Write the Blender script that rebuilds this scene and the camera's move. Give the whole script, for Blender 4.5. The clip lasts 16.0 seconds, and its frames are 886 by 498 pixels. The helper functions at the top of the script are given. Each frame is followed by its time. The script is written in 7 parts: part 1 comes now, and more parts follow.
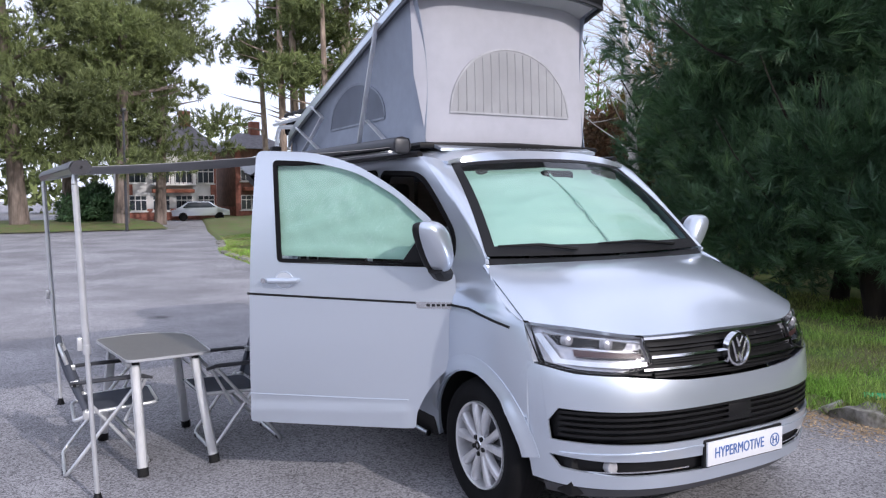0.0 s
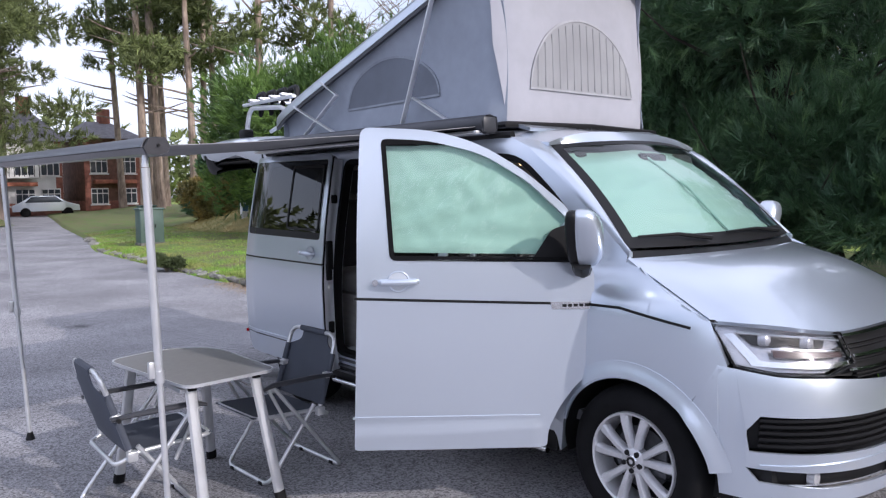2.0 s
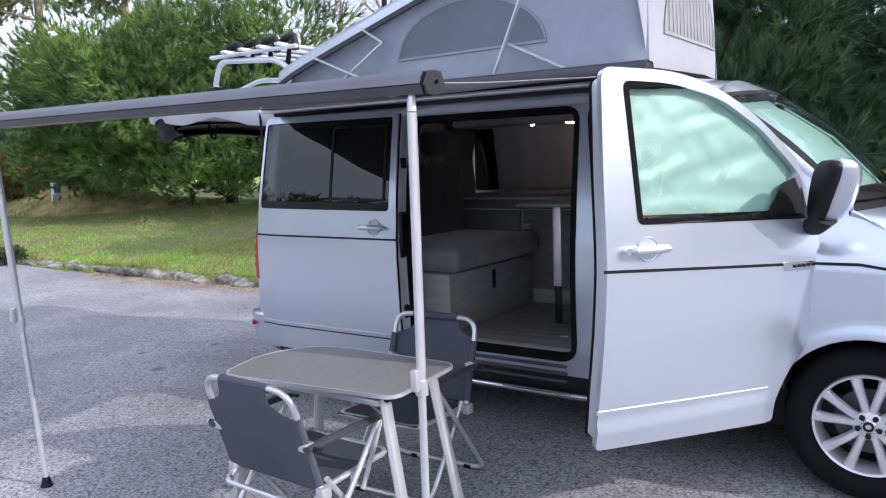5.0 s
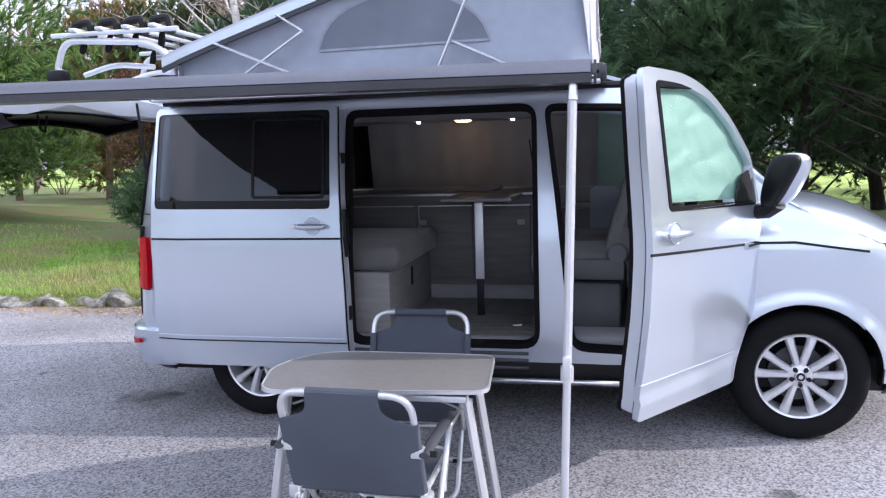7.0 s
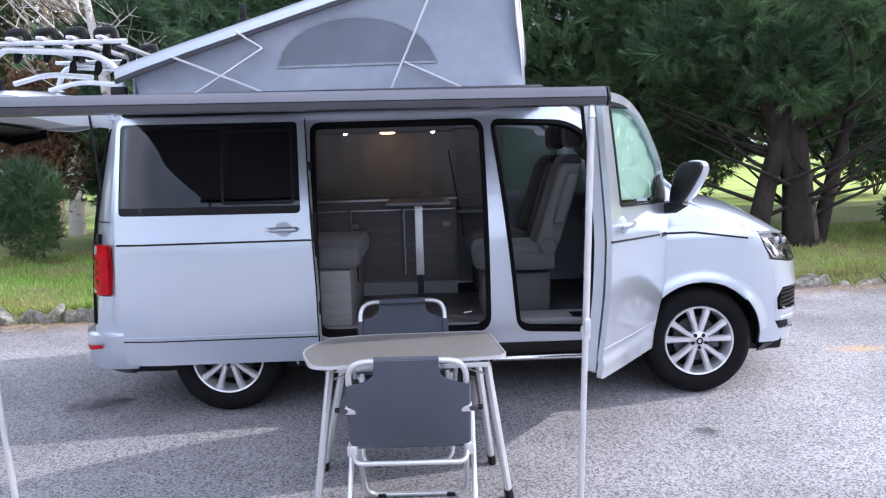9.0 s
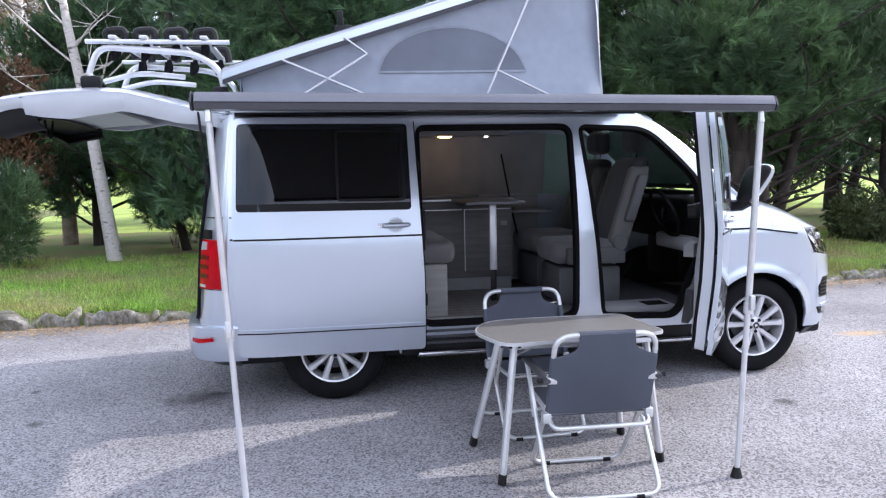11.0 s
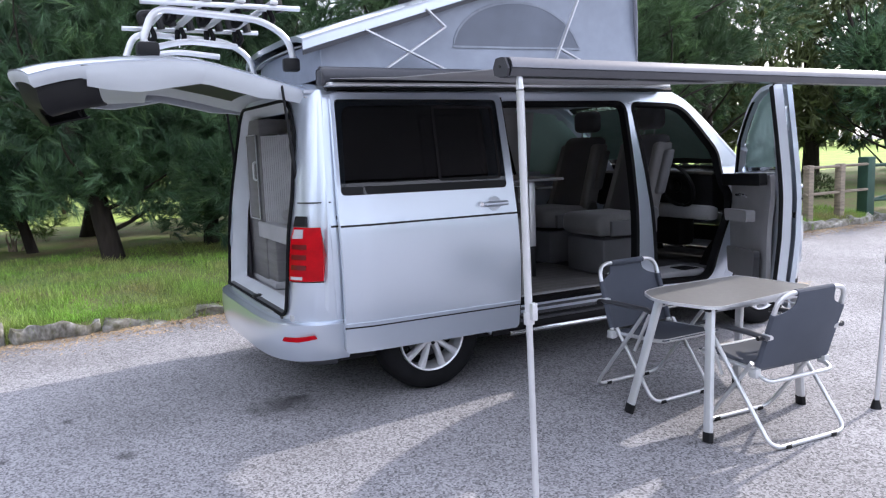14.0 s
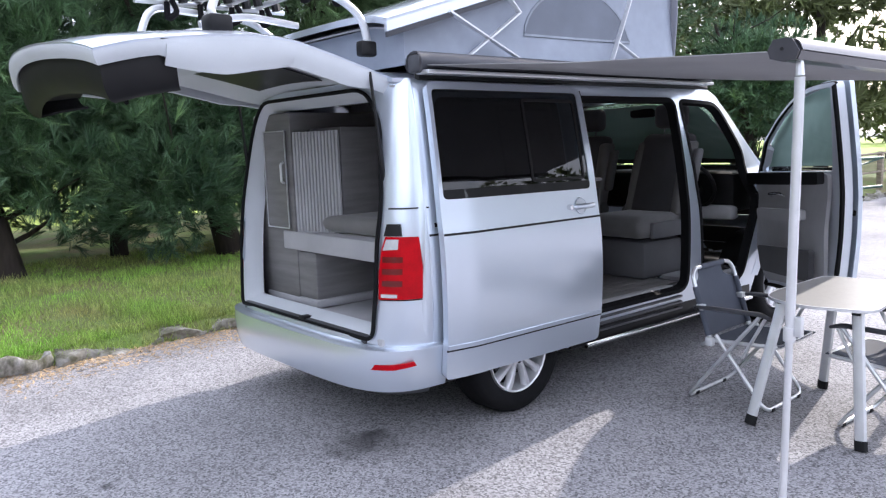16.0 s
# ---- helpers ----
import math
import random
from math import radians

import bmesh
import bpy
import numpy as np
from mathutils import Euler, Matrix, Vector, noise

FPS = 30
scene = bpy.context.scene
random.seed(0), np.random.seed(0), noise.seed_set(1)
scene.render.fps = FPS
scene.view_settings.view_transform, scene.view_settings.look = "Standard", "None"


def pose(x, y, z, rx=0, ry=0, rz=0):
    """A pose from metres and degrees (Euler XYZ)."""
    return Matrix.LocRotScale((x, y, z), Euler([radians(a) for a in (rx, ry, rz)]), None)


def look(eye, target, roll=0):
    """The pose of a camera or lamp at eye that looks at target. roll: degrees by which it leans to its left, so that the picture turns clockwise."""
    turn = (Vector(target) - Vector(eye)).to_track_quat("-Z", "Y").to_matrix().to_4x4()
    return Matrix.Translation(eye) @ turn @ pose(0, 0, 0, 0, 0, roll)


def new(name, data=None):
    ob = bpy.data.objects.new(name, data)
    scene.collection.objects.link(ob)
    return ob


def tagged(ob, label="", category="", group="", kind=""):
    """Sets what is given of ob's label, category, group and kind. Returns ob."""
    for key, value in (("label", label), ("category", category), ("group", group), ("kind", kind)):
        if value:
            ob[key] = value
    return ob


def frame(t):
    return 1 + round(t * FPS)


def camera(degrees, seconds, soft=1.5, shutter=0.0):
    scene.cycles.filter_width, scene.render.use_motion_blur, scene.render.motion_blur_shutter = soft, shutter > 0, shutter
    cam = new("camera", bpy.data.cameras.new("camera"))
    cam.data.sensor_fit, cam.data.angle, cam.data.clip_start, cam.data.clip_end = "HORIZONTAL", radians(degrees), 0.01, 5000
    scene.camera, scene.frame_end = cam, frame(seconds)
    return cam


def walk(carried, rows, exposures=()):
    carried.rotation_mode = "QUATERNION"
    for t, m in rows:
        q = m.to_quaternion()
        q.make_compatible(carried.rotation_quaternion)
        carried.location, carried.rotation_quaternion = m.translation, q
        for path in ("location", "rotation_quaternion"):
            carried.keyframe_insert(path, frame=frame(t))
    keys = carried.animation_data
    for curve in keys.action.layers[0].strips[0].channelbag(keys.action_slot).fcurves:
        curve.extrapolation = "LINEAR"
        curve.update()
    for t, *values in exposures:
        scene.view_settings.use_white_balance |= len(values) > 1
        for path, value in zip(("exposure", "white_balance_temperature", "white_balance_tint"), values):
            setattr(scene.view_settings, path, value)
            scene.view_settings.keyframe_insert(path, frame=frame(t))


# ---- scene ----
import functools

cam = camera(59.9, 16.0, soft=1.25)
EXPOSURES = [(0.0, 0.16, 6050, 16), (4.0, 0.36, 6050, 16), (6.3, 0.80, 6000, 16), (8.0, 0.96, 6000, 16), (11.0, 0.98, 6100, 15), (14.0, 0.96, 6200, 14), (16.0, 1.20, 6250, 14)]
PATH = [
    (0, (4.781, -2.99, 1.617), (3.047, -2.003, 1.483), -0.3),
    (0.5, (4.522, -3.24, 1.62), (2.841, -2.164, 1.487), -0.4),
    (1, (4.195, -3.387, 1.593), (2.569, -2.23, 1.454), -0.5),
    (1.5, (3.872, -3.556, 1.595), (2.3, -2.328, 1.449), -0.6),
    (2, (3.549, -3.779, 1.597), (2.032, -2.486, 1.439), -0.7),
    (2.5, (3.203, -3.908, 1.579), (1.741, -2.553, 1.409), -0.9),
    (3, (2.908, -4.097, 1.573), (1.504, -2.685, 1.386), -1.2),
    (3.5, (2.614, -4.301, 1.567), (1.277, -2.827, 1.362), -1.5),
    (4, (2.289, -4.4, 1.558), (1.029, -2.862, 1.337), -1.8),
    (4.2, (2.209, -4.416, 1.559), (0.965, -2.866, 1.334), -2.0),
    (6.3, (0.939, -4.946, 1.551), (0.249, -3.085, 1.304), -1.3),
    (6.5, (0.814, -4.995, 1.552), (0.205, -3.106, 1.303), -1.4),
    (7, (0.518, -5.07, 1.549), (0.103, -3.13, 1.299), -1.6),
    (7.5, (0.24, -5.247, 1.549), (-0.003, -3.279, 1.295), -1.9),
    (8, (0.043, -5.423, 1.565), (-0.065, -3.443, 1.307), -2.0),
    (8.2, (-0.004, -5.501, 1.556), (-0.072, -3.519, 1.3), -2.0),
    (10.3, (-1.068, -5.866, 1.547), (-0.845, -3.888, 1.353), -1.2),
    (10.5, (-1.236, -5.905, 1.529), (-0.984, -3.93, 1.335), -1.2),
    (11, (-1.588, -5.926, 1.517), (-1.267, -3.964, 1.306), -1.1),
    (11.5, (-1.952, -5.84, 1.528), (-1.541, -3.897, 1.293), -1.2),
    (12, (-2.339, -5.827, 1.52), (-1.829, -3.909, 1.271), -1.3),
    (12.5, (-2.671, -5.709, 1.504), (-2.056, -3.824, 1.246), -1.5),
    (13, (-2.997, -5.554, 1.521), (-2.277, -3.707, 1.259), -1.6),
    (13.5, (-3.347, -5.406, 1.52), (-2.525, -3.602, 1.258), -1.9),
    (14, (-3.613, -5.144, 1.511), (-2.694, -3.387, 1.251), -2.1),
    (14.5, (-3.888, -4.892, 1.525), (-2.879, -3.185, 1.261), -2.2),
    (15, (-4.15, -4.602, 1.524), (-3.053, -2.95, 1.263), -2.1),
    (15.5, (-4.317, -4.261, 1.54), (-3.14, -2.666, 1.277), -2.1),
    (16, (-4.534, -3.922, 1.532), (-3.266, -2.398, 1.264), -2.0),
]
walk(cam, [(t, look(eye, target, roll)) for t, eye, target, roll in PATH], exposures=EXPOSURES)

# ---- world, sun ----
SUN_AZ, SUN_EL = radians(80), radians(29)
world = bpy.data.worlds.new("sky")
scene.world = world
world.use_nodes = True
wn = world.node_tree.nodes
sky = wn.new("ShaderNodeTexSky")
sky.sky_type, sky.sun_disc = "NISHITA", False
sky.sun_elevation, sky.sun_rotation = SUN_EL, SUN_AZ
sky.dust_density, sky.ozone_density = 3.0, 1.5
# thin bright cloud over the blue
wl = world.node_tree.links
sky_pos, cloud_noise, cloud_ramp, cloud_mix = wn.new("ShaderNodeTexCoord"), wn.new("ShaderNodeTexNoise"), wn.new("ShaderNodeMapRange"), wn.new("ShaderNodeMix")
cloud_noise.inputs["Scale"].default_value, cloud_noise.inputs["Detail"].default_value = 2.2, 6.0
cloud_ramp.inputs[1].default_value, cloud_ramp.inputs[2].default_value, cloud_ramp.inputs[3].default_value, cloud_ramp.inputs[4].default_value = 0.36, 0.62, 0.30, 0.95
cloud_mix.data_type = "RGBA"
cloud_mix.inputs[7].default_value = (7.3, 7.6, 8.6, 1)
wl.new(sky_pos.outputs["Generated"], cloud_noise.inputs[0])
wl.new(cloud_noise.outputs[0], cloud_ramp.inputs[0])
wl.new(cloud_ramp.outputs[0], cloud_mix.inputs[0])
wl.new(sky.outputs[0], cloud_mix.inputs[6])
wl.new(cloud_mix.outputs[2], wn["Background"].inputs[0])
wn["Background"].inputs[1].default_value = 0.15
sun_data = bpy.data.lights.new("sun", "SUN")
sun_data.energy, sun_data.angle, sun_data.color = 2.05, radians(0.6), (1.0, 0.93, 0.84)
sun = new("sun", sun_data)
sun_dir = Vector((math.sin(SUN_AZ) * math.cos(SUN_EL), math.cos(SUN_AZ) * math.cos(SUN_EL), math.sin(SUN_EL)))
sun.matrix_world = look(sun_dir * 60, (0, 0, 0))


# ---- materials ----
def material(name, colour, rough=0.5, metal=0.0, vary=0.12, scale=6.0, bump=0.0, bump_scale=60.0, second=None, coat=0.0, per_object=0.0, island=0.0, stretch=(1, 1, 1), patch=(0.35, 0.65), sheen=0.0, gloss=0.5):
    m = bpy.data.materials.new(name)
    m.use_nodes = True
    n, li = m.node_tree.nodes, m.node_tree.links
    b = n["Principled BSDF"]
    tc = n.new("ShaderNodeTexCoord")
    mp = n.new("ShaderNodeMapping")
    mp.inputs["Scale"].default_value = stretch
    li.new(tc.outputs["Object"], mp.inputs[0])
    big = n.new("ShaderNodeTexNoise")
    big.inputs["Scale"].default_value, big.inputs["Detail"].default_value = scale, 6.0
    fine = n.new("ShaderNodeTexNoise")
    fine.inputs["Scale"].default_value, fine.inputs["Detail"].default_value = bump_scale, 4.0
    li.new(mp.outputs[0], big.inputs[0])
    li.new(mp.outputs[0], fine.inputs[0])
    ramp = n.new("ShaderNodeValToRGB")
    c2 = second or tuple(c * (1 - vary) for c in colour)
    c1 = colour if second else tuple(min(1, c * (1 + vary)) for c in colour)
    ramp.color_ramp.elements[0].color, ramp.color_ramp.elements[1].color = (*c2, 1), (*c1, 1)
    ramp.color_ramp.elements[0].position, ramp.color_ramp.elements[1].position = patch
    li.new(big.outputs[0], ramp.inputs[0])
    mul = n.new("ShaderNodeMix")
    mul.data_type, mul.blend_type = "RGBA", "MULTIPLY"
    mul.inputs[0].default_value = min(1.0, vary * 2)
    li.new(ramp.outputs[0], mul.inputs[6])
    grey = n.new("ShaderNodeMapRange")
    grey.inputs[1].default_value, grey.inputs[2].default_value, grey.inputs[3].default_value, grey.inputs[4].default_value = 0.3, 0.7, 0.6, 1.25
    li.new(fine.outputs[0], grey.inputs[0])
    li.new(grey.outputs[0], mul.inputs[7])
    out = mul.outputs[2]
    if per_object or island:
        src = n.new("ShaderNodeObjectInfo") if per_object else n.new("ShaderNodeNewGeometry")
        hsv = n.new("ShaderNodeHueSaturation")
        mr = n.new("ShaderNodeMapRange")
        k = per_object or island
        mr.inputs[3].default_value, mr.inputs[4].default_value = 1 - k, 1 + k
        li.new(src.outputs["Random" if per_object else "Random Per Island"], mr.inputs[0])
        li.new(mr.outputs[0], hsv.inputs["Value"])
        li.new(out, hsv.inputs["Color"])
        out = hsv.outputs[0]
    li.new(out, b.inputs["Base Color"])
    rr = n.new("ShaderNodeMapRange")
    rr.inputs[3].default_value, rr.inputs[4].default_value = max(0, rough - min(0.06, vary * 0.3)), min(1, rough + min(0.06, vary * 0.3))
    li.new(big.outputs[0], rr.inputs[0])
    li.new(rr.outputs[0], b.inputs["Roughness"])
    b.inputs["Metallic"].default_value = metal
    b.inputs["Specular IOR Level"].default_value = gloss
    b.inputs["Coat Weight"].default_value = coat
    b.inputs["Coat Roughness"].default_value = 0.04
    if sheen:
        b.inputs["Sheen Weight"].default_value = sheen
    if bump:
        bp = n.new("ShaderNodeBump")
        bp.inputs["Strength"].default_value, bp.inputs["Distance"].default_value = min(1, bump * 10), bump
        li.new(fine.outputs[0], bp.inputs["Height"])
        li.new(bp.outputs[0], b.inputs["Normal"])
    return m


def glass(name, tint, gloss=0.05):
    m = bpy.data.materials.new(name)
    m.use_nodes = True
    n, li = m.node_tree.nodes, m.node_tree.links
    n.remove(n["Principled BSDF"])
    tr, gl, mx, lw = n.new("ShaderNodeBsdfTransparent"), n.new("ShaderNodeBsdfGlossy"), n.new("ShaderNodeMixShader"), n.new("ShaderNodeLayerWeight")
    pw, mr = n.new("ShaderNodeMath"), n.new("ShaderNodeMapRange")
    tr.inputs[0].default_value = (*tint, 1)
    gl.inputs["Roughness"].default_value = 0.015
    lw.inputs[0].default_value = 0.5
    pw.operation = "POWER"
    pw.inputs[1].default_value = 4.0
    mr.inputs[3].default_value, mr.inputs[4].default_value = gloss, 0.9
    li.new(lw.outputs["Facing"], pw.inputs[0])
    li.new(pw.outputs[0], mr.inputs[0])
    li.new(mr.outputs[0], mx.inputs[0])
    li.new(tr.outputs[0], mx.inputs[1])
    li.new(gl.outputs[0], mx.inputs[2])
    li.new(mx.outputs[0], n["Material Output"].inputs[0])
    return m


def glow(name, colour, strength):
    m = bpy.data.materials.new(name)
    m.use_nodes = True
    b = m.node_tree.nodes["Principled BSDF"]
    b.inputs["Base Color"].default_value = (*colour, 1)
    b.inputs["Emission Color"].default_value, b.inputs["Emission Strength"].default_value = (*colour, 1), strength
    return m


PAINT = material("silver_paint", (0.64, 0.70, 0.785), 0.29, 0.70, 0.004, 0.8, 0.0, 900.0, coat=1.0)
PAINT_IN = material("silver_paint_inner", (0.60, 0.63, 0.68), 0.4, 0.3, 0.02, 3.0, 0.0, 300.0)
JAMB = material("pale_jamb_trim", (0.57, 0.60, 0.63), 0.5, 0.0, 0.04, 3.0, 0.0004, 300.0)
BLACK = material("black_plastic", (0.008, 0.008, 0.009), 0.5, 0.0, 0.15, 8.0, 0.0005, 500.0, gloss=0.3)
RUBBER = material("black_rubber", (0.006, 0.006, 0.007), 0.85, 0.0, 0.2, 12.0, 0.001, 300.0, gloss=0.2)
TYRE = material("tyre_rubber", (0.007, 0.007, 0.008), 0.85, 0.0, 0.25, 9.0, 0.001, 220.0, gloss=0.2)
CHROME = material("chrome", (0.75, 0.76, 0.78), 0.12, 1.0, 0.03, 8.0)
ALLOY = material("alloy_silver", (0.70, 0.70, 0.72), 0.28, 0.45, 0.05, 6.0, coat=0.4)
ALLOY_DARK = material("brake_dark", (0.10, 0.10, 0.11), 0.5, 0.5, 0.2, 10.0)
ALU = material("satin_aluminium", (0.72, 0.73, 0.75), 0.35, 0.6, 0.05, 10.0, 0.0003, 300.0)
GREY_PLASTIC = material("anthracite_plastic", (0.055, 0.057, 0.065), 0.42, 0.0, 0.12, 5.0, 0.0004, 400.0)
CASE_GREY = material("awning_case_grey", (0.042, 0.044, 0.053), 0.4, 0.15, 0.1, 4.0)
AWNING = material("awning_fabric", (0.33, 0.33, 0.34), 0.85, 0.0, 0.08, 2.0, 0.0006, 350.0)
# one canvas and mesh: the front copies are coloured lighter, as if sunlit
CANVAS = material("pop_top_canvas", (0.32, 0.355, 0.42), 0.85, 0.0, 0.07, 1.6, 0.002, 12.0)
CANVAS_SUNLIT = material("pop_top_canvas_sunlit", (0.44, 0.44, 0.48), 0.85, 0.0, 0.05, 1.6, 0.002, 12.0)
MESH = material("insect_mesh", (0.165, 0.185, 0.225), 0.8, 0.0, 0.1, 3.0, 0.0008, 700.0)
MESH_SUNLIT = material("insect_mesh_sunlit", (0.345, 0.345, 0.355), 0.8, 0.0, 0.1, 3.0, 0.0008, 700.0)
BLIND = material("silver_blind", (0.37, 0.55, 0.48), 0.45, 0.15, 0.03, 3.0, 0.001, 20.0)
RED_LENS = material("red_lens", (0.46, 0.0, 0.006), 0.22, 0.0, 0.12, 14.0, 0.0004, 120.0, coat=0.0, gloss=0.18)
CLEAR_LENS = material("clear_lens", (0.55, 0.55, 0.57), 0.15, 0.2, 0.1, 20.0, 0.0006, 120.0)
LAMP_BOWL = material("lamp_reflector", (0.58, 0.58, 0.62), 0.22, 0.5, 0.15, 14.0)
LINING = material("grey_lining", (0.40, 0.40, 0.41), 0.8, 0.0, 0.08, 4.0, 0.0008, 250.0)
DARK_LINING = material("dark_lining", (0.10, 0.10, 0.11), 0.8, 0.0, 0.1, 4.0, 0.0008, 250.0)
SEAT_GREY = material("seat_fabric_grey", (0.175, 0.17, 0.168), 0.9, 0.0, 0.12, 5.0, 0.0015, 300.0, sheen=0.3)
SEAT_PLASTIC = material("seat_plastic_grey", (0.14, 0.14, 0.145), 0.6, 0.0, 0.08, 5.0, 0.0005, 300.0)
SEAT_DARK = material("seat_fabric_dark", (0.05, 0.05, 0.055), 0.9, 0.0, 0.15, 5.0, 0.0015, 300.0, sheen=0.3)
CABINET = material("ash_grey_laminate", (0.18, 0.175, 0.175), 0.5, 0.0, 0.15, 3.0, 0.0004, 90.0, stretch=(1, 1, 8))
WORKTOP = material("worktop_laminate", (0.22, 0.22, 0.23), 0.35, 0.0, 0.08, 4.0)
BENCH = material("bench_laminate", (0.30, 0.29, 0.28), 0.6, 0.0, 0.1, 4.0, 0.0006, 90.0, stretch=(1, 1, 8))
FLOORING = material("vinyl_plank", (0.21, 0.20, 0.19), 0.5, 0.0, 0.15, 3.0, 0.0005, 60.0, stretch=(8, 1, 1))
TABLE_TOP = material("table_laminate", (0.23, 0.225, 0.215), 0.38, 0.0, 0.06, 40.0, 0.0004, 500.0)
CHAIR_CLOTH = material("charcoal_mesh_cloth", (0.075, 0.085, 0.11), 0.8, 0.0, 0.1, 3.0, 0.0008, 600.0)
CHAIR_TUBE = material("chair_tube_silver", (0.70, 0.71, 0.72), 0.3, 0.6, 0.06, 12.0)
DARK_GLASS = glass("privacy_glass", (0.055, 0.075, 0.085), 0.06)
SCREEN_GLASS = glass("tinted_glass", (0.90, 0.97, 0.94))
LENS_GLASS = glass("clear_lens_glass", (0.97, 0.98, 0.99))
WHITE_PLATE = material("white_plate", (0.80, 0.81, 0.84), 0.4, 0.0, 0.03, 5.0)
BLUE_INK = material("blue_ink", (0.06, 0.15, 0.42), 0.4, 0.0, 0.05, 5.0)


# ---- builders ----
def thing(name, label, category, at=(0, 0, 0), turn=0.0, group="", kind=""):
    ob = new(name)
    ob.empty_display_size = 0.1
    ob.matrix_basis = pose(*at, 0, 0, turn)
    return tagged(ob, label, category, group, kind)


def even_normals(me):
    """Shade a laid panel by the surface that it was laid on; its rim keeps its own edges."""
    nv, nl, nf = len(me.vertices), len(me.loops), len(me.polygons)
    src, vi, fn_, tot = np.zeros(nv * 3, np.float32), np.zeros(nl, np.int32), np.zeros(nf * 3, np.float32), np.zeros(nf, np.int32)
    me.attributes["even"].data.foreach_get("vector", src)
    me.loops.foreach_get("vertex_index", vi)
    me.polygons.foreach_get("normal", fn_)
    me.polygons.foreach_get("loop_total", tot)
    n = src.reshape(-1, 3)[vi]
    dot = (n * np.repeat(fn_.reshape(-1, 3), tot, 0)).sum(1)
    n = n * np.sign(dot)[:, None]
    n[np.abs(dot) < 0.8] = 0.0
    me.normals_split_custom_set(n.tolist())
    me.attributes.remove(me.attributes["even"])


def finish(bm, name, mat, smooth=40.0):
    me = bpy.data.meshes.new(name)
    bmesh.ops.recalc_face_normals(bm, faces=bm.faces)
    for f in bm.faces:
        f.smooth = True
    bm.to_mesh(me)
    bm.free()
    me.set_sharp_from_angle(angle=radians(smooth))
    if "even" in me.attributes:
        even_normals(me)
    me.materials.append(mat)
    return me


def part(name, bm, mat, parent=None, label="", smooth=40.0):
    ob = new(name, finish(bm, name, mat, smooth))
    ob.parent = parent
    if label:
        ob["label"] = label
    return ob


def box(bm, lo, hi, bevel=0.0, seg=2):
    m = Matrix.LocRotScale([(a + b) / 2 for a, b in zip(lo, hi)], None, [b - a for a, b in zip(lo, hi)])
    r = bmesh.ops.create_cube(bm, size=1.0, matrix=m)
    if bevel:
        vs = r["verts"]
        es = list({e for v in vs for e in v.link_edges})
        bmesh.ops.bevel(bm, geom=es, offset=bevel, segments=seg, profile=0.5, affect="EDGES")
    return bm


def boxes(*spec, bevel=0.004):
    bm = bmesh.new()
    for lo, hi in spec:
        box(bm, lo, hi, bevel)
    return bm


def tube(points, radius, seg=10, closed=False, bm=None, squash=1.0):
    """A round bar along points."""
    bm = bm or bmesh.new()
    pts = [Vector(p) for p in points]
    rings = []
    n = len(pts)
    side = None
    for i, p in enumerate(pts):
        a = pts[i - 1] if (i or closed) else p
        b = pts[(i + 1) % n] if (i < n - 1 or closed) else p
        d = (b - a).normalized()
        ref = side if side is not None else (Vector((0, 0, 1)) if abs(d.z) < 0.9 else Vector((1, 0, 0)))
        u = (ref - d * ref.dot(d)).normalized()
        side = u
        v = d.cross(u)
        r = radius[i] if isinstance(radius, (list, tuple)) else radius
        rings.append([bm.verts.new(p + u * (r * squash * math.cos(k * math.tau / seg)) + v * (r * math.sin(k * math.tau / seg))) for k in range(seg)])
    for i in range(n if closed else n - 1):
        A, B = rings[i], rings[(i + 1) % n]
        for k in range(seg):
            bm.faces.new((A[k], A[(k + 1) % seg], B[(k + 1) % seg], B[k]))
    if not closed:
        bm.faces.new(rings[0][::-1])
        bm.faces.new(rings[-1])
    return bm


def bend(points, r=0.05, n=5):
    """Round the corners of an open polyline."""
    pts = [Vector(p) for p in points]
    out = [pts[0]]
    for a, b, c in zip(pts, pts[1:], pts[2:]):
        k = min(r, (a - b).length * 0.45, (c - b).length * 0.45)
        p, q = b + (a - b).normalized() * k, b + (c - b).normalized() * k
        for i in range(n + 1):
            t = i / n
            out.append(p.lerp(b, t).lerp(b.lerp(q, t), t))
    return out + [pts[-1]]


def rounded(points, r=0.05, n=4):
    """Round the corners of a closed 2D outline. r: one radius, or one a corner."""
    out = []
    m = len(points)
    for i in range(m):
        a, b, c = (Vector((*points[(i + k) % m], 0)) for k in (-1, 0, 1))
        rr = r[i] if isinstance(r, (list, tuple)) else r
        k = min(rr, (a - b).length * 0.48, (c - b).length * 0.48)
        if k < 1e-4:
            out.append((b.x, b.y))
            continue
        p, q = b + (a - b).normalized() * k, b + (c - b).normalized() * k
        for j in range(n + 1):
            t = j / n
            w = p.lerp(b, t).lerp(b.lerp(q, t), t)
            out.append((w.x, w.y))
    return out


def arc(cx, cz, r, a0, a1, n=12):
    return [(cx + r * math.cos(radians(a0 + (a1 - a0) * i / n)), cz + r * math.sin(radians(a0 + (a1 - a0) * i / n))) for i in range(n + 1)]


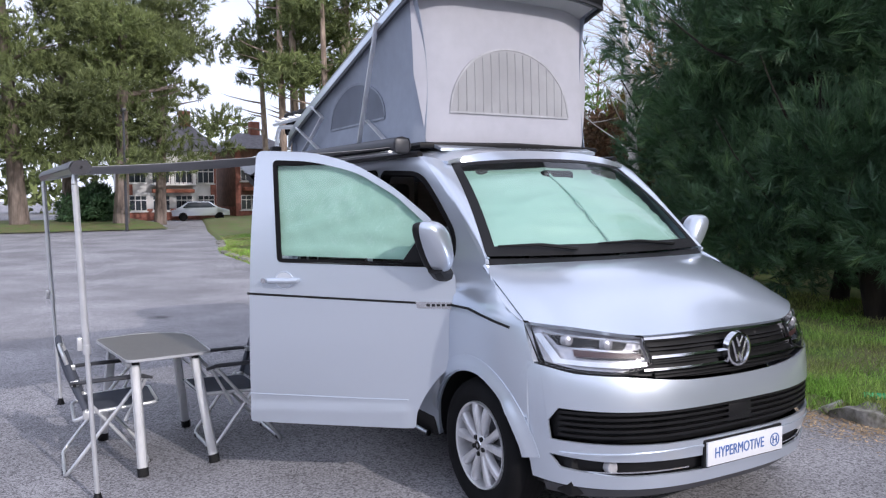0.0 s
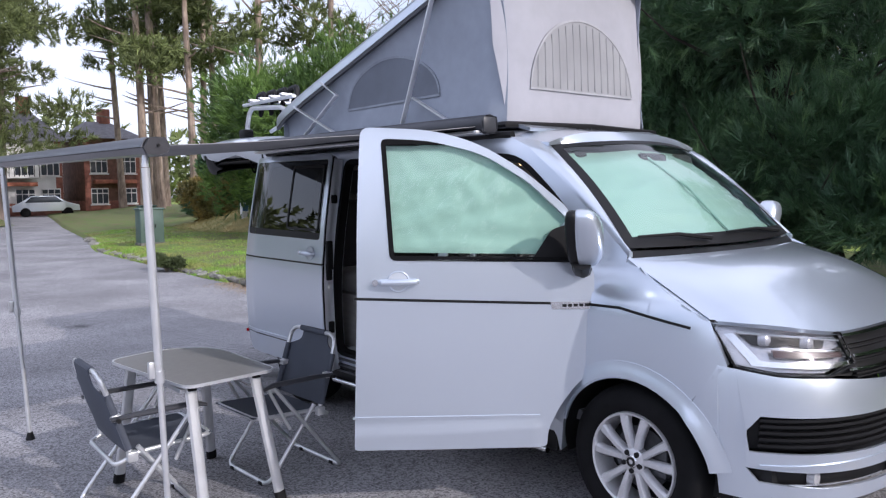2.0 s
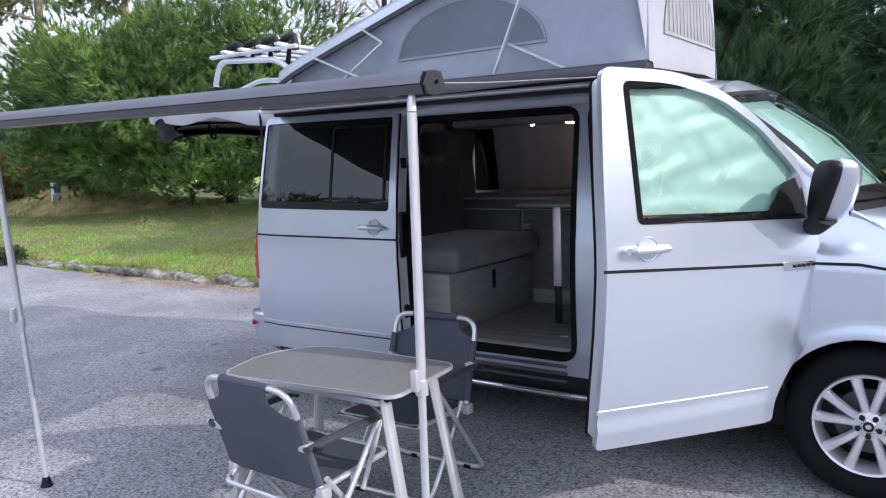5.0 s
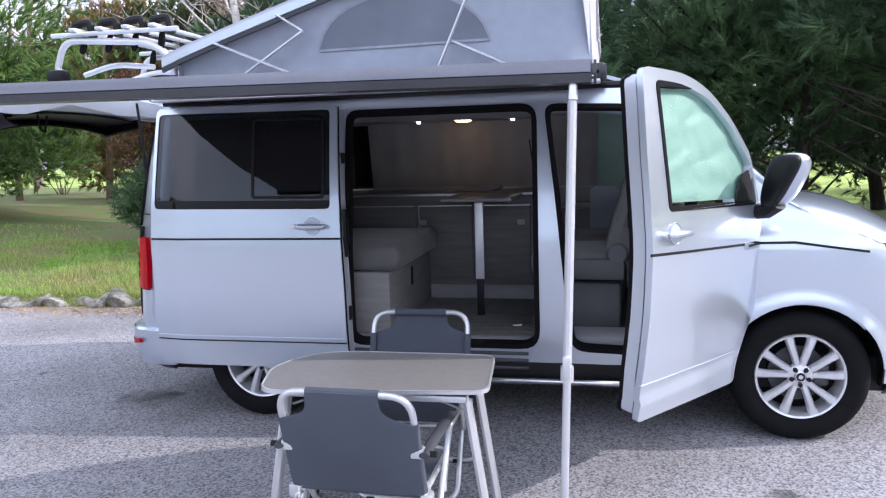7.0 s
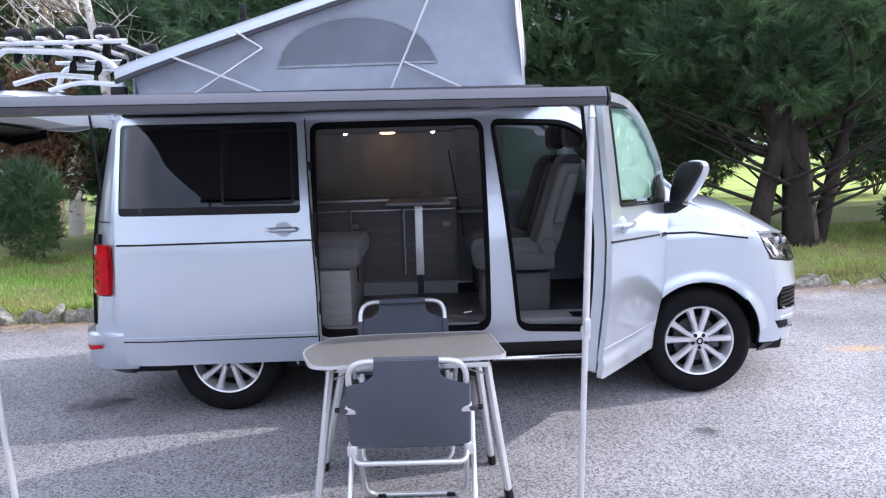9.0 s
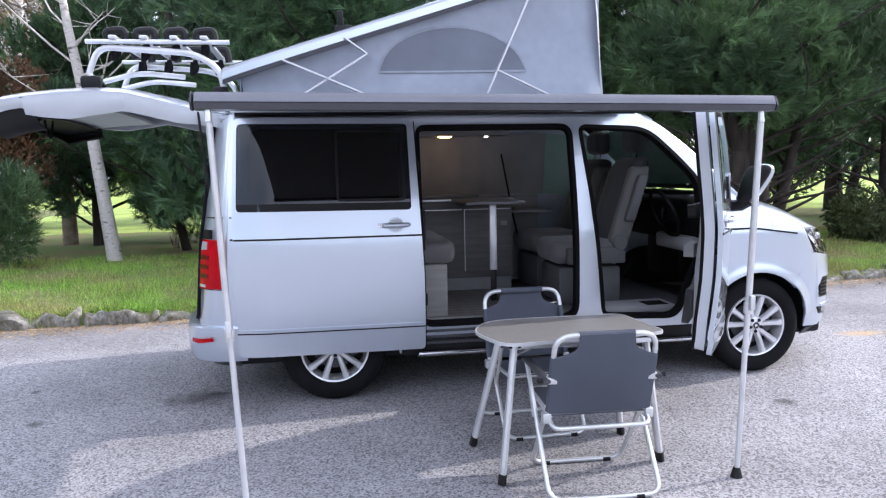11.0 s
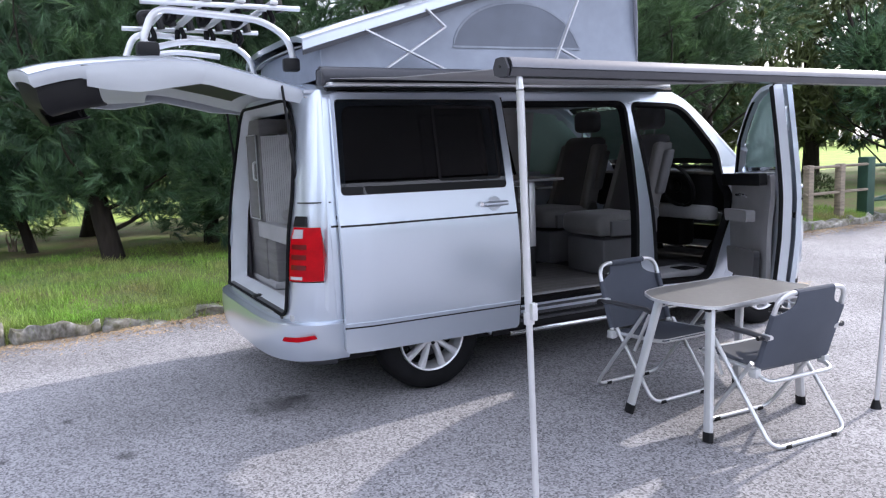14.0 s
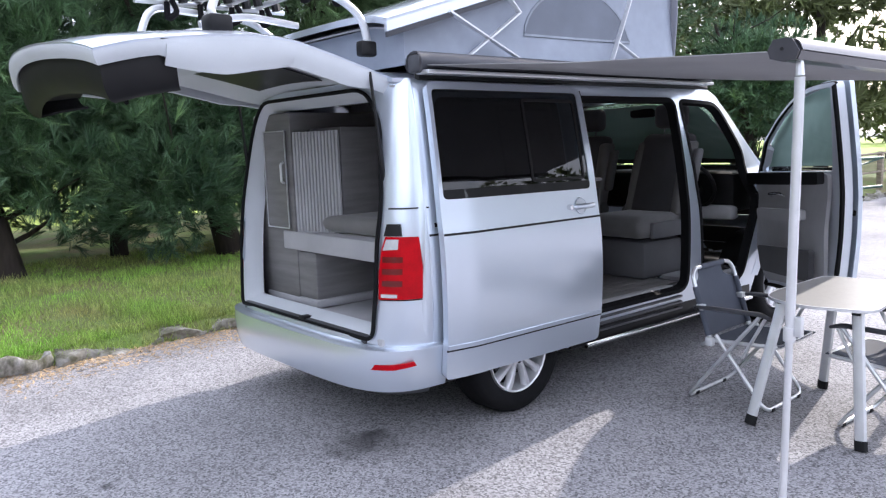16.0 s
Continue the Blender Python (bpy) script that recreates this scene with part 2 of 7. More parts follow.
def thicken(bm, thick):
    """Give a sheet a thickness towards its inner side."""
    bmesh.ops.remove_doubles(bm, verts=bm.verts[:], dist=1e-5)
    bmesh.ops.recalc_face_normals(bm, faces=bm.faces)
    if sum(f.normal.dot(f.calc_center_median()) * f.calc_area() for f in bm.faces) < 0:
        bmesh.ops.reverse_faces(bm, faces=bm.faces)
    if not thick:
        return bm
    bm.normal_update()
    faces, rim = bm.faces[:], [e for e in bm.edges if e.is_boundary]
    twin = {v: bm.verts.new(v.co - v.normal * thick) for v in bm.verts[:]}
    even = bm.verts.layers.float_vector.get("even")
    if even:
        for v, w in twin.items():
            w[even] = v[even]
    for f in faces:
        bm.faces.new([twin[v] for v in reversed(f.verts)])
    for e in rim:
        a, b = e.verts
        bm.faces.new((a, b, twin[b], twin[a]))
    return bm


def panel(outline, fn, holes=(), step=0.08, thick=0.015):
    """A sheet whose outline is drawn in two coordinates and laid onto the surface fn(u, v)."""
    bm = bmesh.new()
    edges = []
    for loop in (outline, *holes):
        vs = [bm.verts.new((u, v, 0)) for u, v in loop]
        edges += [bm.edges.new((a, b)) for a, b in zip(vs, vs[1:] + vs[:1])]
    bmesh.ops.triangle_fill(bm, use_beauty=True, use_dissolve=False, edges=edges, normal=(0, 0, 1))
    us, vs = [p[0] for p in outline], [p[1] for p in outline]
    for axis, lo, hi in ((0, min(us), max(us)), (1, min(vs), max(vs))):
        c = math.ceil((lo + 1e-4) / step) * step
        while c < hi - 1e-4:
            co, no = [0, 0, 0], [0, 0, 0]
            co[axis], no[axis] = c, 1
            bmesh.ops.bisect_plane(bm, geom=bm.verts[:] + bm.edges[:] + bm.faces[:], dist=1e-5, plane_co=co, plane_no=no)
            c += step
    even = bm.verts.layers.float_vector.new("even")
    e = 0.3 if step > 1 else 0.025
    for v in bm.verts:
        a, b = v.co.x, v.co.y
        n = (fn(a + e, b) - fn(a - e, b)).cross(fn(a, b + e) - fn(a, b - e))
        v.co = fn(a, b)
        v[even] = n.normalized() if n.length > 1e-9 else Vector((0, 0, 0))
    return thicken(bm, thick)


def sheet(fn, nu, nv, thick=0.0):
    """A grid fn(u, v), u and v from 0 to 1."""
    bm = bmesh.new()
    g = [[bm.verts.new(fn(i / nu, j / nv)) for j in range(nv + 1)] for i in range(nu + 1)]
    for i in range(nu):
        for j in range(nv):
            bm.faces.new((g[i][j], g[i + 1][j], g[i + 1][j + 1], g[i][j + 1]))
    return thicken(bm, thick)


def lathe(profile, seg=32, axis="y", centre=(0, 0, 0), bm=None):
    """Turn a profile of (radius, offset) round an axis."""
    bm = bm or bmesh.new()
    rings = []
    for r, o in profile:
        ring = []
        for k in range(seg):
            a = k * math.tau / seg
            p = {"y": (r * math.cos(a), o, r * math.sin(a)), "z": (r * math.cos(a), r * math.sin(a), o), "x": (o, r * math.cos(a), r * math.sin(a))}[axis]
            ring.append(bm.verts.new(Vector(p) + Vector(centre)))
        rings.append(ring)
    for A, B in zip(rings, rings[1:]):
        for k in range(seg):
            bm.faces.new((A[k], A[(k + 1) % seg], B[(k + 1) % seg], B[k]))
    return bm


def extrude_xz(outline, y0, y1, bevel=0.0, bm=None):
    """A prism of an outline in x and z."""
    bm = bm or bmesh.new()
    a = [bm.verts.new((x, y0, z)) for x, z in outline]
    b = [bm.verts.new((x, y1, z)) for x, z in outline]
    n = len(a)
    fs = [bm.faces.new(a), bm.faces.new(b[::-1])]
    for i in range(n):
        fs.append(bm.faces.new((a[i], b[i], b[(i + 1) % n], a[(i + 1) % n])))
    if bevel:
        es = list({e for f in fs[:2] for e in f.edges})
        bmesh.ops.bevel(bm, geom=es, offset=bevel, segments=2, profile=0.5, affect="EDGES")
    return bm


def smooth01(t):
    t = min(1.0, max(0.0, t))
    return t * t * (3 - 2 * t)


def interp(x, xs, ys):
    return float(np.interp(x, xs, ys))

# ---- the van's surfaces: x ahead, its right side at -y ----
PROFILE_Z = np.linspace(0.2, 2.0, 181)
PROFILE_W = np.interp(PROFILE_Z, (0.25, 0.33, 0.40, 0.47, 0.485, 0.55, 0.72, 0.9, 1.0, 1.07, 1.15, 1.22, 1.30, 1.45, 1.6, 1.75, 1.84, 1.90), (0.895, 0.916, 0.928, 0.934, 0.944, 0.949, 0.957, 0.958, 0.955, 0.951, 0.939, 0.931, 0.922, 0.898, 0.871, 0.843, 0.822, 0.79))
for _ in range(3):
    PROFILE_W[2:-2] = (PROFILE_W[:-4] + PROFILE_W[1:-3] + PROFILE_W[2:-2] + PROFILE_W[3:-1] + PROFILE_W[4:]) / 5


@functools.lru_cache(maxsize=None)
def half_width(x, z):
    w = float(np.interp(z, PROFILE_Z, PROFILE_W))
    return w - 0.12 * smooth01((x - 0.4) / 1.0) * smooth01((z - 1.06) / 0.22)


def nose(z):
    return interp(z, (0.2, 0.26, 0.32, 0.42, 0.5, 0.62, 0.75, 0.84, 0.9, 0.95, 1.0, 1.05, 1.1, 1.3), (0.79, 0.825, 0.842, 0.856, 0.86, 0.858, 0.845, 0.828, 0.81, 0.78, 0.74, 0.69, 0.62, 0.40))


def tail(z):
    return interp(z, (0.25, 0.3, 0.5, 0.7, 0.9, 1.05, 1.2, 1.5, 1.85, 1.95), (0.51, 0.53, 0.52, 0.505, 0.49, 0.478, 0.46, 0.41, 0.34, 0.30))


FRONT_X, BACK_X = 1.5, -1.9


def half_at(x, z):
    w = half_width(x, z)
    if x > FRONT_X:
        return w * max(0.0, 1 - ((x - FRONT_X) / nose(z)) ** 3) ** (1 / 3)
    if x < BACK_X:
        return w * max(0.0, 1 - ((BACK_X - x) / tail(z)) ** 4.3) ** (1 / 4.3)
    return w


def side_right(x, z, out=0.0):
    return Vector((x, -half_at(x, z) - out, z))


def side_left(x, z, out=0.0):
    return Vector((x, half_at(x, z) + out, z))


def front_at(y, z, out=0.0):
    w = half_width(FRONT_X, z)
    return Vector((FRONT_X + nose(z) * max(0.0, 1 - (abs(y) / w) ** 3) ** (1 / 3) + out, y, z))


def nose_at(u, z, out=0.0):
    """u from -90 to 90 degrees round the nose."""
    a = radians(u)
    c, s = max(0.0, math.cos(a)) ** (2 / 3), abs(math.sin(a)) ** (2 / 3)
    w = half_width(FRONT_X, z)
    x, y = (nose(z) + out) * c, math.copysign((w + out) * s, a)
    return Vector((FRONT_X + x, y, z))


def rear_at(u, z, out=0.0):
    a = radians(u)
    c, s = max(0.0, math.cos(a)) ** (2 / 4.3), abs(math.sin(a)) ** (2 / 4.3)
    w = half_width(BACK_X, z)
    return Vector((BACK_X - (tail(z) + out) * c, math.copysign((w + out) * s, a), z))


def nose_u(y, z):
    """The angle at which the nose stands at y."""
    return math.degrees(math.copysign(math.asin(min(1.0, (abs(y) / half_width(FRONT_X, z)) ** 1.5)), y))


def rear_u(y, z):
    return math.degrees(math.copysign(math.asin(min(1.0, (abs(y) / half_width(BACK_X, z)) ** 2.15)), y))


def mirror_y(points):
    return [(-y, z) for y, z in points][::-1]


van = thing("camper_van", "silver camper van with raised pop-top roof and open doors", "van")
ARCH = 0.405
bottom = 0.285
front_edge = [(1.815, 0.70), (1.95, 0.86), (1.872, 1.035)]
a_pillar = [(1.40, 1.262), (1.16, 1.47), (0.92, 1.68), (0.74, 1.815), (0.62, 1.868)]
side_outline = (
    [(-2.13, 0.46), (-1.895, 0.46)] + arc(-1.5, 0.345, ARCH, 164, 12, 16)[1:] + [(-1.07, bottom), (1.07, bottom)]
    + arc(1.5, 0.345, ARCH, 168, 42, 14) + front_edge + [(1.62, 1.155)] + a_pillar + [(0.2, 1.875), (-2.1, 1.875), (-2.125, 1.5), (-2.14, 1.1)]
)
sliding_hole = rounded([(-0.93, 0.46), (0.165, 0.46), (0.162, 1.15), (0.150, 1.80), (-0.93, 1.80)], [0.09, 0.11, 0.3, 0.09, 0.07], 5)
cab_hole = rounded([(0.33, 0.455), (0.90, 0.43), (0.985, 0.72), (1.10, 0.95), (1.12, 1.40), (0.90, 1.61), (0.70, 1.775), (0.188, 1.795), (0.262, 1.2)], [0.09, 0.10, 0.2, 0.2, 0.10, 0.1, 0.12, 0.07, 0.3], 5)
quarter_hole = rounded([(-2.03, 1.27), (-1.05, 1.27), (-1.05, 1.78), (-2.0, 1.78)], 0.07)
part("side_panel", panel(side_outline, side_right, (sliding_hole, cab_hole, quarter_hole), 0.1, 0.05), PAINT, van, "silver right side with two open door apertures")
left_door_glass = rounded([(0.30, 1.27), (1.17, 1.27), (1.10, 1.40), (0.72, 1.74), (0.30, 1.78)], 0.05)
left_mid_glass = rounded([(-0.85, 1.27), (0.15, 1.27), (0.15, 1.78), (-0.85, 1.78)], 0.06)
part("side_panel", panel(side_outline, side_left, (left_door_glass, left_mid_glass, quarter_hole), 0.1, 0.05), PAINT, van)
for nm, loop in (("side_window", left_door_glass), ("side_window", left_mid_glass), ("side_window", quarter_hole)):
    w = part(nm, panel(loop, lambda x, z: side_left(x, z, -0.012), (), 0.15, 0.004), DARK_GLASS, van, "dark tinted side window")
    w.visible_shadow = False
w = part("side_window", panel(quarter_hole, lambda x, z: side_right(x, z, -0.012), (), 0.15, 0.004), DARK_GLASS, van, "dark tinted side window")
w.visible_shadow = False


def ribbon(points, width, fn, out, thick=0.006):
    """A narrow strip along a line on a surface."""
    loop = []
    back = []
    for i, (a, b) in enumerate(points):
        p, q = points[max(0, i - 1)], points[min(len(points) - 1, i + 1)]
        d = Vector((q[0] - p[0], q[1] - p[1])).normalized()
        loop.append((a - d.y * width / 2, b + d.x * width / 2))
        back.append((a + d.y * width / 2, b - d.x * width / 2))
    return panel(loop + back[::-1], lambda u, v: fn(u, v, out), (), 0.12, thick)


def ring(loop, width, fn, out, thick=0.008, step=0.12):
    """A band round a closed outline, to its inner side."""
    n = len(loop)
    area = sum(loop[i][0] * loop[(i + 1) % n][1] - loop[(i + 1) % n][0] * loop[i][1] for i in range(n))
    s = 1 if area > 0 else -1
    inner = []
    for i in range(n):
        p, q = Vector(loop[i - 1]), Vector(loop[(i + 1) % n])
        d = (q - p).normalized()
        inner.append((loop[i][0] - s * d.y * width, loop[i][1] + s * d.x * width))
    return panel(loop, lambda u, v: fn(u, v, out), (inner,), step, thick)


# dark rubber seals round the apertures
part("door_seal", ring(sliding_hole, 0.028, side_right, 0.006, 0.06), RUBBER, van, "black rubber door seal")
part("door_seal", ring(cab_hole, 0.026, side_right, 0.006, 0.06), RUBBER, van, "black rubber door seal")
# the swage line and the step line along the body
for fn in (side_right, side_left):
    part("swage_line", ribbon([(1.12, 1.045), (1.45, 1.05), (1.80, 1.0)], 0.012, fn, 0.002), BLACK, van)
part("swage_line", ribbon([(-2.135, 1.085), (-1.0, 1.085)], 0.012, side_right, 0.002), BLACK, van)
part("badge_trim", ribbon([(1.135, 1.045), (1.27, 1.047)], 0.026, side_right, 0.006), CHROME, van, "chrome badge trim on the wing")
# sills with a bright step bar
part("sill", boxes(((-1.06, -0.925, 0.27), (1.06, -0.86, 0.40)), bevel=0.02), BLACK, van, "ribbed dark plastic sill")
for z in (0.345, 0.385, 0.425):
    part("step_rib", boxes(((-0.93, -0.945, z), (0.10, -0.92, z + 0.018)), bevel=0.006), GREY_PLASTIC, van)
part("step_bar", tube([(-0.95, -0.95, 0.285), (1.02, -0.95, 0.285)], 0.018, 10), CHROME, van, "bright chrome step bar")
part("sill", boxes(((-1.06, 0.86, 0.27), (1.06, 0.925, 0.40)), bevel=0.02), BLACK, van)
# gutter rail on top of the side
for s in (-1, 1):
    part("roof_rail", tube([(-2.08, s * 0.815, 1.885), (0.3, s * 0.815, 1.885), (0.62, s * 0.78, 1.878)], 0.022, 8), BLACK, van)


# roof, bonnet, windscreen
def roof_fn(u, v):
    x = -2.19 + 2.99 * u
    w = interp(x, (-2.2, -2.0, 0.3, 0.8), (0.75, 0.80, 0.80, 0.69))
    y = (2 * v - 1) * w
    e = abs(2 * v - 1)
    z = 1.875 + 0.075 * (1 - e ** 3) * smooth01((x + 2.24) / 0.15) - 0.045 * smooth01((x - 0.45) / 0.4)
    return Vector((x, y, z))


part("roof", sheet(roof_fn, 30, 20, 0.02), PAINT, van, "silver lower roof")


def cowl(s):
    return Vector((1.585 - 0.165 * s * s - 0.02 * s ** 4, 0.825 * s, 1.272 - 0.012 * s * s))


def scuttle(s):
    return Vector((1.52 - 0.14 * s * s, 0.79 * s, 1.30 + 0.004 * s * s))


def header(s):
    return Vector((0.91 - 0.13 * s * s, 0.655 * s, 1.852 - 0.035 * s * s))


def hood_fn(u, v):
    s = 2 * u - 1
    a = cowl(s)
    side_b = Vector((1.872, 0.893 * (1 if s > 0 else -1), 1.036))
    y = 0.893 * s
    z = 0.985 - 0.006 * s * s + 0.055 * smooth01((abs(s) - 0.5) / 0.5)
    b = front_at(y, z, -0.004) if abs(s) < 0.985 else side_b
    p = a.lerp(b, v)
    p.z += 0.062 * math.sin(math.pi * v) * (1 - 0.95 * abs(s) ** 4) + 0.02 * v * (1 - v) * math.cos(s * 4.2)
    return p


bonnet = part("bonnet", sheet(hood_fn, 36, 20, 0.02), PAINT, van, "silver bonnet", 60)
for s_end, fn in ((0.0, side_right), (1.0, side_left)):
    def wing_fn(u, v):
        a = hood_fn(s_end, 0.01 + 0.98 * v)
        b = fn(1.40 + 0.472 * v, 1.262 - 0.227 * v)
        return (a + Vector((0, 0, -0.006))).lerp(b, u)
    part("wing_top", sheet(wing_fn, 2, 12, 0.01), PAINT, van)
part("scuttle", sheet(lambda u, v: cowl(2 * u - 1).lerp(scuttle(2 * u - 1), v) + Vector((0, 0, -0.012)), 24, 2, 0.012), BLACK, van, "black plastic scuttle")


def screen_fn(u, v, dip=0.0):
    s = 2 * u - 1
    p = scuttle(s).lerp(header(s), v)
    p += Vector((0.05, 0, 0.05)) * math.sin(math.pi * v) * (1 - s * s * 0.5) * 0.7
    return p - Vector((0.62, 0, 0.75)) * dip


windscreen = part("windscreen", sheet(screen_fn, 24, 14, 0.0), SCREEN_GLASS, van, "large tinted windscreen")
windscreen.visible_shadow = False


def screen_blind_fn(u, v):
    w = 0.010 * abs(noise.noise(Vector((u * 7, v * 5, 3.0)))) + 0.022 * abs(noise.noise(Vector((u * 2.2, v * 6, 1.0))))
    return screen_fn(0.03 + 0.94 * u, 0.135 + 0.835 * v, 0.05 + w)


part("windscreen_blind", sheet(screen_blind_fn, 60, 40, 0.003), BLIND, van, "pale green reflective thermal windscreen blind")
part("blind_fold", tube([screen_fn(0.52, 0.10, 0.040), screen_fn(0.47, 0.5, 0.036), screen_fn(0.44, 0.92, 0.040)], 0.007, 8), BLIND, van)
band = [sheet(lambda u, v: screen_fn(u, 0.0 + 0.085 * v, -0.002), 24, 2, 0.003), sheet(lambda u, v: screen_fn(u, 0.955 + 0.045 * v, -0.002), 24, 2, 0.003)]
for b in band:
    part("screen_frit", b, BLACK, van)
for s0, s1 in ((0.0, 0.035), (0.965, 1.0)):
    part("screen_frit", sheet(lambda u, v: screen_fn(s0 + (s1 - s0) * u, v, -0.002), 2, 14, 0.003), BLACK, van)
part("mirror_housing", boxes(((0.93, -0.12, 1.70), (0.99, 0.12, 1.78)), bevel=0.025), BLACK, van, "interior mirror and sensor housing")
# screen pillars between glass and door line
for s in (-1, 1):
    def pillar_fn(u, v):
        g = screen_fn((s + 1) / 2, v)
        pts = [(1.40, 1.262), (1.16, 1.47), (0.92, 1.68), (0.74, 1.815), (0.62, 1.868)]
        k = v * 4
        i = min(3, int(k))
        t = k - i
        px, pz = pts[i][0] + (pts[i + 1][0] - pts[i][0]) * t, pts[i][1] + (pts[i + 1][1] - pts[i][1]) * t
        q = (side_right if s < 0 else side_left)(px, pz)
        p = g.lerp(q, u)
        p += Vector((0.012, s * 0.012, 0.012)) * math.sin(math.pi * u)
        return p
    part("screen_pillar", sheet(pillar_fn, 6, 16, 0.02), PAINT, van, "silver windscreen pillar")
part("roof_front", sheet(lambda u, v: header(2 * u - 1).lerp(roof_fn(1.0, u), v), 20, 3, 0.02), PAINT, van)
for s0, rest in ((0.30, -0.10), (0.78, 0.30)):
    a, b = screen_fn(s0 + 0.02, 0.02, -0.03), screen_fn(s0 - 0.26 if s0 < 0.5 else s0 - 0.36, 0.06, -0.025)
    part("wiper", tube([a, a.lerp(b, 0.5) + Vector((0.015, 0, 0.015)), b], [0.012, 0.009, 0.005], 6), BLACK, van, "black windscreen wiper")

# nose: bumper cover, grilles, lamps
lamp_r = [(-0.905, 1.036), (-0.49, 0.978), (-0.485, 0.86), (-0.62, 0.822), (-0.80, 0.832), (-0.89, 0.858)]
lamp_l = mirror_y(lamp_r)
grille = [(-0.49, 0.978), (-0.25, 0.985), (0, 0.985), (0.25, 0.985), (0.49, 0.978), (0.485, 0.86), (0.62, 0.818), (0.3, 0.79), (0, 0.782), (-0.3, 0.79), (-0.62, 0.818), (-0.485, 0.86)]
low_grille = [(-0.85, 0.665), (-0.4, 0.655), (0, 0.655), (0.4, 0.655), (0.85, 0.665), (0.875, 0.60), (0.865, 0.515), (0.4, 0.505), (0, 0.505), (-0.4, 0.505), (-0.865, 0.515), (-0.875, 0.60)]
fog_r = [(-0.86, 0.445), (-0.70, 0.432), (-0.21, 0.425), (-0.20, 0.355), (-0.65, 0.362), (-0.83, 0.385)]
fog_l = mirror_y(fog_r)
bumper_top = [(-0.915, 0.86), (-0.89, 0.850), (-0.80, 0.825), (-0.62, 0.814), (-0.3, 0.782), (0, 0.774), (0.3, 0.782), (0.62, 0.814), (0.80, 0.825), (0.89, 0.850), (0.915, 0.86)]
cover = [(nose_u(y, z), z) for y, z in bumper_top]


def nose_u_at_x(x, z):
    return math.degrees(math.acos(min(1.0, max(0.0, (x - FRONT_X) / nose(z))) ** 1.5))


arch_side = [(nose_u_at_x(1.5 + math.sqrt(max(0.0, ARCH ** 2 - (z - 0.345) ** 2)) + 0.004, z), z) for z in (0.615, 0.56, 0.50, 0.44, 0.38, 0.31)]
arch_side = [(nose_u_at_x(1.818, 0.70), 0.70)] + arch_side
cover = [(-u, z) for u, z in arch_side[::-1]] + cover + arch_side + [(u, 0.29 + 0.012 * abs(u) / 60) for u in (60, 40, 20, 0, -20, -40, -60)]
FR = nose_at


def on_u(points):
    return [(nose_u(y, z), z) for y, z in points]


part("front_bumper", panel(cover, FR, (on_u(low_grille), on_u(fog_r), on_u(fog_l)), 2.0, 0.012), PAINT, van, "silver painted front bumper")
part("bumper_lip", sheet(lambda u, v: nose_at(-66 + 132 * u, 0.29 - 0.055 * v, -0.01 - 0.03 * v), 40, 3, 0.01), GREY_PLASTIC, van, "dark lower bumper lip")
part("bumper_blade", panel([(-58, 0.452), (0, 0.468), (58, 0.452), (58, 0.462), (0, 0.478), (-58, 0.462)], lambda u, z: nose_at(u, z, 0.006), (), 4.0, 0.012), PAINT, van)
part("grille_backing", panel(on_u(grille), lambda u, z: nose_at(u, z, -0.03), (), 4.0, 0.01), BLACK, van, "black upper grille")
part("grille_backing", panel(on_u(low_grille), lambda u, z: nose_at(u, z, -0.04), (), 4.0, 0.01), BLACK, van, "black lower grille")


def slat(z0, z1, y0, y1, out, mat, parent, name="grille_slat", depth=0.02):
    n = 14
    top = [(nose_u(y0 + (y1 - y0) * i / n, z1), z1) for i in range(n + 1)]
    low = [(nose_u(y0 + (y1 - y0) * i / n, z0), z0) for i in range(n + 1)]
    return part(name, panel(low + top[::-1], lambda u, z: nose_at(u, z, out), (), 6.0, depth), mat, parent)


for z0, z1, y in ((0.966, 0.976, 0.49), (0.888, 0.900, 0.485), (0.836, 0.846, 0.53)):
    slat(z0, z1, -y, y, 0.002, CHROME if z0 < 0.95 else CHROME, van, "grille_bar")
for z in (0.918, 0.934, 0.862, 0.872, 0.80, 0.815):
    slat(z, z + 0.006, -0.48, 0.48, -0.012, BLACK, van)
for z in (0.535, 0.562, 0.589, 0.616, 0.640):
    slat(z, z + 0.012, -0.85, 0.85, -0.008, BLACK, van)
part("radar_cover", boxes(((2.325, -0.06, 0.555), (2.35, 0.10, 0.64)), bevel=0.008), BLACK, van, "black sensor cover in the grille")
for loop, s in ((fog_r, -1), (fog_l, 1)):
    part("fog_recess", panel(on_u(loop), lambda u, z: nose_at(u, z, -0.03), (), 4.0, 0.01), BLACK, van, "black fog lamp recess")
    c = nose_at(nose_u(s * 0.66, 0.40), 0.40, -0.012)
    part("fog_lamp", lathe([(0.0, 0.0), (0.018, 0.003), (0.030, 0.0), (0.034, -0.03)], 20, "x", c + Vector((-0.012, 0, 0))), CLEAR_LENS, van, "clear round fog lamp")
    slat(0.372, 0.378, min(s * 0.78, s * 0.30), max(s * 0.78, s * 0.30), -0.012, CHROME, van, "fog_trim", 0.006)

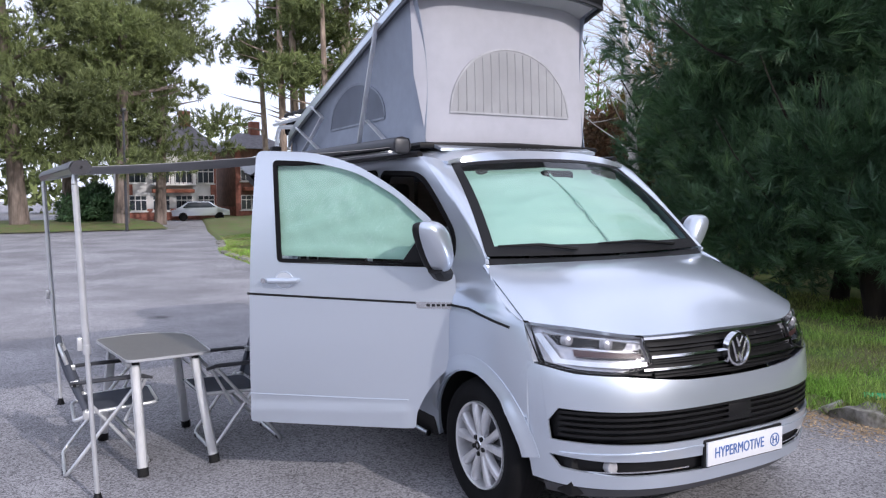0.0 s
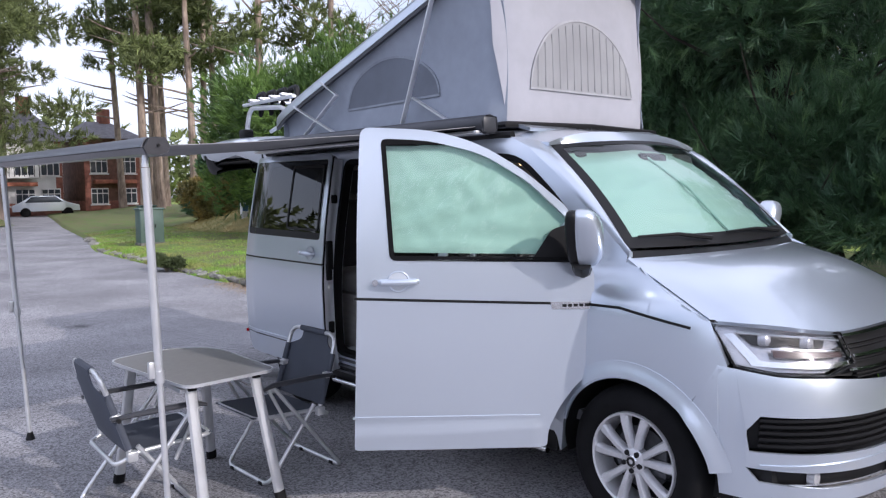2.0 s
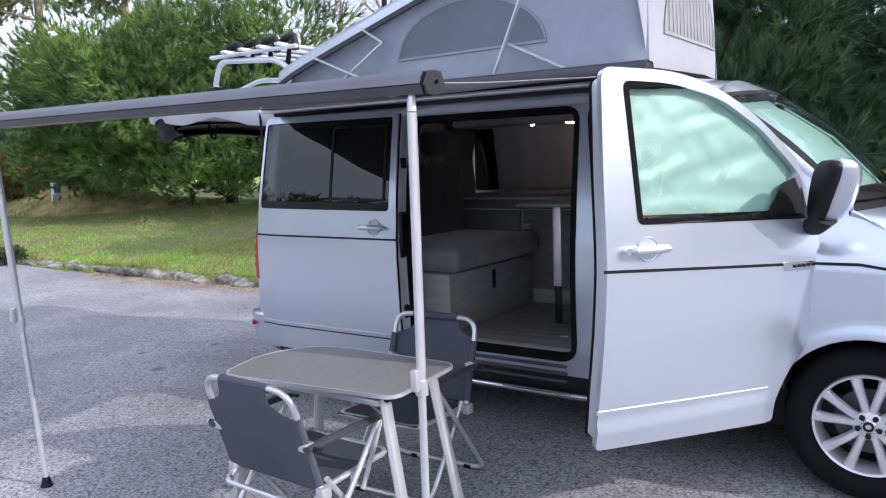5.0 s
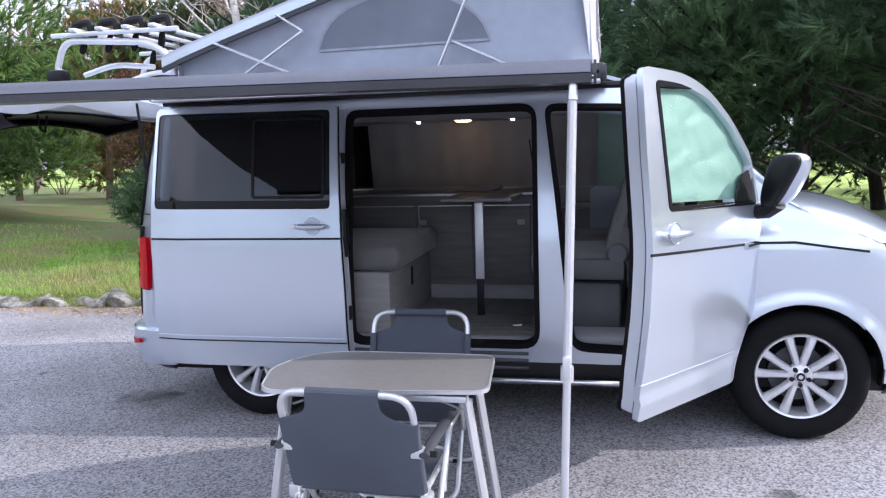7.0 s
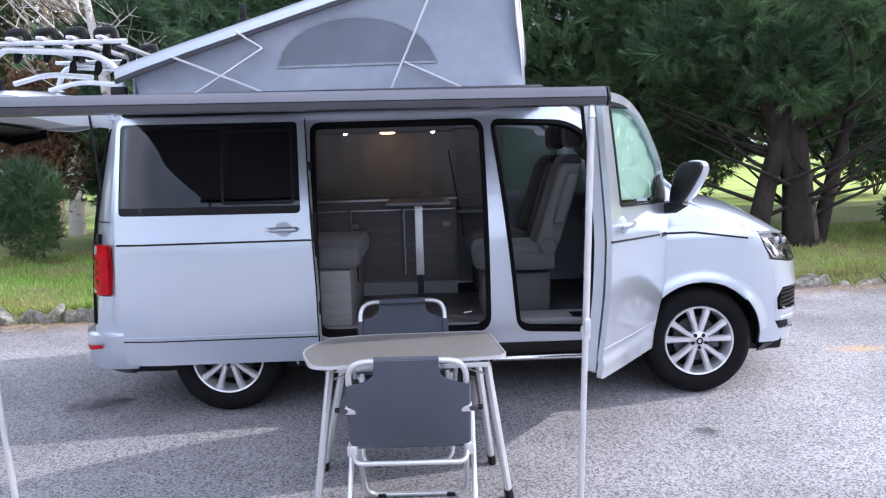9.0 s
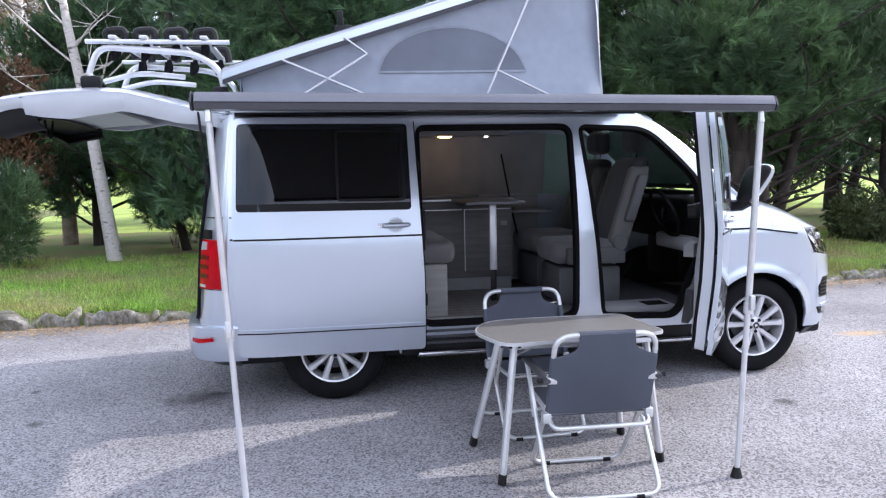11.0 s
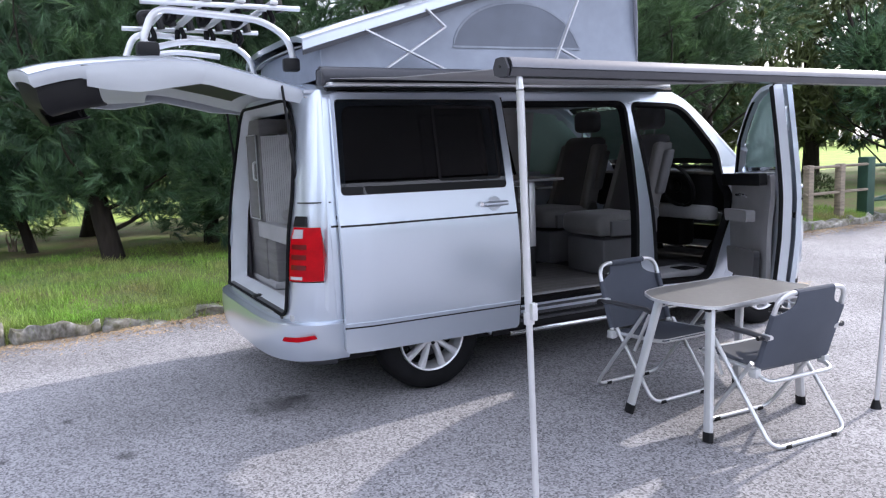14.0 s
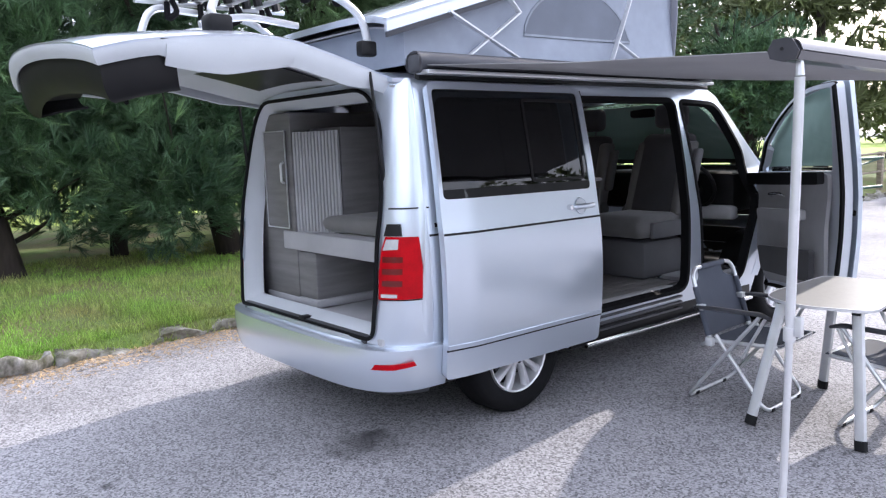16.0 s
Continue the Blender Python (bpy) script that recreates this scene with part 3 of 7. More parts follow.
for loop, s in ((lamp_r, -1), (lamp_l, 1)):
    lp = on_u(loop)
    lamp = part("headlamp", panel(lp, lambda u, z: nose_at(u, z, -0.055), (), 4.0, 0.01), LAMP_BOWL, van, "clear headlamp with projector lenses")
    part("headlamp_bezel", tube([nose_at(u, z, -0.004) for u, z in lp], 0.006, 6, closed=True), BLACK, lamp)
    for y, z, r in ((0.80, 0.965, 0.024), (0.66, 0.948, 0.026)):
        c = nose_at(nose_u(s * y, z), z, -0.02)
        part("projector", lathe([(0.0, 0.012), (r * 0.6, 0.008), (r, 0.0), (r * 1.15, -0.03)], 18, "x", c), LAMP_BOWL, lamp, "round projector lens")
    part("light_strip", panel(on_u([(s * 0.875, 0.99), (s * 0.84, 0.885), (s * 0.62, 0.868), (s * 0.51, 0.872), (s * 0.51, 0.853), (s * 0.62, 0.848), (s * 0.86, 0.864), (s * 0.893, 0.985)]), lambda u, z: nose_at(u, z, -0.018), (), 4.0, 0.012), CHROME, lamp, "bright light guide strip")
    part("dark_infill", panel(on_u([(s * 0.80, 0.925), (s * 0.53, 0.905), (s * 0.53, 0.885), (s * 0.80, 0.895)]), lambda u, z: nose_at(u, z, -0.03), (), 4.0, 0.01), material("lamp_dark", (0.05, 0.02, 0.02), 0.3), lamp)
    DARK = bpy.data.materials["black_plastic"]
    part("projector_surround", panel(on_u([(s * 0.868, 0.985), (s * 0.70, 0.972), (s * 0.56, 0.958), (s * 0.60, 0.922), (s * 0.69, 0.925), (s * 0.735, 0.942), (s * 0.78, 0.932), (s * 0.845, 0.938)]), lambda u, z: nose_at(u, z, -0.046), (), 4.0, 0.006), DARK, lamp, "dark projector surround")
    part("inner_shade", panel(on_u([(s * 0.56, 0.918), (s * 0.515, 0.925), (s * 0.512, 0.885)]), lambda u, z: nose_at(u, z, -0.035), (), 4.0, 0.006), DARK, lamp)
    part("light_blade", panel(on_u([(s * 0.815, 0.934), (s * 0.62, 0.912), (s * 0.53, 0.91), (s * 0.62, 0.92), (s * 0.74, 0.932)]), lambda u, z: nose_at(u, z, -0.026), (), 4.0, 0.01), CHROME, lamp, "bright reflector blade")
    part("top_strip", tube([nose_at(nose_u(s * (0.52 + 0.35 * k / 8), 0.952 + 0.042 * k / 8), 0.952 + 0.042 * k / 8, -0.014) for k in range(9)], 0.006, 6), CHROME, lamp)
    lens = part("lens", panel(lp, lambda u, z: nose_at(u, z, -0.002), (), 4.0, 0.0), LENS_GLASS, lamp, "clear lens")
    lens.visible_shadow = False

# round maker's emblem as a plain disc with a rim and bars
em = nose_at(nose_u(0.012, 0.893), 0.893, 0.02)
emblem = part("emblem", lathe([(0.0, 0.0), (0.07, 0.0), (0.072, -0.02)], 32, "x", em), BLACK, van, "round chrome emblem")
part("emblem_rim", lathe([(0.066, 0.002), (0.07, 0.012), (0.08, 0.010), (0.083, -0.02), (0.066, -0.02)], 36, "x", em), CHROME, emblem)
for y0, z0, y1, z1 in ((-0.048, 0.045, -0.012, -0.055), (-0.012, -0.055, 0.0, -0.012), (0.0, -0.012, 0.012, -0.055), (0.012, -0.055, 0.048, 0.045), (-0.02, 0.06, 0.0, 0.014), (0.0, 0.014, 0.02, 0.06)):
    part("emblem_bar", tube([em + Vector((0.006, y0, z0)), em + Vector((0.006, y1, z1))], 0.008, 6), CHROME, emblem)

# the show plate
plate = part("number_plate", boxes(((2.362, -0.225, 0.372), (2.374, 0.30, 0.485)), bevel=0.003), WHITE_PLATE, van, "white show plate with blue lettering")
part("plate_holder", boxes(((2.34, -0.235, 0.362), (2.362, 0.31, 0.495)), bevel=0.005), BLACK, van)


def lettering(text, size, m, mat, parent, name="lettering"):
    cu = bpy.data.curves.new(name, "FONT")
    cu.body, cu.size, cu.extrude, cu.align_x, cu.align_y = text, size, 0.0012, "CENTER", "CENTER"
    tmp = new(name, cu)
    me = bpy.data.meshes.new_from_object(tmp.evaluated_get(bpy.context.evaluated_depsgraph_get()))
    bpy.data.objects.remove(tmp)
    me.materials.clear()
    me.materials.append(mat)
    ob = new(name, me)
    ob.parent = parent
    ob.matrix_basis = m
    return ob


lettering("HYPERMOTIVE", 0.062, Matrix.Translation((2.3755, -0.01, 0.428)) @ Matrix(((0, 0, 1, 0), (0.85, 0, 0, 0), (0, 1.15, 0, 0), (0, 0, 0, 1))), BLUE_INK, plate)
part("plate_mark", lathe([(0.028, 0.0), (0.028, 0.002), (0.033, 0.002), (0.033, 0.0)], 24, "x", (2.3745, 0.24, 0.428)), BLUE_INK, plate)
part("plate_mark", boxes(((2.3745, 0.225, 0.41), (2.3765, 0.231, 0.446)), ((2.3745, 0.249, 0.41), (2.3765, 0.255, 0.446)), ((2.3745, 0.225, 0.426), (2.3765, 0.255, 0.431)), bevel=0.0), BLUE_INK, plate)

# ---- wheels ----
def build_wheel(name, x, side):
    hub = Vector((x, side * 0.915, 0.345))
    w = new(name)
    w.parent = van
    w.matrix_basis = Matrix.Translation(hub) @ (Matrix.Identity(4) if side < 0 else pose(0, 0, 0, 0, 0, 180))
    # outer face towards -y
    part("tyre", lathe([(0.222, 0.01), (0.245, -0.012), (0.285, -0.020), (0.322, -0.008), (0.338, 0.014), (0.345, 0.04), (0.345, 0.17), (0.335, 0.20), (0.28, 0.22), (0.222, 0.21)], 48), TYRE, w, "black road tyre")
    for k in range(4):
        part("tread_groove", lathe([(0.3462, 0.05 + 0.03 * k), (0.3466, 0.056 + 0.03 * k), (0.3462, 0.062 + 0.03 * k)], 48), RUBBER, w)
    rim = part("rim", lathe([(0.226, 0.006), (0.222, -0.008), (0.212, -0.004), (0.205, 0.03), (0.200, 0.14)], 48), ALLOY, w, "silver twin-spoke alloy rim")
    part("brake_disc", lathe([(0.0, 0.075), (0.145, 0.075), (0.145, 0.09)], 32), ALLOY_DARK, w, "dark brake disc")
    part("wheel_well", lathe([(0.21, 0.13), (0.0, 0.13)], 32), RUBBER, w)
    part("brake_caliper", boxes(((0.07, 0.045, -0.06), (0.15, 0.09, 0.07)), bevel=0.012), ALLOY_DARK, w, "dark brake caliper")
    for k in range(5):
        for d in (-1, 1):
            bm = bmesh.new()
            a = radians(90 + 72 * k) + d * 0.22
            a2 = radians(90 + 72 * k) + d * 0.275
            c = Vector((math.cos(a2), 0, math.sin(a2)))
            t = Vector((-math.sin(a2), 0, math.cos(a2)))
            c0 = Vector((math.cos(a), 0, math.sin(a)))
            rows = []
            for r, y, hw, cc in ((0.045, 0.004, 0.016, c0), (0.11, -0.004, 0.0175, c0.lerp(c, 0.6)), (0.17, -0.004, 0.020, c), (0.214, 0.002, 0.024, c)):
                p = cc * r
                rows.append([bm.verts.new(p + t * hw + Vector((0, y + 0.012, 0))), bm.verts.new(p + t * hw * 0.55 + Vector((0, y, 0))), bm.verts.new(p - t * hw * 0.55 + Vector((0, y, 0))), bm.verts.new(p - t * hw + Vector((0, y + 0.012, 0))), bm.verts.new(p - t * hw + Vector((0, y + 0.04, 0))), bm.verts.new(p + t * hw + Vector((0, y + 0.04, 0)))])
            for A, B in zip(rows, rows[1:]):
                for i in range(6):
                    bm.faces.new((A[i], A[(i + 1) % 6], B[(i + 1) % 6], B[i]))
            bm.faces.new(rows[-1])
            part("spoke", bm, ALLOY, rim)
    part("hub", lathe([(0.0, -0.004), (0.05, -0.002), (0.062, 0.006), (0.062, 0.05)], 24), ALLOY, rim)
    part("hub_cap", lathe([(0.0, -0.012), (0.026, -0.011), (0.031, -0.006), (0.031, 0.0)], 24), CHROME, rim, "round chrome hub cap")
    part("hub_mark", lathe([(0.012, -0.0125), (0.012, -0.0135), (0.022, -0.0130), (0.022, -0.0115)], 20), BLACK, rim)
    for k in range(5):
        a = radians(54 + 72 * k)
        part("wheel_bolt", lathe([(0.0, -0.007), (0.012, -0.007), (0.013, 0.01)], 10, "y", (0.044 * math.cos(a), -0.002, 0.044 * math.sin(a))), BLACK, rim)
    return w


for x in (1.5, -1.5):
    for side in (-1, 1):
        build_wheel("wheel", x, side)
        bm = bmesh.new()
        inner = [(x + 0.40 * math.cos(radians(a)), 0.345 + 0.40 * math.sin(radians(a))) for a in range(-8, 189, 7)]
        g = [[bm.verts.new((px, side * min(yy, half_at(px, max(pz, 0.26)) - 0.012), pz)) for px, pz in inner] for yy in (0.93, 0.60)]
        for i in range(len(inner) - 1):
            bm.faces.new((g[0][i], g[0][i + 1], g[1][i + 1], g[1][i]))
        bm.faces.new(g[1])
        part("arch_liner", bm, BLACK, van, "black wheel arch liner")
        lip = [(x + (ARCH - 0.006) * math.cos(radians(a)), 0.345 + (ARCH - 0.006) * math.sin(radians(a))) for a in (range(12, 165, 8) if x < 0 else range(42, 169, 8))]
        a0, a1 = (10, 166) if x < 0 else (8, 166)

        def flare_fn(u, v):
            a, r = radians(a0 + (a1 - a0) * u), ARCH - 0.010 + 0.075 * v
            px, pz = x + r * math.cos(a), 0.345 + r * math.sin(a)
            more = 0.014 * smooth01((radians(50) - a) / 0.2) if x > 0 else 0.0
            return (side_right if side < 0 else side_left)(px, pz, 0.003 + (more + 0.013) * (1 - smooth01(v)))
        part("arch_flare", sheet(flare_fn, 36, 5, 0.006), PAINT, van, "rolled wheel arch edge")
        part("arch_lip", ribbon(lip, 0.022, side_right if side < 0 else side_left, 0.006, 0.012), PAINT, van)
part("underbody", boxes(((-2.2, -0.80, 0.24), (2.1, 0.80, 0.44)), bevel=0.03), BLACK, van, "dark underbody")


# ---- front door, swung open ----
HINGE = Vector((1.276, -0.917, 0))
BACK = Vector((-0.560, -0.828, 0))
OUT = Vector((0.828, -0.560, 0))


BULGE_Z = np.linspace(0.3, 1.95, 166)
BULGE = np.interp(BULGE_Z, (0.35, 0.6, 0.85, 1.12, 1.3, 1.6, 1.87), (0.0, 0.55, 0.9, 1.0, 0.82, 0.40, 0.0))
for _ in range(4):
    BULGE[3:-3] = sum(BULGE[k:len(BULGE) - 6 + k] for k in range(7)) / 7


def door_fn(s, z, out=0.0):
    """s: metres from the hinge towards the door's rear edge."""
    w = -0.016 + 0.006 * math.sin(math.pi * min(1, max(0, s / 1.13)))
    w += (0.034 + 0.040 * s / 1.1) * float(np.interp(z, BULGE_Z, BULGE))
    w += 0.012 * smooth01((0.505 - z) / 0.03) * smooth01((s - 0.22) / 0.06)
    return HINGE + BACK * s + OUT * (w + out) + Vector((0, 0, z))


door = new("front_door")
door["label"] = "open silver front door with blind in its window"
door.parent = van
door_out = [(1.13, 0.395), (0.22, 0.368), (0.215, 0.45), (0.17, 0.55), (0.09, 0.66), (0.0, 0.735), (0.0, 1.19), (0.125, 1.50), (0.33, 1.675), (0.54, 1.80), (0.75, 1.860), (1.075, 1.874), (1.10, 1.45), (1.105, 1.1)]
door_hole = rounded([(0.955, 1.275), (0.06, 1.245), (0.112, 1.435), (0.312, 1.622), (0.525, 1.752), (0.77, 1.812), (0.985, 1.822)], [0.03, 0.02, 0.05, 0.05, 0.08, 0.08, 0.03])
door_outr = rounded(door_out, [0.02, 0.02, 0.03, 0.05, 0.05, 0.05, 0.02, 0.04, 0.1, 0.1, 0.1, 0.045, 0.2, 0.1])
part("door_skin", panel(door_outr, door_fn, (door_hole,), 0.025, 0.03), PAINT, door, "silver outer door skin")
shrunk = [(0.5 + (s - 0.56) * 0.955 + 0.06, 1.1 + (z - 1.1) * 0.972) for s, z in door_outr]
part("door_frame", panel(shrunk, lambda s, z: door_fn(s, z, -0.05), (door_hole,), 0.12, 0.055), PAINT_IN, door, "silver inner door frame")
part("door_edge_seal", ring(shrunk, 0.025, door_fn, -0.105, 0.02), RUBBER, door, "black door seal")
trim = rounded([(0.99, 0.47), (0.27, 0.44), (0.10, 0.74), (0.08, 1.215), (0.95, 1.26)], [0.06, 0.05, 0.12, 0.03, 0.03])
part("door_trim", panel(trim, lambda s, z: door_fn(s, z, -0.12 - 0.012 * math.sin(z * 9)), (), 0.1, 0.03), LINING, door, "grey moulded door trim")
part("door_cap", panel(rounded([(0.95, 1.19), (0.08, 1.15), (0.06, 1.24), (0.95, 1.27)], 0.02), lambda s, z: door_fn(s, z, -0.16), (), 0.1, 0.05), BLACK, door, "black door cap")
part("door_pocket", panel(rounded([(0.93, 0.53), (0.33, 0.52), (0.24, 0.70), (0.90, 0.74)], 0.04), lambda s, z: door_fn(s, z, -0.17), (), 0.1, 0.04), SEAT_DARK, door, "door pocket")
part("armrest", panel(rounded([(0.80, 0.93), (0.30, 0.90), (0.27, 0.985), (0.80, 1.01)], 0.03), lambda s, z: door_fn(s, z, -0.19), (), 0.1, 0.06), LINING, door, "grey armrest")
part("inner_handle", tube(bend([door_fn(0.30, 1.07, -0.14), door_fn(0.31, 1.09, -0.18), door_fn(0.45, 1.10, -0.18), door_fn(0.46, 1.08, -0.14)], 0.02), 0.010, 8), CHROME, door)
part("door_lock", tube([door_fn(1.075, 0.985, -0.03), door_fn(1.082, 1.02, -0.03)], 0.012, 8), BLACK, door)
g = part("door_glass", panel([(0.525 + (s - 0.525) * 1.02, 1.53 + (z - 1.53) * 1.02) for s, z in door_hole], lambda s, z: door_fn(s, z, -0.016), (), 0.12, 0.0), SCREEN_GLASS, door, "tinted side glass")
g.visible_shadow = False
part("mirror_sail", panel(rounded([(0.07, 1.25), (0.30, 1.258), (0.20, 1.40), (0.115, 1.425)], 0.02), lambda s, z: door_fn(s, z, -0.008), (), 0.1, 0.006), BLACK, door, "black mirror sail panel")


def crumple(s, z):
    return -0.030 - 0.016 * abs(noise.noise(Vector((s * 1.8, z * 12 + s * 2, 0.3)))) - 0.006 * abs(noise.noise(Vector((s * 9, z * 7, 2.0)))) - 0.002 * abs(noise.noise(Vector((s * 24, z * 30, 5.0))))


part("window_blind", panel([(0.53 + (s - 0.53) * 0.985, 1.555 + (z - 1.535) * 0.95) for s, z in door_hole], lambda s, z: door_fn(s, z, crumple(s, z)), (), 0.016, 0.003), BLIND, door, "crumpled pale green reflective window blind")
part("window_seal", ring(door_hole, 0.022, door_fn, 0.004, 0.02), RUBBER, door, "black window seal")
part("swage_line", panel([(1.118, 1.102), (0.02, 1.042), (0.02, 1.054), (1.118, 1.114)], lambda s, z: door_fn(s, z, 0.002), (), 0.12, 0.006), BLACK, door)
part("step_line", panel([(1.135, 0.545), (0.26, 0.515), (0.26, 0.528), (1.135, 0.557)], lambda s, z: door_fn(s, z, 0.004), (), 0.12, 0.012), PAINT, door)
badge = part("badge", panel(rounded([(0.205, 1.030), (0.015, 1.024), (0.006, 1.060), (0.215, 1.066)], 0.008), lambda s, z: door_fn(s, z, 0.004), (), 0.12, 0.008), CHROME, door, "chrome badge with dark lettering bars")
for k in range(5):
    s = 0.155 - k * 0.027
    part("badge_bar", panel([(s, 1.040), (s - 0.018, 1.039), (s - 0.018, 1.052), (s, 1.053)], lambda s, z: door_fn(s, z, 0.007), (), 0.12, 0.006), BLACK, badge)


def pull_handle(fn, s, z, d, parent):
    """A painted pull handle over a round dish."""
    h = part("handle", tube([fn(s - d * 0.085, z, 0.018), fn(s - d * 0.075, z, 0.034), fn(s, z, 0.040), fn(s + d * 0.075, z, 0.034), fn(s + d * 0.085, z, 0.018)], [0.012, 0.015, 0.016, 0.015, 0.012], 10), PAINT, parent, "silver door handle")
    dish = [(s + 0.048 * math.cos(a * math.tau / 20), z + 0.045 * math.sin(a * math.tau / 20)) for a in range(20)]
    part("handle_dish", panel(dish, lambda a, b: fn(a, b, 0.004), (), 0.05, 0.004), PAINT_IN, h)
    part("dish_rim", tube([fn(a, b, 0.004) for a, b in dish], 0.004, 6, closed=True), PAINT, h)
    part("lock_barrel", tube([fn(s + d * 0.105, z, 0.0), fn(s + d * 0.105, z, 0.03)], 0.014, 10), CHROME, h)


pull_handle(door_fn, 0.918, 1.18, 1, door)
# mirror on the door
mc = Vector((1.352, -1.098, 1.365))


def build_mirror(parent, centre, side, turn):
    m4 = Matrix.Translation(centre) @ pose(0, 0, 0, 0, 0, turn)
    bm = bmesh.new()
    bmesh.ops.create_uvsphere(bm, u_segments=24, v_segments=14, radius=1.0)
    for v in bm.verts:
        x, y, z = (math.copysign(abs(c) ** 0.75, c) for c in v.co)
        v.co = m4 @ Vector((x * (0.10 if x > 0 else 0.03), y * 0.108 * (0.76 + 0.24 * z) + side * 0.062 * z, z * 0.135))
    m = part("door_mirror", bm, PAINT, parent, "silver door mirror with black back")
    bm = bmesh.new()
    bmesh.ops.create_uvsphere(bm, u_segments=24, v_segments=14, radius=1.0)
    for v in bm.verts:
        x, y, z = (math.copysign(abs(c) ** 0.6, c) for c in v.co)
        v.co = m4 @ Vector((-0.030 + x * 0.035, y * 0.102 * (0.76 + 0.24 * z) + side * 0.062 * z, z * 0.129))
    part("mirror_back", bm, BLACK, m, "black mirror surround")
    part("mirror_foot", tube([m4 @ Vector((-0.0, -side * 0.03, -0.10)), m4 @ Vector((-0.01, -side * 0.09, -0.145)), m4 @ Vector((-0.01, -side * 0.17, -0.155))], [0.05, 0.042, 0.04], 8), BLACK, m)


build_mirror(door, mc, -1, 32)
build_mirror(van, Vector((1.12, 1.0, 1.36)), 1, 0)


# ---- sliding door, pushed back ----
def slide_fn(x, z, out=0.0):
    return Vector((x, -half_width(0, z) - 0.095 - out + 0.03 * smooth01((-1.9 - x) / 0.25), z))


slider = new("sliding_door")
slider["label"] = "silver sliding side door pushed fully open"
slider.parent = van
slide_out = rounded([(-2.10, 0.335), (-0.912, 0.335), (-0.912, 0.80), (-0.93, 1.2), (-0.955, 1.842), (-2.085, 1.850), (-2.11, 1.2)], [0.03, 0.03, 0.1, 0.1, 0.06, 0.04, 0.1])
slide_hole = rounded([(-2.085, 1.262), (-0.985, 1.252), (-0.995, 1.805), (-2.065, 1.812)], 0.03)
part("door_skin", panel(slide_out, slide_fn, (slide_hole,), 0.09, 0.045), PAINT, slider, "silver door skin")
part("door_inner", panel([(-1.5 + (x + 1.5) * 0.96, 0.82 + (z - 0.82) * 0.93) for x, z in rounded([(-2.09, 0.37), (-0.92, 0.37), (-0.93, 1.24), (-2.09, 1.24)], 0.05)], lambda x, z: slide_fn(x, z, -0.07), (), 0.2, 0.03), LINING, slider)
g = part("door_glass", panel([(-1.53 + (x + 1.53) * 1.012, 1.53 + (z - 1.53) * 1.02) for x, z in slide_hole], lambda x, z: slide_fn(x, z, -0.006), (), 0.15, 0.0), DARK_GLASS, slider, "dark privacy glass")
g.visible_shadow = False
part("glass_band", panel([(-2.085, 1.262), (-0.985, 1.252), (-0.985, 1.30), (-2.083, 1.31)], lambda x, z: slide_fn(x, z, -0.002), (), 0.2, 0.004), BLACK, slider)
pane = rounded([(-1.46, 1.315), (-1.02, 1.31), (-1.03, 1.765), (-1.46, 1.77)], 0.03)
part("pane_frame", ring(pane, 0.016, slide_fn, -0.001, 0.008), BLACK, slider, "black frame of the small sliding pane")
part("swage_line", ribbon([(-2.105, 1.088), (-0.925, 1.088)], 0.012, slide_fn, 0.002), BLACK, slider)
part("step_line", ribbon([(-2.105, 0.492), (-0.915, 0.492)], 0.010, slide_fn, 0.002), BLACK, slider)
part("rub_strip", ribbon([(-2.10, 0.508), (-0.918, 0.508)], 0.022, slide_fn, 0.006), PAINT, slider)
part("door_edge_seal", ribbon([(-0.908, 0.36), (-0.908, 0.80), (-0.925, 1.2), (-0.948, 1.82)], 0.006, slide_fn, -0.004, 0.008), RUBBER, slider)
part("latch_plate", boxes(((-0.915, -1.02, 1.05), (-0.895, -0.97, 1.25)), bevel=0.008), BLACK, slider, "black latch plate")


def edge_x(z):
    return interp(z, (0.335, 0.80, 1.2, 1.842), (-0.912, -0.912, -0.930, -0.955))


def slide_edge(u, v):
    z = 0.36 + 1.44 * u
    return slide_fn(edge_x(z) - 0.004 * math.cos(v * 9), z, -0.012 - 0.075 * v)


edge = part("door_edge", sheet(slide_edge, 24, 4, 0.008), PAINT_IN, slider, "pale painted front edge of the sliding door")
for z0, z1 in ((0.62, 0.70), (0.98, 1.10), (1.50, 1.56)):
    y = slide_fn(0, z0, -0.05).y
    part("edge_latch", boxes(((edge_x(z0) - 0.01, y - 0.02, z0), (edge_x(z0) + 0.022, y + 0.025, z1)), bevel=0.008), BLACK, edge, "black latch on the door edge")
# painted jamb behind the sliding door
part("door_jamb", sheet(lambda u, v: side_right(-0.965 + 0.045 * v, 0.50 + 1.27 * u, -0.02 - 0.05 * v), 20, 3, 0.01), PAINT_IN, van, "painted jamb beside the sliding door")
pull_handle(slide_fn, -1.09, 1.158, -1, slider)
part("slide_rail", ribbon([(-2.1, 1.135), (-0.95, 1.135)], 0.022, side_right, 0.004), BLACK, van, "black sliding door rail")

# ---- rear end ----
RE = rear_at
opening = rounded([(-0.735, 0.56), (0.735, 0.56), (0.755, 0.80), (0.757, 1.08), (0.765, 1.25), (0.70, 1.66), (0.57, 1.832), (-0.57, 1.832), (-0.70, 1.66), (-0.765, 1.25), (-0.757, 1.08), (-0.755, 0.80)], [0.05, 0.05, 0.1, 0.05, 0.1, 0.1, 0.15, 0.15, 0.1, 0.1, 0.05, 0.1])


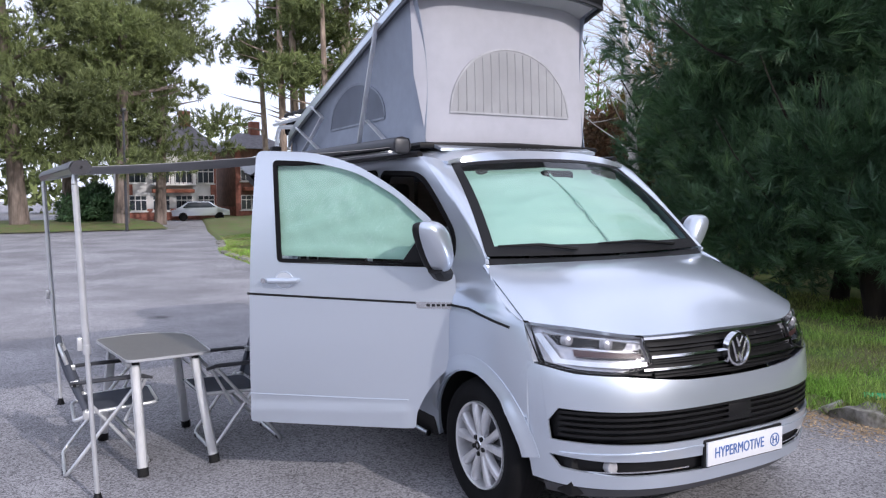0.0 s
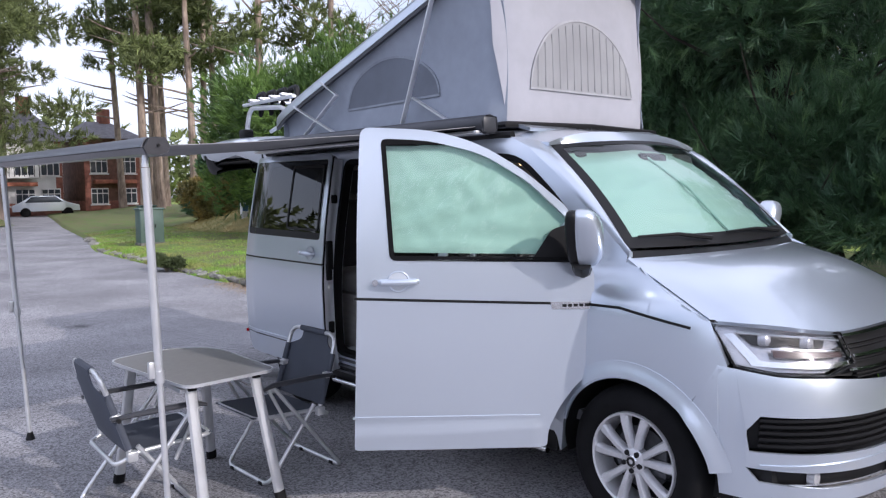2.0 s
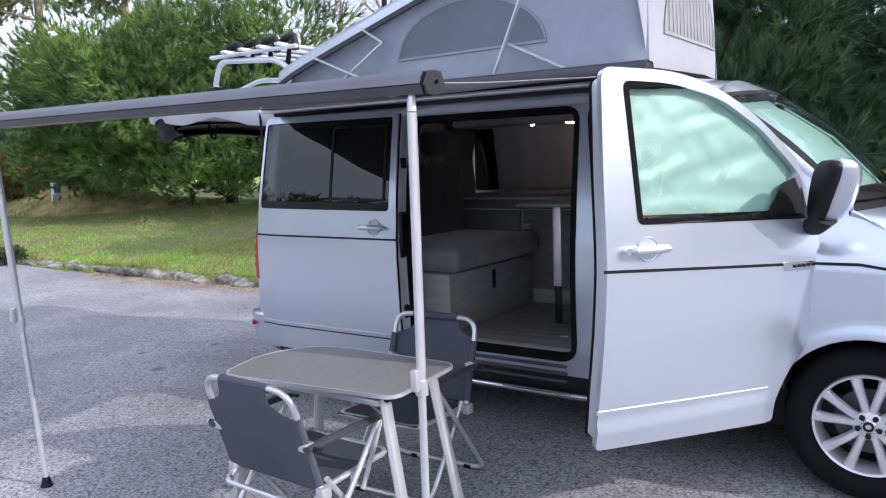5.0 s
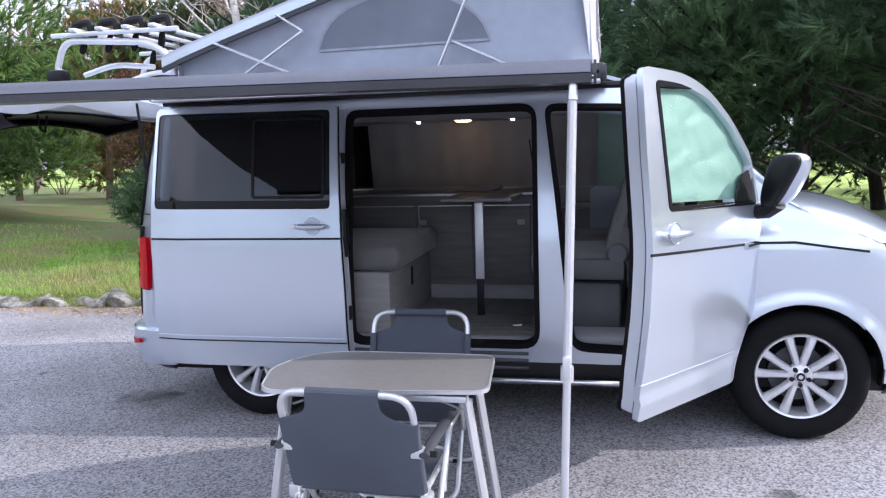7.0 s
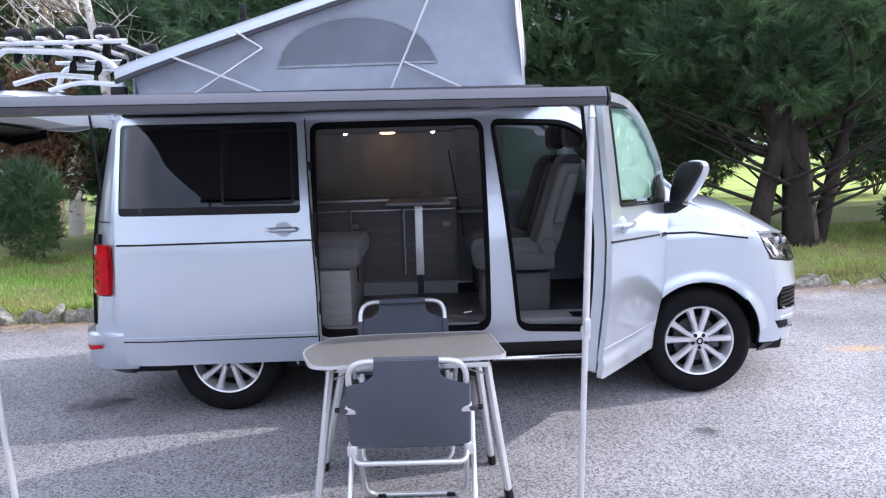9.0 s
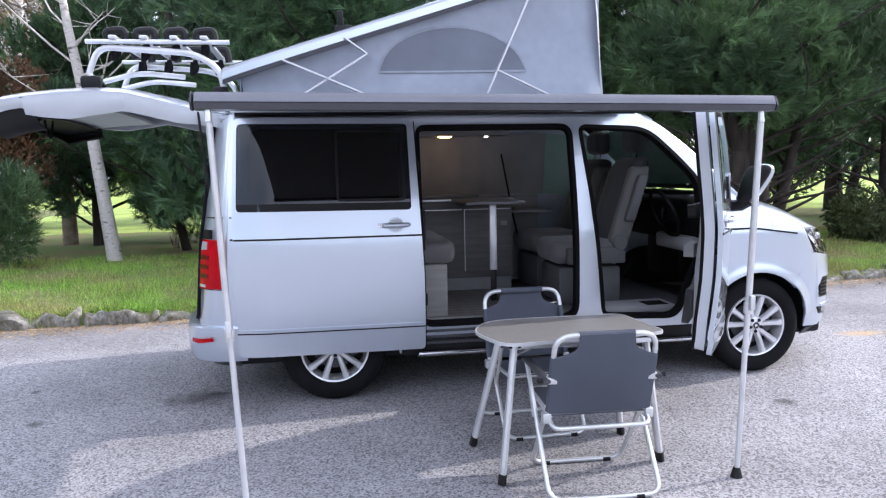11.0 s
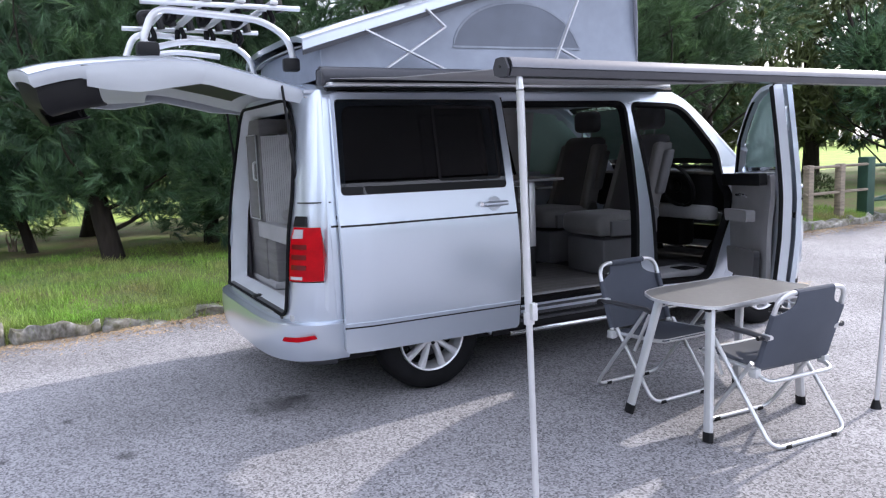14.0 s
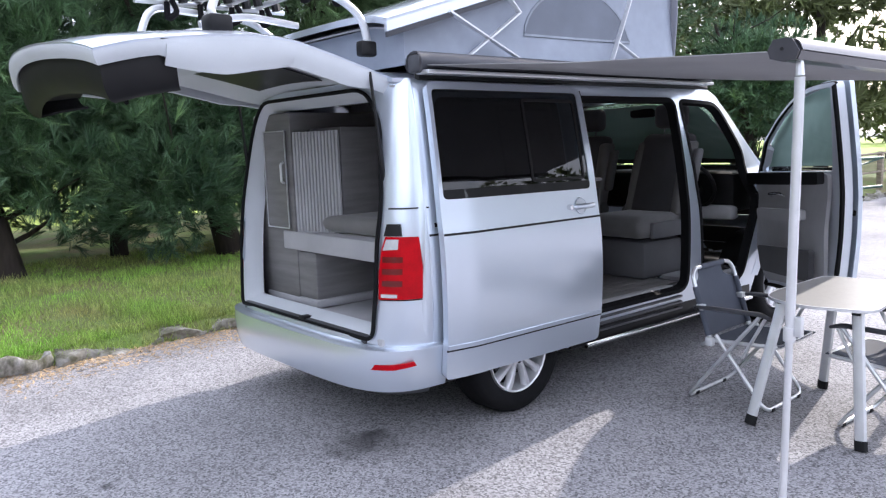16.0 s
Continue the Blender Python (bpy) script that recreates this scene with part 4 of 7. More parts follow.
left_edge = [(-half_at(interp(z, (0.46, 1.1, 1.5, 1.875), (-2.13, -2.14, -2.125, -2.10)), z), z) for z in (0.46, 0.6, 0.8, 1.0, 1.1, 1.3, 1.5, 1.7, 1.875)]
top_edge = [(y, 1.875) for y in (-0.6, -0.3, 0, 0.3, 0.6)]
right_edge = [(-y, z) for y, z in left_edge[::-1]]
# rear frame in angle and height
to_u = lambda pts: [(rear_u(y, z), z) for y, z in pts]
frame_loop = to_u(left_edge) + to_u(top_edge) + to_u(right_edge) + to_u([(y, 0.46) for y in (0.6, 0.3, 0, -0.3, -0.6)])
part("rear_frame", panel(frame_loop, RE, (to_u(opening),), 3.0, 0.012), PAINT, van, "silver frame round the rear aperture")
loop_u = to_u(opening)


def jamb_fn(u, v):
    k = u * len(loop_u)
    i = int(k) % len(loop_u)
    a, b = RE(*loop_u[i]), RE(*loop_u[(i + 1) % len(loop_u)])
    p = a.lerp(b, k - int(k))
    c = Vector((p.x, 0, 1.15))
    return p + Vector((0.11 * v, 0, 0)) + (c - p) * (0.085 * v ** 0.7)


part("rear_jamb", sheet(jamb_fn, 140, 3, 0.006), JAMB, van, "pale inner jamb of the rear aperture")
part("rear_seal", tube([RE(u, z, 0.010) for u, z in to_u(opening)], 0.011, 8, closed=True), RUBBER, van, "black rubber tailgate seal")
part("rear_bumper", sheet(lambda u, v: rear_at(-86 + 172 * u, 0.30 + 0.22 * v, 0.012 + 0.055 * math.sin(math.pi * (0.2 + v * 0.42)) * math.cos(radians(-80 + 160 * u))), 48, 8, 0.02), PAINT, van, "silver rear bumper")
part("bumper_top", sheet(lambda u, v: rear_at(-86 + 172 * u, 0.519 + 0.012 * smooth01(v * 3) + 0.024 * smooth01(v * 3 - 2), (0.012 + 0.051 * math.cos(radians(-80 + 160 * u))) * (1 - v) - 0.02 * v), 48, 6, 0.01), PAINT, van, "flat silver bumper ledge")
part("bumper_lip", sheet(lambda u, v: rear_at(-80 + 160 * u, 0.30 - 0.05 * v, 0.0 - 0.05 * v), 40, 2, 0.01), GREY_PLASTIC, van)
tl = [(-0.80, 1.088), (-0.92, 1.085), (-0.934, 0.93), (-0.934, 0.776), (-0.772, 0.772), (-0.772, 0.90), (-0.782, 1.02)]
for s in (-1, 1):
    loop = [(rear_u(-s * y, z), z) for y, z in tl]
    lamp = part("tail_lamp", panel(loop, lambda u, z: rear_at(u, z, 0.012), (), 3.0, 0.03), RED_LENS, van, "red tail lamp with clear band")
    cl = [(-0.805, 1.075), (-0.86, 1.075), (-0.86, 1.025), (-0.79, 1.02)]
    part("reversing_lens", panel([(rear_u(-s * y, z), z) for y, z in cl], lambda u, z: rear_at(u, z, 0.0145), (), 3.0, 0.006), CLEAR_LENS, lamp, "clear reversing lens")
    part("clear_band", panel([(rear_u(-s * y, z), z) for y, z in [(-0.785, 0.80), (-0.86, 0.80), (-0.86, 0.782), (-0.785, 0.782)]], lambda u, z: rear_at(u, z, 0.0145), (), 3.0, 0.006), CLEAR_LENS, lamp)
    for k in range(3):
        z = 0.84 + 0.06 * k
        part("lamp_bar", panel([(rear_u(-s * y, zz), zz) for y, zz in [(-0.79, z), (-0.88, z), (-0.88, z + 0.028), (-0.79, z + 0.028)]], lambda u, z: rear_at(u, z, 0.0150), (), 3.0, 0.006), material("dark_red_lens", (0.12, 0.002, 0.004), 0.15), lamp)
    part("reflector", panel([(rear_u(-s * y, z), z) for y, z in [(-0.68, 0.447), (-0.84, 0.452), (-0.90, 0.464), (-0.902, 0.444), (-0.84, 0.424), (-0.68, 0.419)]], lambda u, z: rear_at(u, z, 0.056), (), 3.0, 0.01), RED_LENS, van, "red bumper reflector")
    part("pillar_cover", panel([(rear_u(-s * y, z), z) for y, z in [(-0.79, 1.09), (-0.87, 1.09), (-0.86, 1.15), (-0.80, 1.15)]], lambda u, z: rear_at(u, z, 0.008), (), 3.0, 0.02), BLACK, van, "black plastic hinge cover")
for s in (-1, 1):
    side = side_right if s < 0 else side_left
    part("panel_seam", ribbon([(-2.135, 1.225), (-2.04, 1.225)], 0.008, side, 0.001, 0.004), BLACK, van)
    part("panel_seam", panel([(rear_u(s * y, z), z) for y, z in [(0.80, 1.222), (0.905, 1.222), (0.905, 1.229), (0.80, 1.229)]], lambda u, z: rear_at(u, z, 0.001), (), 3.0, 0.004), BLACK, van)
    part("panel_seam", panel([(rear_u(s * y, z), z) for y, z in [(0.775, 0.764), (0.934, 0.766), (0.934, 0.772), (0.775, 0.770)]], lambda u, z: rear_at(u, z, 0.002), (), 3.0, 0.006), BLACK, van)
    part("bumper_seam", sheet(lambda u, v: rear_at(s * (48 + 36 * u), 0.523 + 0.006 * v, 0.012), 12, 1, 0.004), BLACK, van)
part("latch", boxes(((-2.40, -0.09, 0.545), (-2.34, -0.03, 0.585)), bevel=0.006), BLACK, van, "black tailgate latch")
part("load_sill", boxes(((-2.39, -0.70, 0.50), (-2.28, 0.70, 0.575)), bevel=0.015), GREY_PLASTIC, van, "dark load sill")

# ---- tailgate, lifted ----
gate = new("tailgate")
gate["label"] = "silver tailgate lifted to level"
gate.parent = van


def gate_fn(u, v, drop=0.0):
    x = -2.14 - 1.46 * u
    e = 2 * v - 1
    w = interp(u, (0, 0.12, 0.45, 0.6, 0.9, 1.0), (0.70, 0.745, 0.80, 0.815, 0.79, 0.72))
    z = interp(u, (0, 0.12, 0.25, 0.42, 0.55, 0.7, 0.82, 0.92, 1.0), (1.898, 1.935, 1.985, 2.042, 2.052, 2.04, 2.022, 2.0, 1.972))
    z += 0.055 * (1 - e * e) - 0.02 * abs(e) ** 8
    x -= 0.10 * (1 - e * e) * u
    return Vector((x, e * w, z - drop))


part("gate_skin", sheet(gate_fn, 30, 24, 0.025), PAINT, gate, "silver outer skin")


def gate_rim(u, v):
    """The folded edge that runs round the gate."""
    k = u * 4
    if k < 1:
        a = gate_fn(k, 0.0)
    elif k < 3:
        a = gate_fn(1.0, (k - 1) / 2)
    else:
        a = gate_fn(4 - k, 1.0)
    c = Vector((-2.8, 0, a.z))
    inward = (c - a).normalized()
    depth = 0.075 + 0.03 * smooth01((-2.25 - a.x) / 0.2) - 0.05 * smooth01((-3.28 - a.x) / 0.06)
    return a + Vector((0, 0, -0.01 - depth * v)) + inward * (0.03 * v * v)


# edge takes a paler colour in place of light bounced off the ground
part("gate_edge", sheet(gate_rim, 80, 4, 0.012), JAMB, gate, "folded edge of the tailgate, paled for ground bounce")


def gate_inner(u, v):
    a = gate_fn(0.50 + 0.42 * u, 0.05 + 0.9 * v)
    return a + Vector((0.0, 0, -0.128 - 0.02 * math.sin(math.pi * v)))


# inner trim and frame are paled likewise, as if lit from below
part("gate_trim", sheet(gate_inner, 12, 16, 0.02), JAMB, gate, "grey inner trim panel")
part("gate_frame", sheet(lambda u, v: gate_fn(0.03 + 0.46 * u, 0.04 + 0.92 * v) + Vector((0, 0, -0.07)), 10, 16, 0.015), JAMB, gate)
part("gate_window", sheet(lambda u, v: gate_fn(0.14 + 0.26 * u, 0.26 + 0.48 * v) + Vector((0, 0, -0.092)), 8, 12, 0.006), material("gate_glass_dark", (0.02, 0.02, 0.022), 0.35, gloss=0.25), gate, "dark rear window")
for v_side, s in ((0.0, -1), (1.0, 1)):
    def gate_cheek(u, v):
        a = gate_fn(0.42 + 0.40 * u, v_side)
        low = 0.165 * smooth01(0.62 + 0.6 * min(u, 1.25 * (1 - u)))
        return a + Vector((0, s * (0.004 - 0.035 * v * v), -0.030 - (low - 0.03) * v))
    part("gate_side_trim", sheet(gate_cheek, 20, 6, 0.012), JAMB, gate, "pale grey side trim of the tailgate")
    part("gate_buffer", boxes(((-3.36, s * 0.775 - 0.02, 1.978), (-3.31, s * 0.775 + 0.02, 1.998)), bevel=0.006), BLACK, gate)


def gate_tip(u, v):
    """The black trim under the gate's lower end."""
    k = 0.80 + 2.4 * u
    a = gate_fn(k, 0.0) if k < 1 else gate_fn(1.0, (k - 1) / 2) if k < 3 else gate_fn(4 - k, 1.0)
    inward = (Vector((-2.9, 0, a.z)) - a).normalized()
    return a + inward * (0.045 + 0.10 * v * v) + Vector((0, 0, -0.035 - 0.17 * math.sin(v * math.pi / 2)))


part("gate_lower_trim", sheet(gate_tip, 60, 8, 0.012), BLACK, gate, "black lower trim of the tailgate")
part("gate_lower_cover", sheet(lambda u, v: gate_fn(0.78 + 0.16 * u, 0.09 + 0.82 * v) + Vector((0.02, 0, -0.172)), 6, 12, 0.012), BLACK, gate)
strap = [gate_fn(0.80, 0.30) + Vector((0, 0, -0.14))]
part("pull_strap", tube(bend([strap[0], strap[0] + Vector((0.01, 0.01, -0.14)), strap[0] + Vector((0.03, 0.03, -0.17)), strap[0] + Vector((0.04, 0.05, -0.05))], 0.03), 0.008, 6), RUBBER, gate, "black pull strap")
for s in (-1, 1):
    a, b = Vector((-2.315, s * 0.74, 1.90)), Vector((-2.255, s * 0.755, 1.24))
    m = a.lerp(b, 0.5)
    part("gas_strut", tube([a, m], 0.008, 8), BLACK, gate, "black gas strut")
    part("gas_strut", tube([m, b], 0.012, 8), BLACK, gate)
    part("gate_hinge", boxes(((-2.22, s * 0.45 - 0.04, 1.875), (-2.10, s * 0.45 + 0.04, 1.93)), bevel=0.01), PAINT, gate)

# ---- pop-top ----
poptop = new("pop_top")
poptop["label"] = "raised pop-top roof with grey canvas sides"
poptop.parent = van
SLOPE = 0.311


def lid_z(x):
    return 2.165 + SLOPE * (x + 2.104)


def lid_fn(u, v):
    x = -2.16 + 2.76 * u
    e = 2 * v - 1
    w = 0.735 - 0.05 * abs(2 * u - 1) ** 8
    return Vector((x, e * w, lid_z(x) + 0.03 + 0.05 * (1 - e ** 4) - 0.03 * smooth01((u - 0.93) / 0.07)))


part("lid", sheet(lid_fn, 30, 20, 0.035), PAINT, poptop, "silver roof lid")


def lid_rim(u, v):
    k = u * 4
    a = lid_fn(k / 1.0, 0) if k < 1 else lid_fn(1.0, (k - 1) / 2) if k < 3 else lid_fn(4 - k, 1.0)
    return a + Vector((0, 0, -0.015 - 0.05 * v))


part("lid_rim", sheet(lid_rim, 80, 2, 0.03), PAINT, poptop, "silver rim of the lid")
part("lid_seal", sheet(lambda u, v: lid_rim(u, 1.0) + Vector((0, 0, -0.004 - 0.025 * v)), 80, 1, 0.02), CASE_GREY, poptop, "dark seal under the lid")
part("lid_front_lip", sheet(lambda u, v: lid_fn(1.0, 0.01 + 0.98 * u) + Vector((0.012 - 0.02 * v, 0, 0.006 - 0.075 * v)), 24, 3, 0.015), BLACK, poptop, "black front lip of the lid")
part("lid_lining", sheet(lambda u, v: lid_fn(0.02 + 0.96 * u, 0.04 + 0.92 * v) + Vector((0, 0, -0.07)), 12, 8, 0.01), LINING, poptop)


def canvas_side(s):
    def fn(x, z, out=0.0):
        top, low = lid_z(x), 1.935
        t = (z - low) / max(0.2, top - low)
        y = 0.70 - 0.055 * math.sin(math.pi * min(1, max(0, t))) - 0.06 * smooth01((x - 0.30) / 0.2) * (1 - t)
        y += 0.010 * noise.noise(Vector((x * 3, z * 2.2, 0.5))) + 0.005 * math.sin(x * 9 + z * 5)
        return Vector((x, s * (y + out), z))
    return fn


for s in (-1, 1):
    fn = canvas_side(s)
    loop = [(-2.02, 1.945), (0.45, 1.945), (0.40, lid_z(0.40) + 0.02), (-2.06, lid_z(-2.06) + 0.02)]
    arch_win = [(-1.14, 2.155), (-0.12, 2.165)] + [(-0.63 + 0.51 * math.cos(radians(a)), 2.16 + 0.31 * math.sin(radians(a)) + 0.0) for a in range(10, 180, 10)]
    arch_win[-1:] = [(-0.63 + 0.51 * math.cos(radians(170)), 2.16 + 0.31 * math.sin(radians(170)))]
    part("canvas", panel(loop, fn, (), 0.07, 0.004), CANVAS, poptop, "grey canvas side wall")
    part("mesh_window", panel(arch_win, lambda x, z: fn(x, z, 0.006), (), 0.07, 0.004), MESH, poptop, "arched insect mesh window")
    part("window_zip", ring([(a, b) for a, b in arch_win], 0.014, fn, 0.009, 0.006), material("canvas_seam", (0.29, 0.32, 0.37), 0.8), poptop)
    for a, b in (((-0.43, 1.975), (-0.05, lid_z(-0.05))), ((-0.33, 2.17), (0.09, 1.97)), ((-1.78, 2.235), (-1.22, 2.0)), ((-1.66, 2.0), (-1.22, 2.275)), ((-1.22, 2.275), (-1.37, 2.375))):
        pa, pb = fn(*a, 0.045), fn(*b, 0.045)
        part("scissor_arm", tube([pa, pb], 0.019, 6, squash=0.45), ALU, poptop, "flat aluminium lifting arm")


def canvas_front(y, z, out=0.0):
    t = (z - 1.95) / 1.0
    x = 0.475 - 0.07 * t + 0.02 * math.sin(math.pi * t) - 0.05 * (abs(y) / 0.66) ** 6 + 0.008 * noise.noise(Vector((y * 3, z * 2, 7)))
    return Vector((x + out, y, z))


# front wall, mesh and zip carry the sun in their lighter colour
part("canvas_front", panel([(-0.63, 1.95), (0.63, 1.95), (0.70, 2.4), (0.70, lid_z(0.40) + 0.02), (-0.70, lid_z(0.40) + 0.02), (-0.70, 2.4)], canvas_front, (), 0.08, 0.004), CANVAS_SUNLIT, poptop, "canvas front wall in a sunlit tint")
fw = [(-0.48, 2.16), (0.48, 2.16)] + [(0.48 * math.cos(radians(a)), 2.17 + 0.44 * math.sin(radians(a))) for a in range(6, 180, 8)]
part("mesh_window", panel(fw, lambda y, z: canvas_front(y, z, 0.006), (), 0.08, 0.004), MESH_SUNLIT, poptop, "arched insect mesh window")
part("window_zip", ring(fw, 0.012, canvas_front, 0.010, 0.006), material("canvas_seam_sunlit", (0.42, 0.42, 0.44), 0.8), poptop)
for k in range(14):
    y = -0.42 + 0.84 * k / 13
    top = 2.17 + 0.43 * math.sqrt(max(0, 1 - (y / 0.48) ** 2))
    part("curtain_fold", tube([canvas_front(y, 2.18, 0.009), canvas_front(y + 0.004, top - 0.02, 0.009)], 0.004, 5), MESH_SUNLIT, poptop)
part("canvas_rear", sheet(lambda u, v: Vector((-2.05, -0.68 + 1.36 * u, 1.95 + 0.22 * v)), 8, 3, 0.004), CANVAS, poptop)
part("base_frame", tube([(-2.08, -0.74, 1.935), (0.50, -0.70, 1.945), (0.54, 0, 1.955), (0.50, 0.70, 1.945), (-2.08, 0.74, 1.935)], 0.02, 8), BLACK, poptop)
part("roof_step", sheet(lambda u, v: Vector((0.50 + 0.10 * v, -0.62 + 1.24 * u, 1.955 - 0.03 * v)), 10, 2, 0.02), PAINT, poptop)

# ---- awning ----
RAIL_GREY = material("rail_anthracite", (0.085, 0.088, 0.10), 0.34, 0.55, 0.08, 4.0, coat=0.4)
CAP_GREY = material("cap_grey", (0.035, 0.035, 0.042), 0.5, 0.0, 0.1, 8.0)
awning = thing("awning", "grey roll-out awning on two poles beside the van", "awning", (0, 0, 0))
part("case", tube([(-2.12, -0.845, 1.945), (0.51, -0.845, 1.938)], 0.062, 14, squash=0.9), CASE_GREY, awning, "anthracite awning cassette")
part("case_channel", boxes(((-2.10, -0.93, 1.885), (0.49, -0.83, 1.905)), bevel=0.005), ALU, awning, "pale aluminium channel under the cassette")
for x in (-2.13, 0.50):
    part("end_cap", boxes(((x, -0.90, 1.89), (x + 0.022, -0.795, 1.985)), bevel=0.02), GREY_PLASTIC, awning, "dark grey end cap")
for x in (-1.9, -0.8, 0.3):
    part("bracket", boxes(((x - 0.04, -0.80, 1.87), (x + 0.04, -0.74, 1.93)), bevel=0.006), BLACK, awning)


def cloth_fn(u, v):
    a = Vector((-2.08 + 2.54 * u, -0.89, 1.93))
    b = Vector((-2.03 + 2.48 * u, -2.66, 1.80 - 0.02 * u))
    p = a.lerp(b, v)
    p.z -= 0.035 * math.sin(math.pi * v) * (0.6 + 0.4 * math.cos((u - 0.5) * 5)) + 0.005 * noise.noise(Vector((u * 5, v * 3, 0)))
    return p


part("cloth", sheet(cloth_fn, 30, 20, 0.003), AWNING, awning, "taut grey awning cloth")
prof = [(-2.70, 1.834), (-2.66, 1.832), (-2.642, 1.80), (-2.65, 1.772), (-2.69, 1.760), (-2.734, 1.764), (-2.746, 1.790), (-2.722, 1.830)]
bm = bmesh.new()
ends = []
for x, dy, dz in ((-2.05, 0.0, 0.0), (0.475, 0.045, -0.02)):
    ends.append([bm.verts.new((x, y + dy, z + dz)) for y, z in prof])
for i in range(8):
    bm.faces.new((ends[0][i], ends[0][(i + 1) % 8], ends[1][(i + 1) % 8], ends[1][i]))
bm.faces.new(ends[0])
bm.faces.new(ends[1][::-1])
bar = part("front_bar", bm, RAIL_GREY, awning, "anthracite front rail")
# lighter grey than the rail: sheen of sky and sun put into colour
RAIL_SHEEN = material("rail_sheen_face", (0.17, 0.175, 0.195), 0.36, 0.75, 0.05, 4.0)


def rail_face(u, v):
    """The slanting upper face of the rail."""
    a = Vector((-2.048 + 2.521 * u, -2.7495 + 0.045 * u, 1.7935 - 0.02 * u))
    bow = 0.004 * math.sin(math.pi * v)
    return a + Vector((0, 0.0245 * v - bow, 0.039 * v + bow * 0.6))


part("rail_face", sheet(rail_face, 8, 6, 0.003), RAIL_SHEEN, bar, "upper face of the rail, lightened for sky sheen")
for x, dy in ((-2.066, 0), (0.490, 0.045)):
    cap = part("rail_cap", panel([(y, z) for y, z in prof], lambda y, z: Vector((x, y + dy, z - dy * 0.45)), (), 0.2, 0.008), CAP_GREY, bar, "grey plastic end cap")
    part("cap_screw", tube([(x - 0.002, -2.69 + dy, 1.80 - dy * 0.45), (x + 0.009, -2.69 + dy, 1.80 - dy * 0.45)], 0.006, 10), BLACK, cap)
for top, low in (((0.42, -2.675, 1.745), (0.372, -2.615, 0.0)), ((-2.0, -2.72, 1.765), (-1.925, -2.66, 0.0))):
    t, l = Vector(top), Vector(low)
    mid = t.lerp(l, 0.52)
    pole = part("pole", tube([t + (l - t) * 0.03, mid], 0.017, 10, squash=0.85), ALU, awning, "white aluminium support pole")
    part("lower_tube", tube([mid, l + Vector((0, 0, 0.02))], 0.013, 10), ALU, pole)
    part("clamp", tube([mid + (l - t).normalized() * -0.02, mid + (l - t).normalized() * 0.03], 0.021, 10), ALU, pole)
    part("clamp_lever", boxes((tuple(mid + Vector((-0.012, -0.045, -0.01))), tuple(mid + Vector((0.012, -0.02, 0.06)))), bevel=0.004), ALU, pole)
    part("top_hook", tube([t + Vector((0, 0, -0.05)), t + Vector((0, 0.002, -0.01)), t + Vector((0, 0.006, 0.012))], [0.015, 0.013, 0.009], 8), ALU, pole, "silver top hook")
    part("foot", lathe([(0.0, 0.0), (0.03, 0.0), (0.026, 0.012), (0.016, 0.05)], 12, "z", l), BLACK, pole, "black rubber foot")

# ---- camping table ----
table = thing("camping_table", "folding camping table with grey top and silver legs", "table", (-0.36, -2.20, 0))
top_loop = rounded([(-0.475, 0.02), (-0.385, -0.305), (0.46, -0.215), (0.415, 0.275), (-0.20, 0.275), (-0.36, 0.235)], [0.20, 0.09, 0.07, 0.07, 0.16, 0.16], 7)
part("tabletop", panel(top_loop, lambda x, y: Vector((x, y, 0.690)), (), 0.3, 0.014), TABLE_TOP, table, "speckled grey laminate top")
part("edge_trim", panel([(x * 1.010, y * 1.014) for x, y in top_loop], lambda x, y: Vector((x, y, 0.692)), ([(x * 0.994, y * 0.991) for x, y in top_loop],), 0.3, 0.015), ALU, table, "silver aluminium edge")
for x0, x1, y0 in ((-0.34, 0.38, -0.215), (-0.30, 0.36, 0.175)):
    part("under_bar", boxes(((x0, y0, 0.640), (x1, y0 + 0.025, 0.664)), bevel=0.004), ALU, table)
for (x0, y0), (x1, y1) in (((-0.315, -0.205), (-0.40, -0.275)), ((-0.28, 0.185), (-0.43, 0.275)), ((0.37, -0.16), (0.465, -0.145)), ((0.345, 0.185), (0.425, 0.275))):
    a, b = Vector((x0, y0, 0.660)), Vector((x1, y1, 0.0))
    leg = part("leg", tube([a, b.lerp(a, 0.07)], 0.029, 8, squash=0.62), ALU, table, "flat silver leg")
    part("foot", tube([b.lerp(a, 0.08), b.lerp(a, 0.005)], 0.032, 8, squash=0.66), BLACK, leg, "black rubber foot")
    part("leg_hinge", boxes((tuple(a - Vector((0.03, 0.02, 0.012))), tuple(a + Vector((0.03, 0.02, 0.014)))), bevel=0.004), BLACK, leg)
for s in (-1, 1):
    part("brace", tube([(0.36, s * 0.17, 0.60), (0.15, s * 0.10, 0.650)], 0.005, 6), ALU, table, "thin wire brace")
    part("brace", tube([(-0.31, s * 0.18, 0.60), (-0.12, s * 0.10, 0.650)], 0.005, 6), ALU, table)

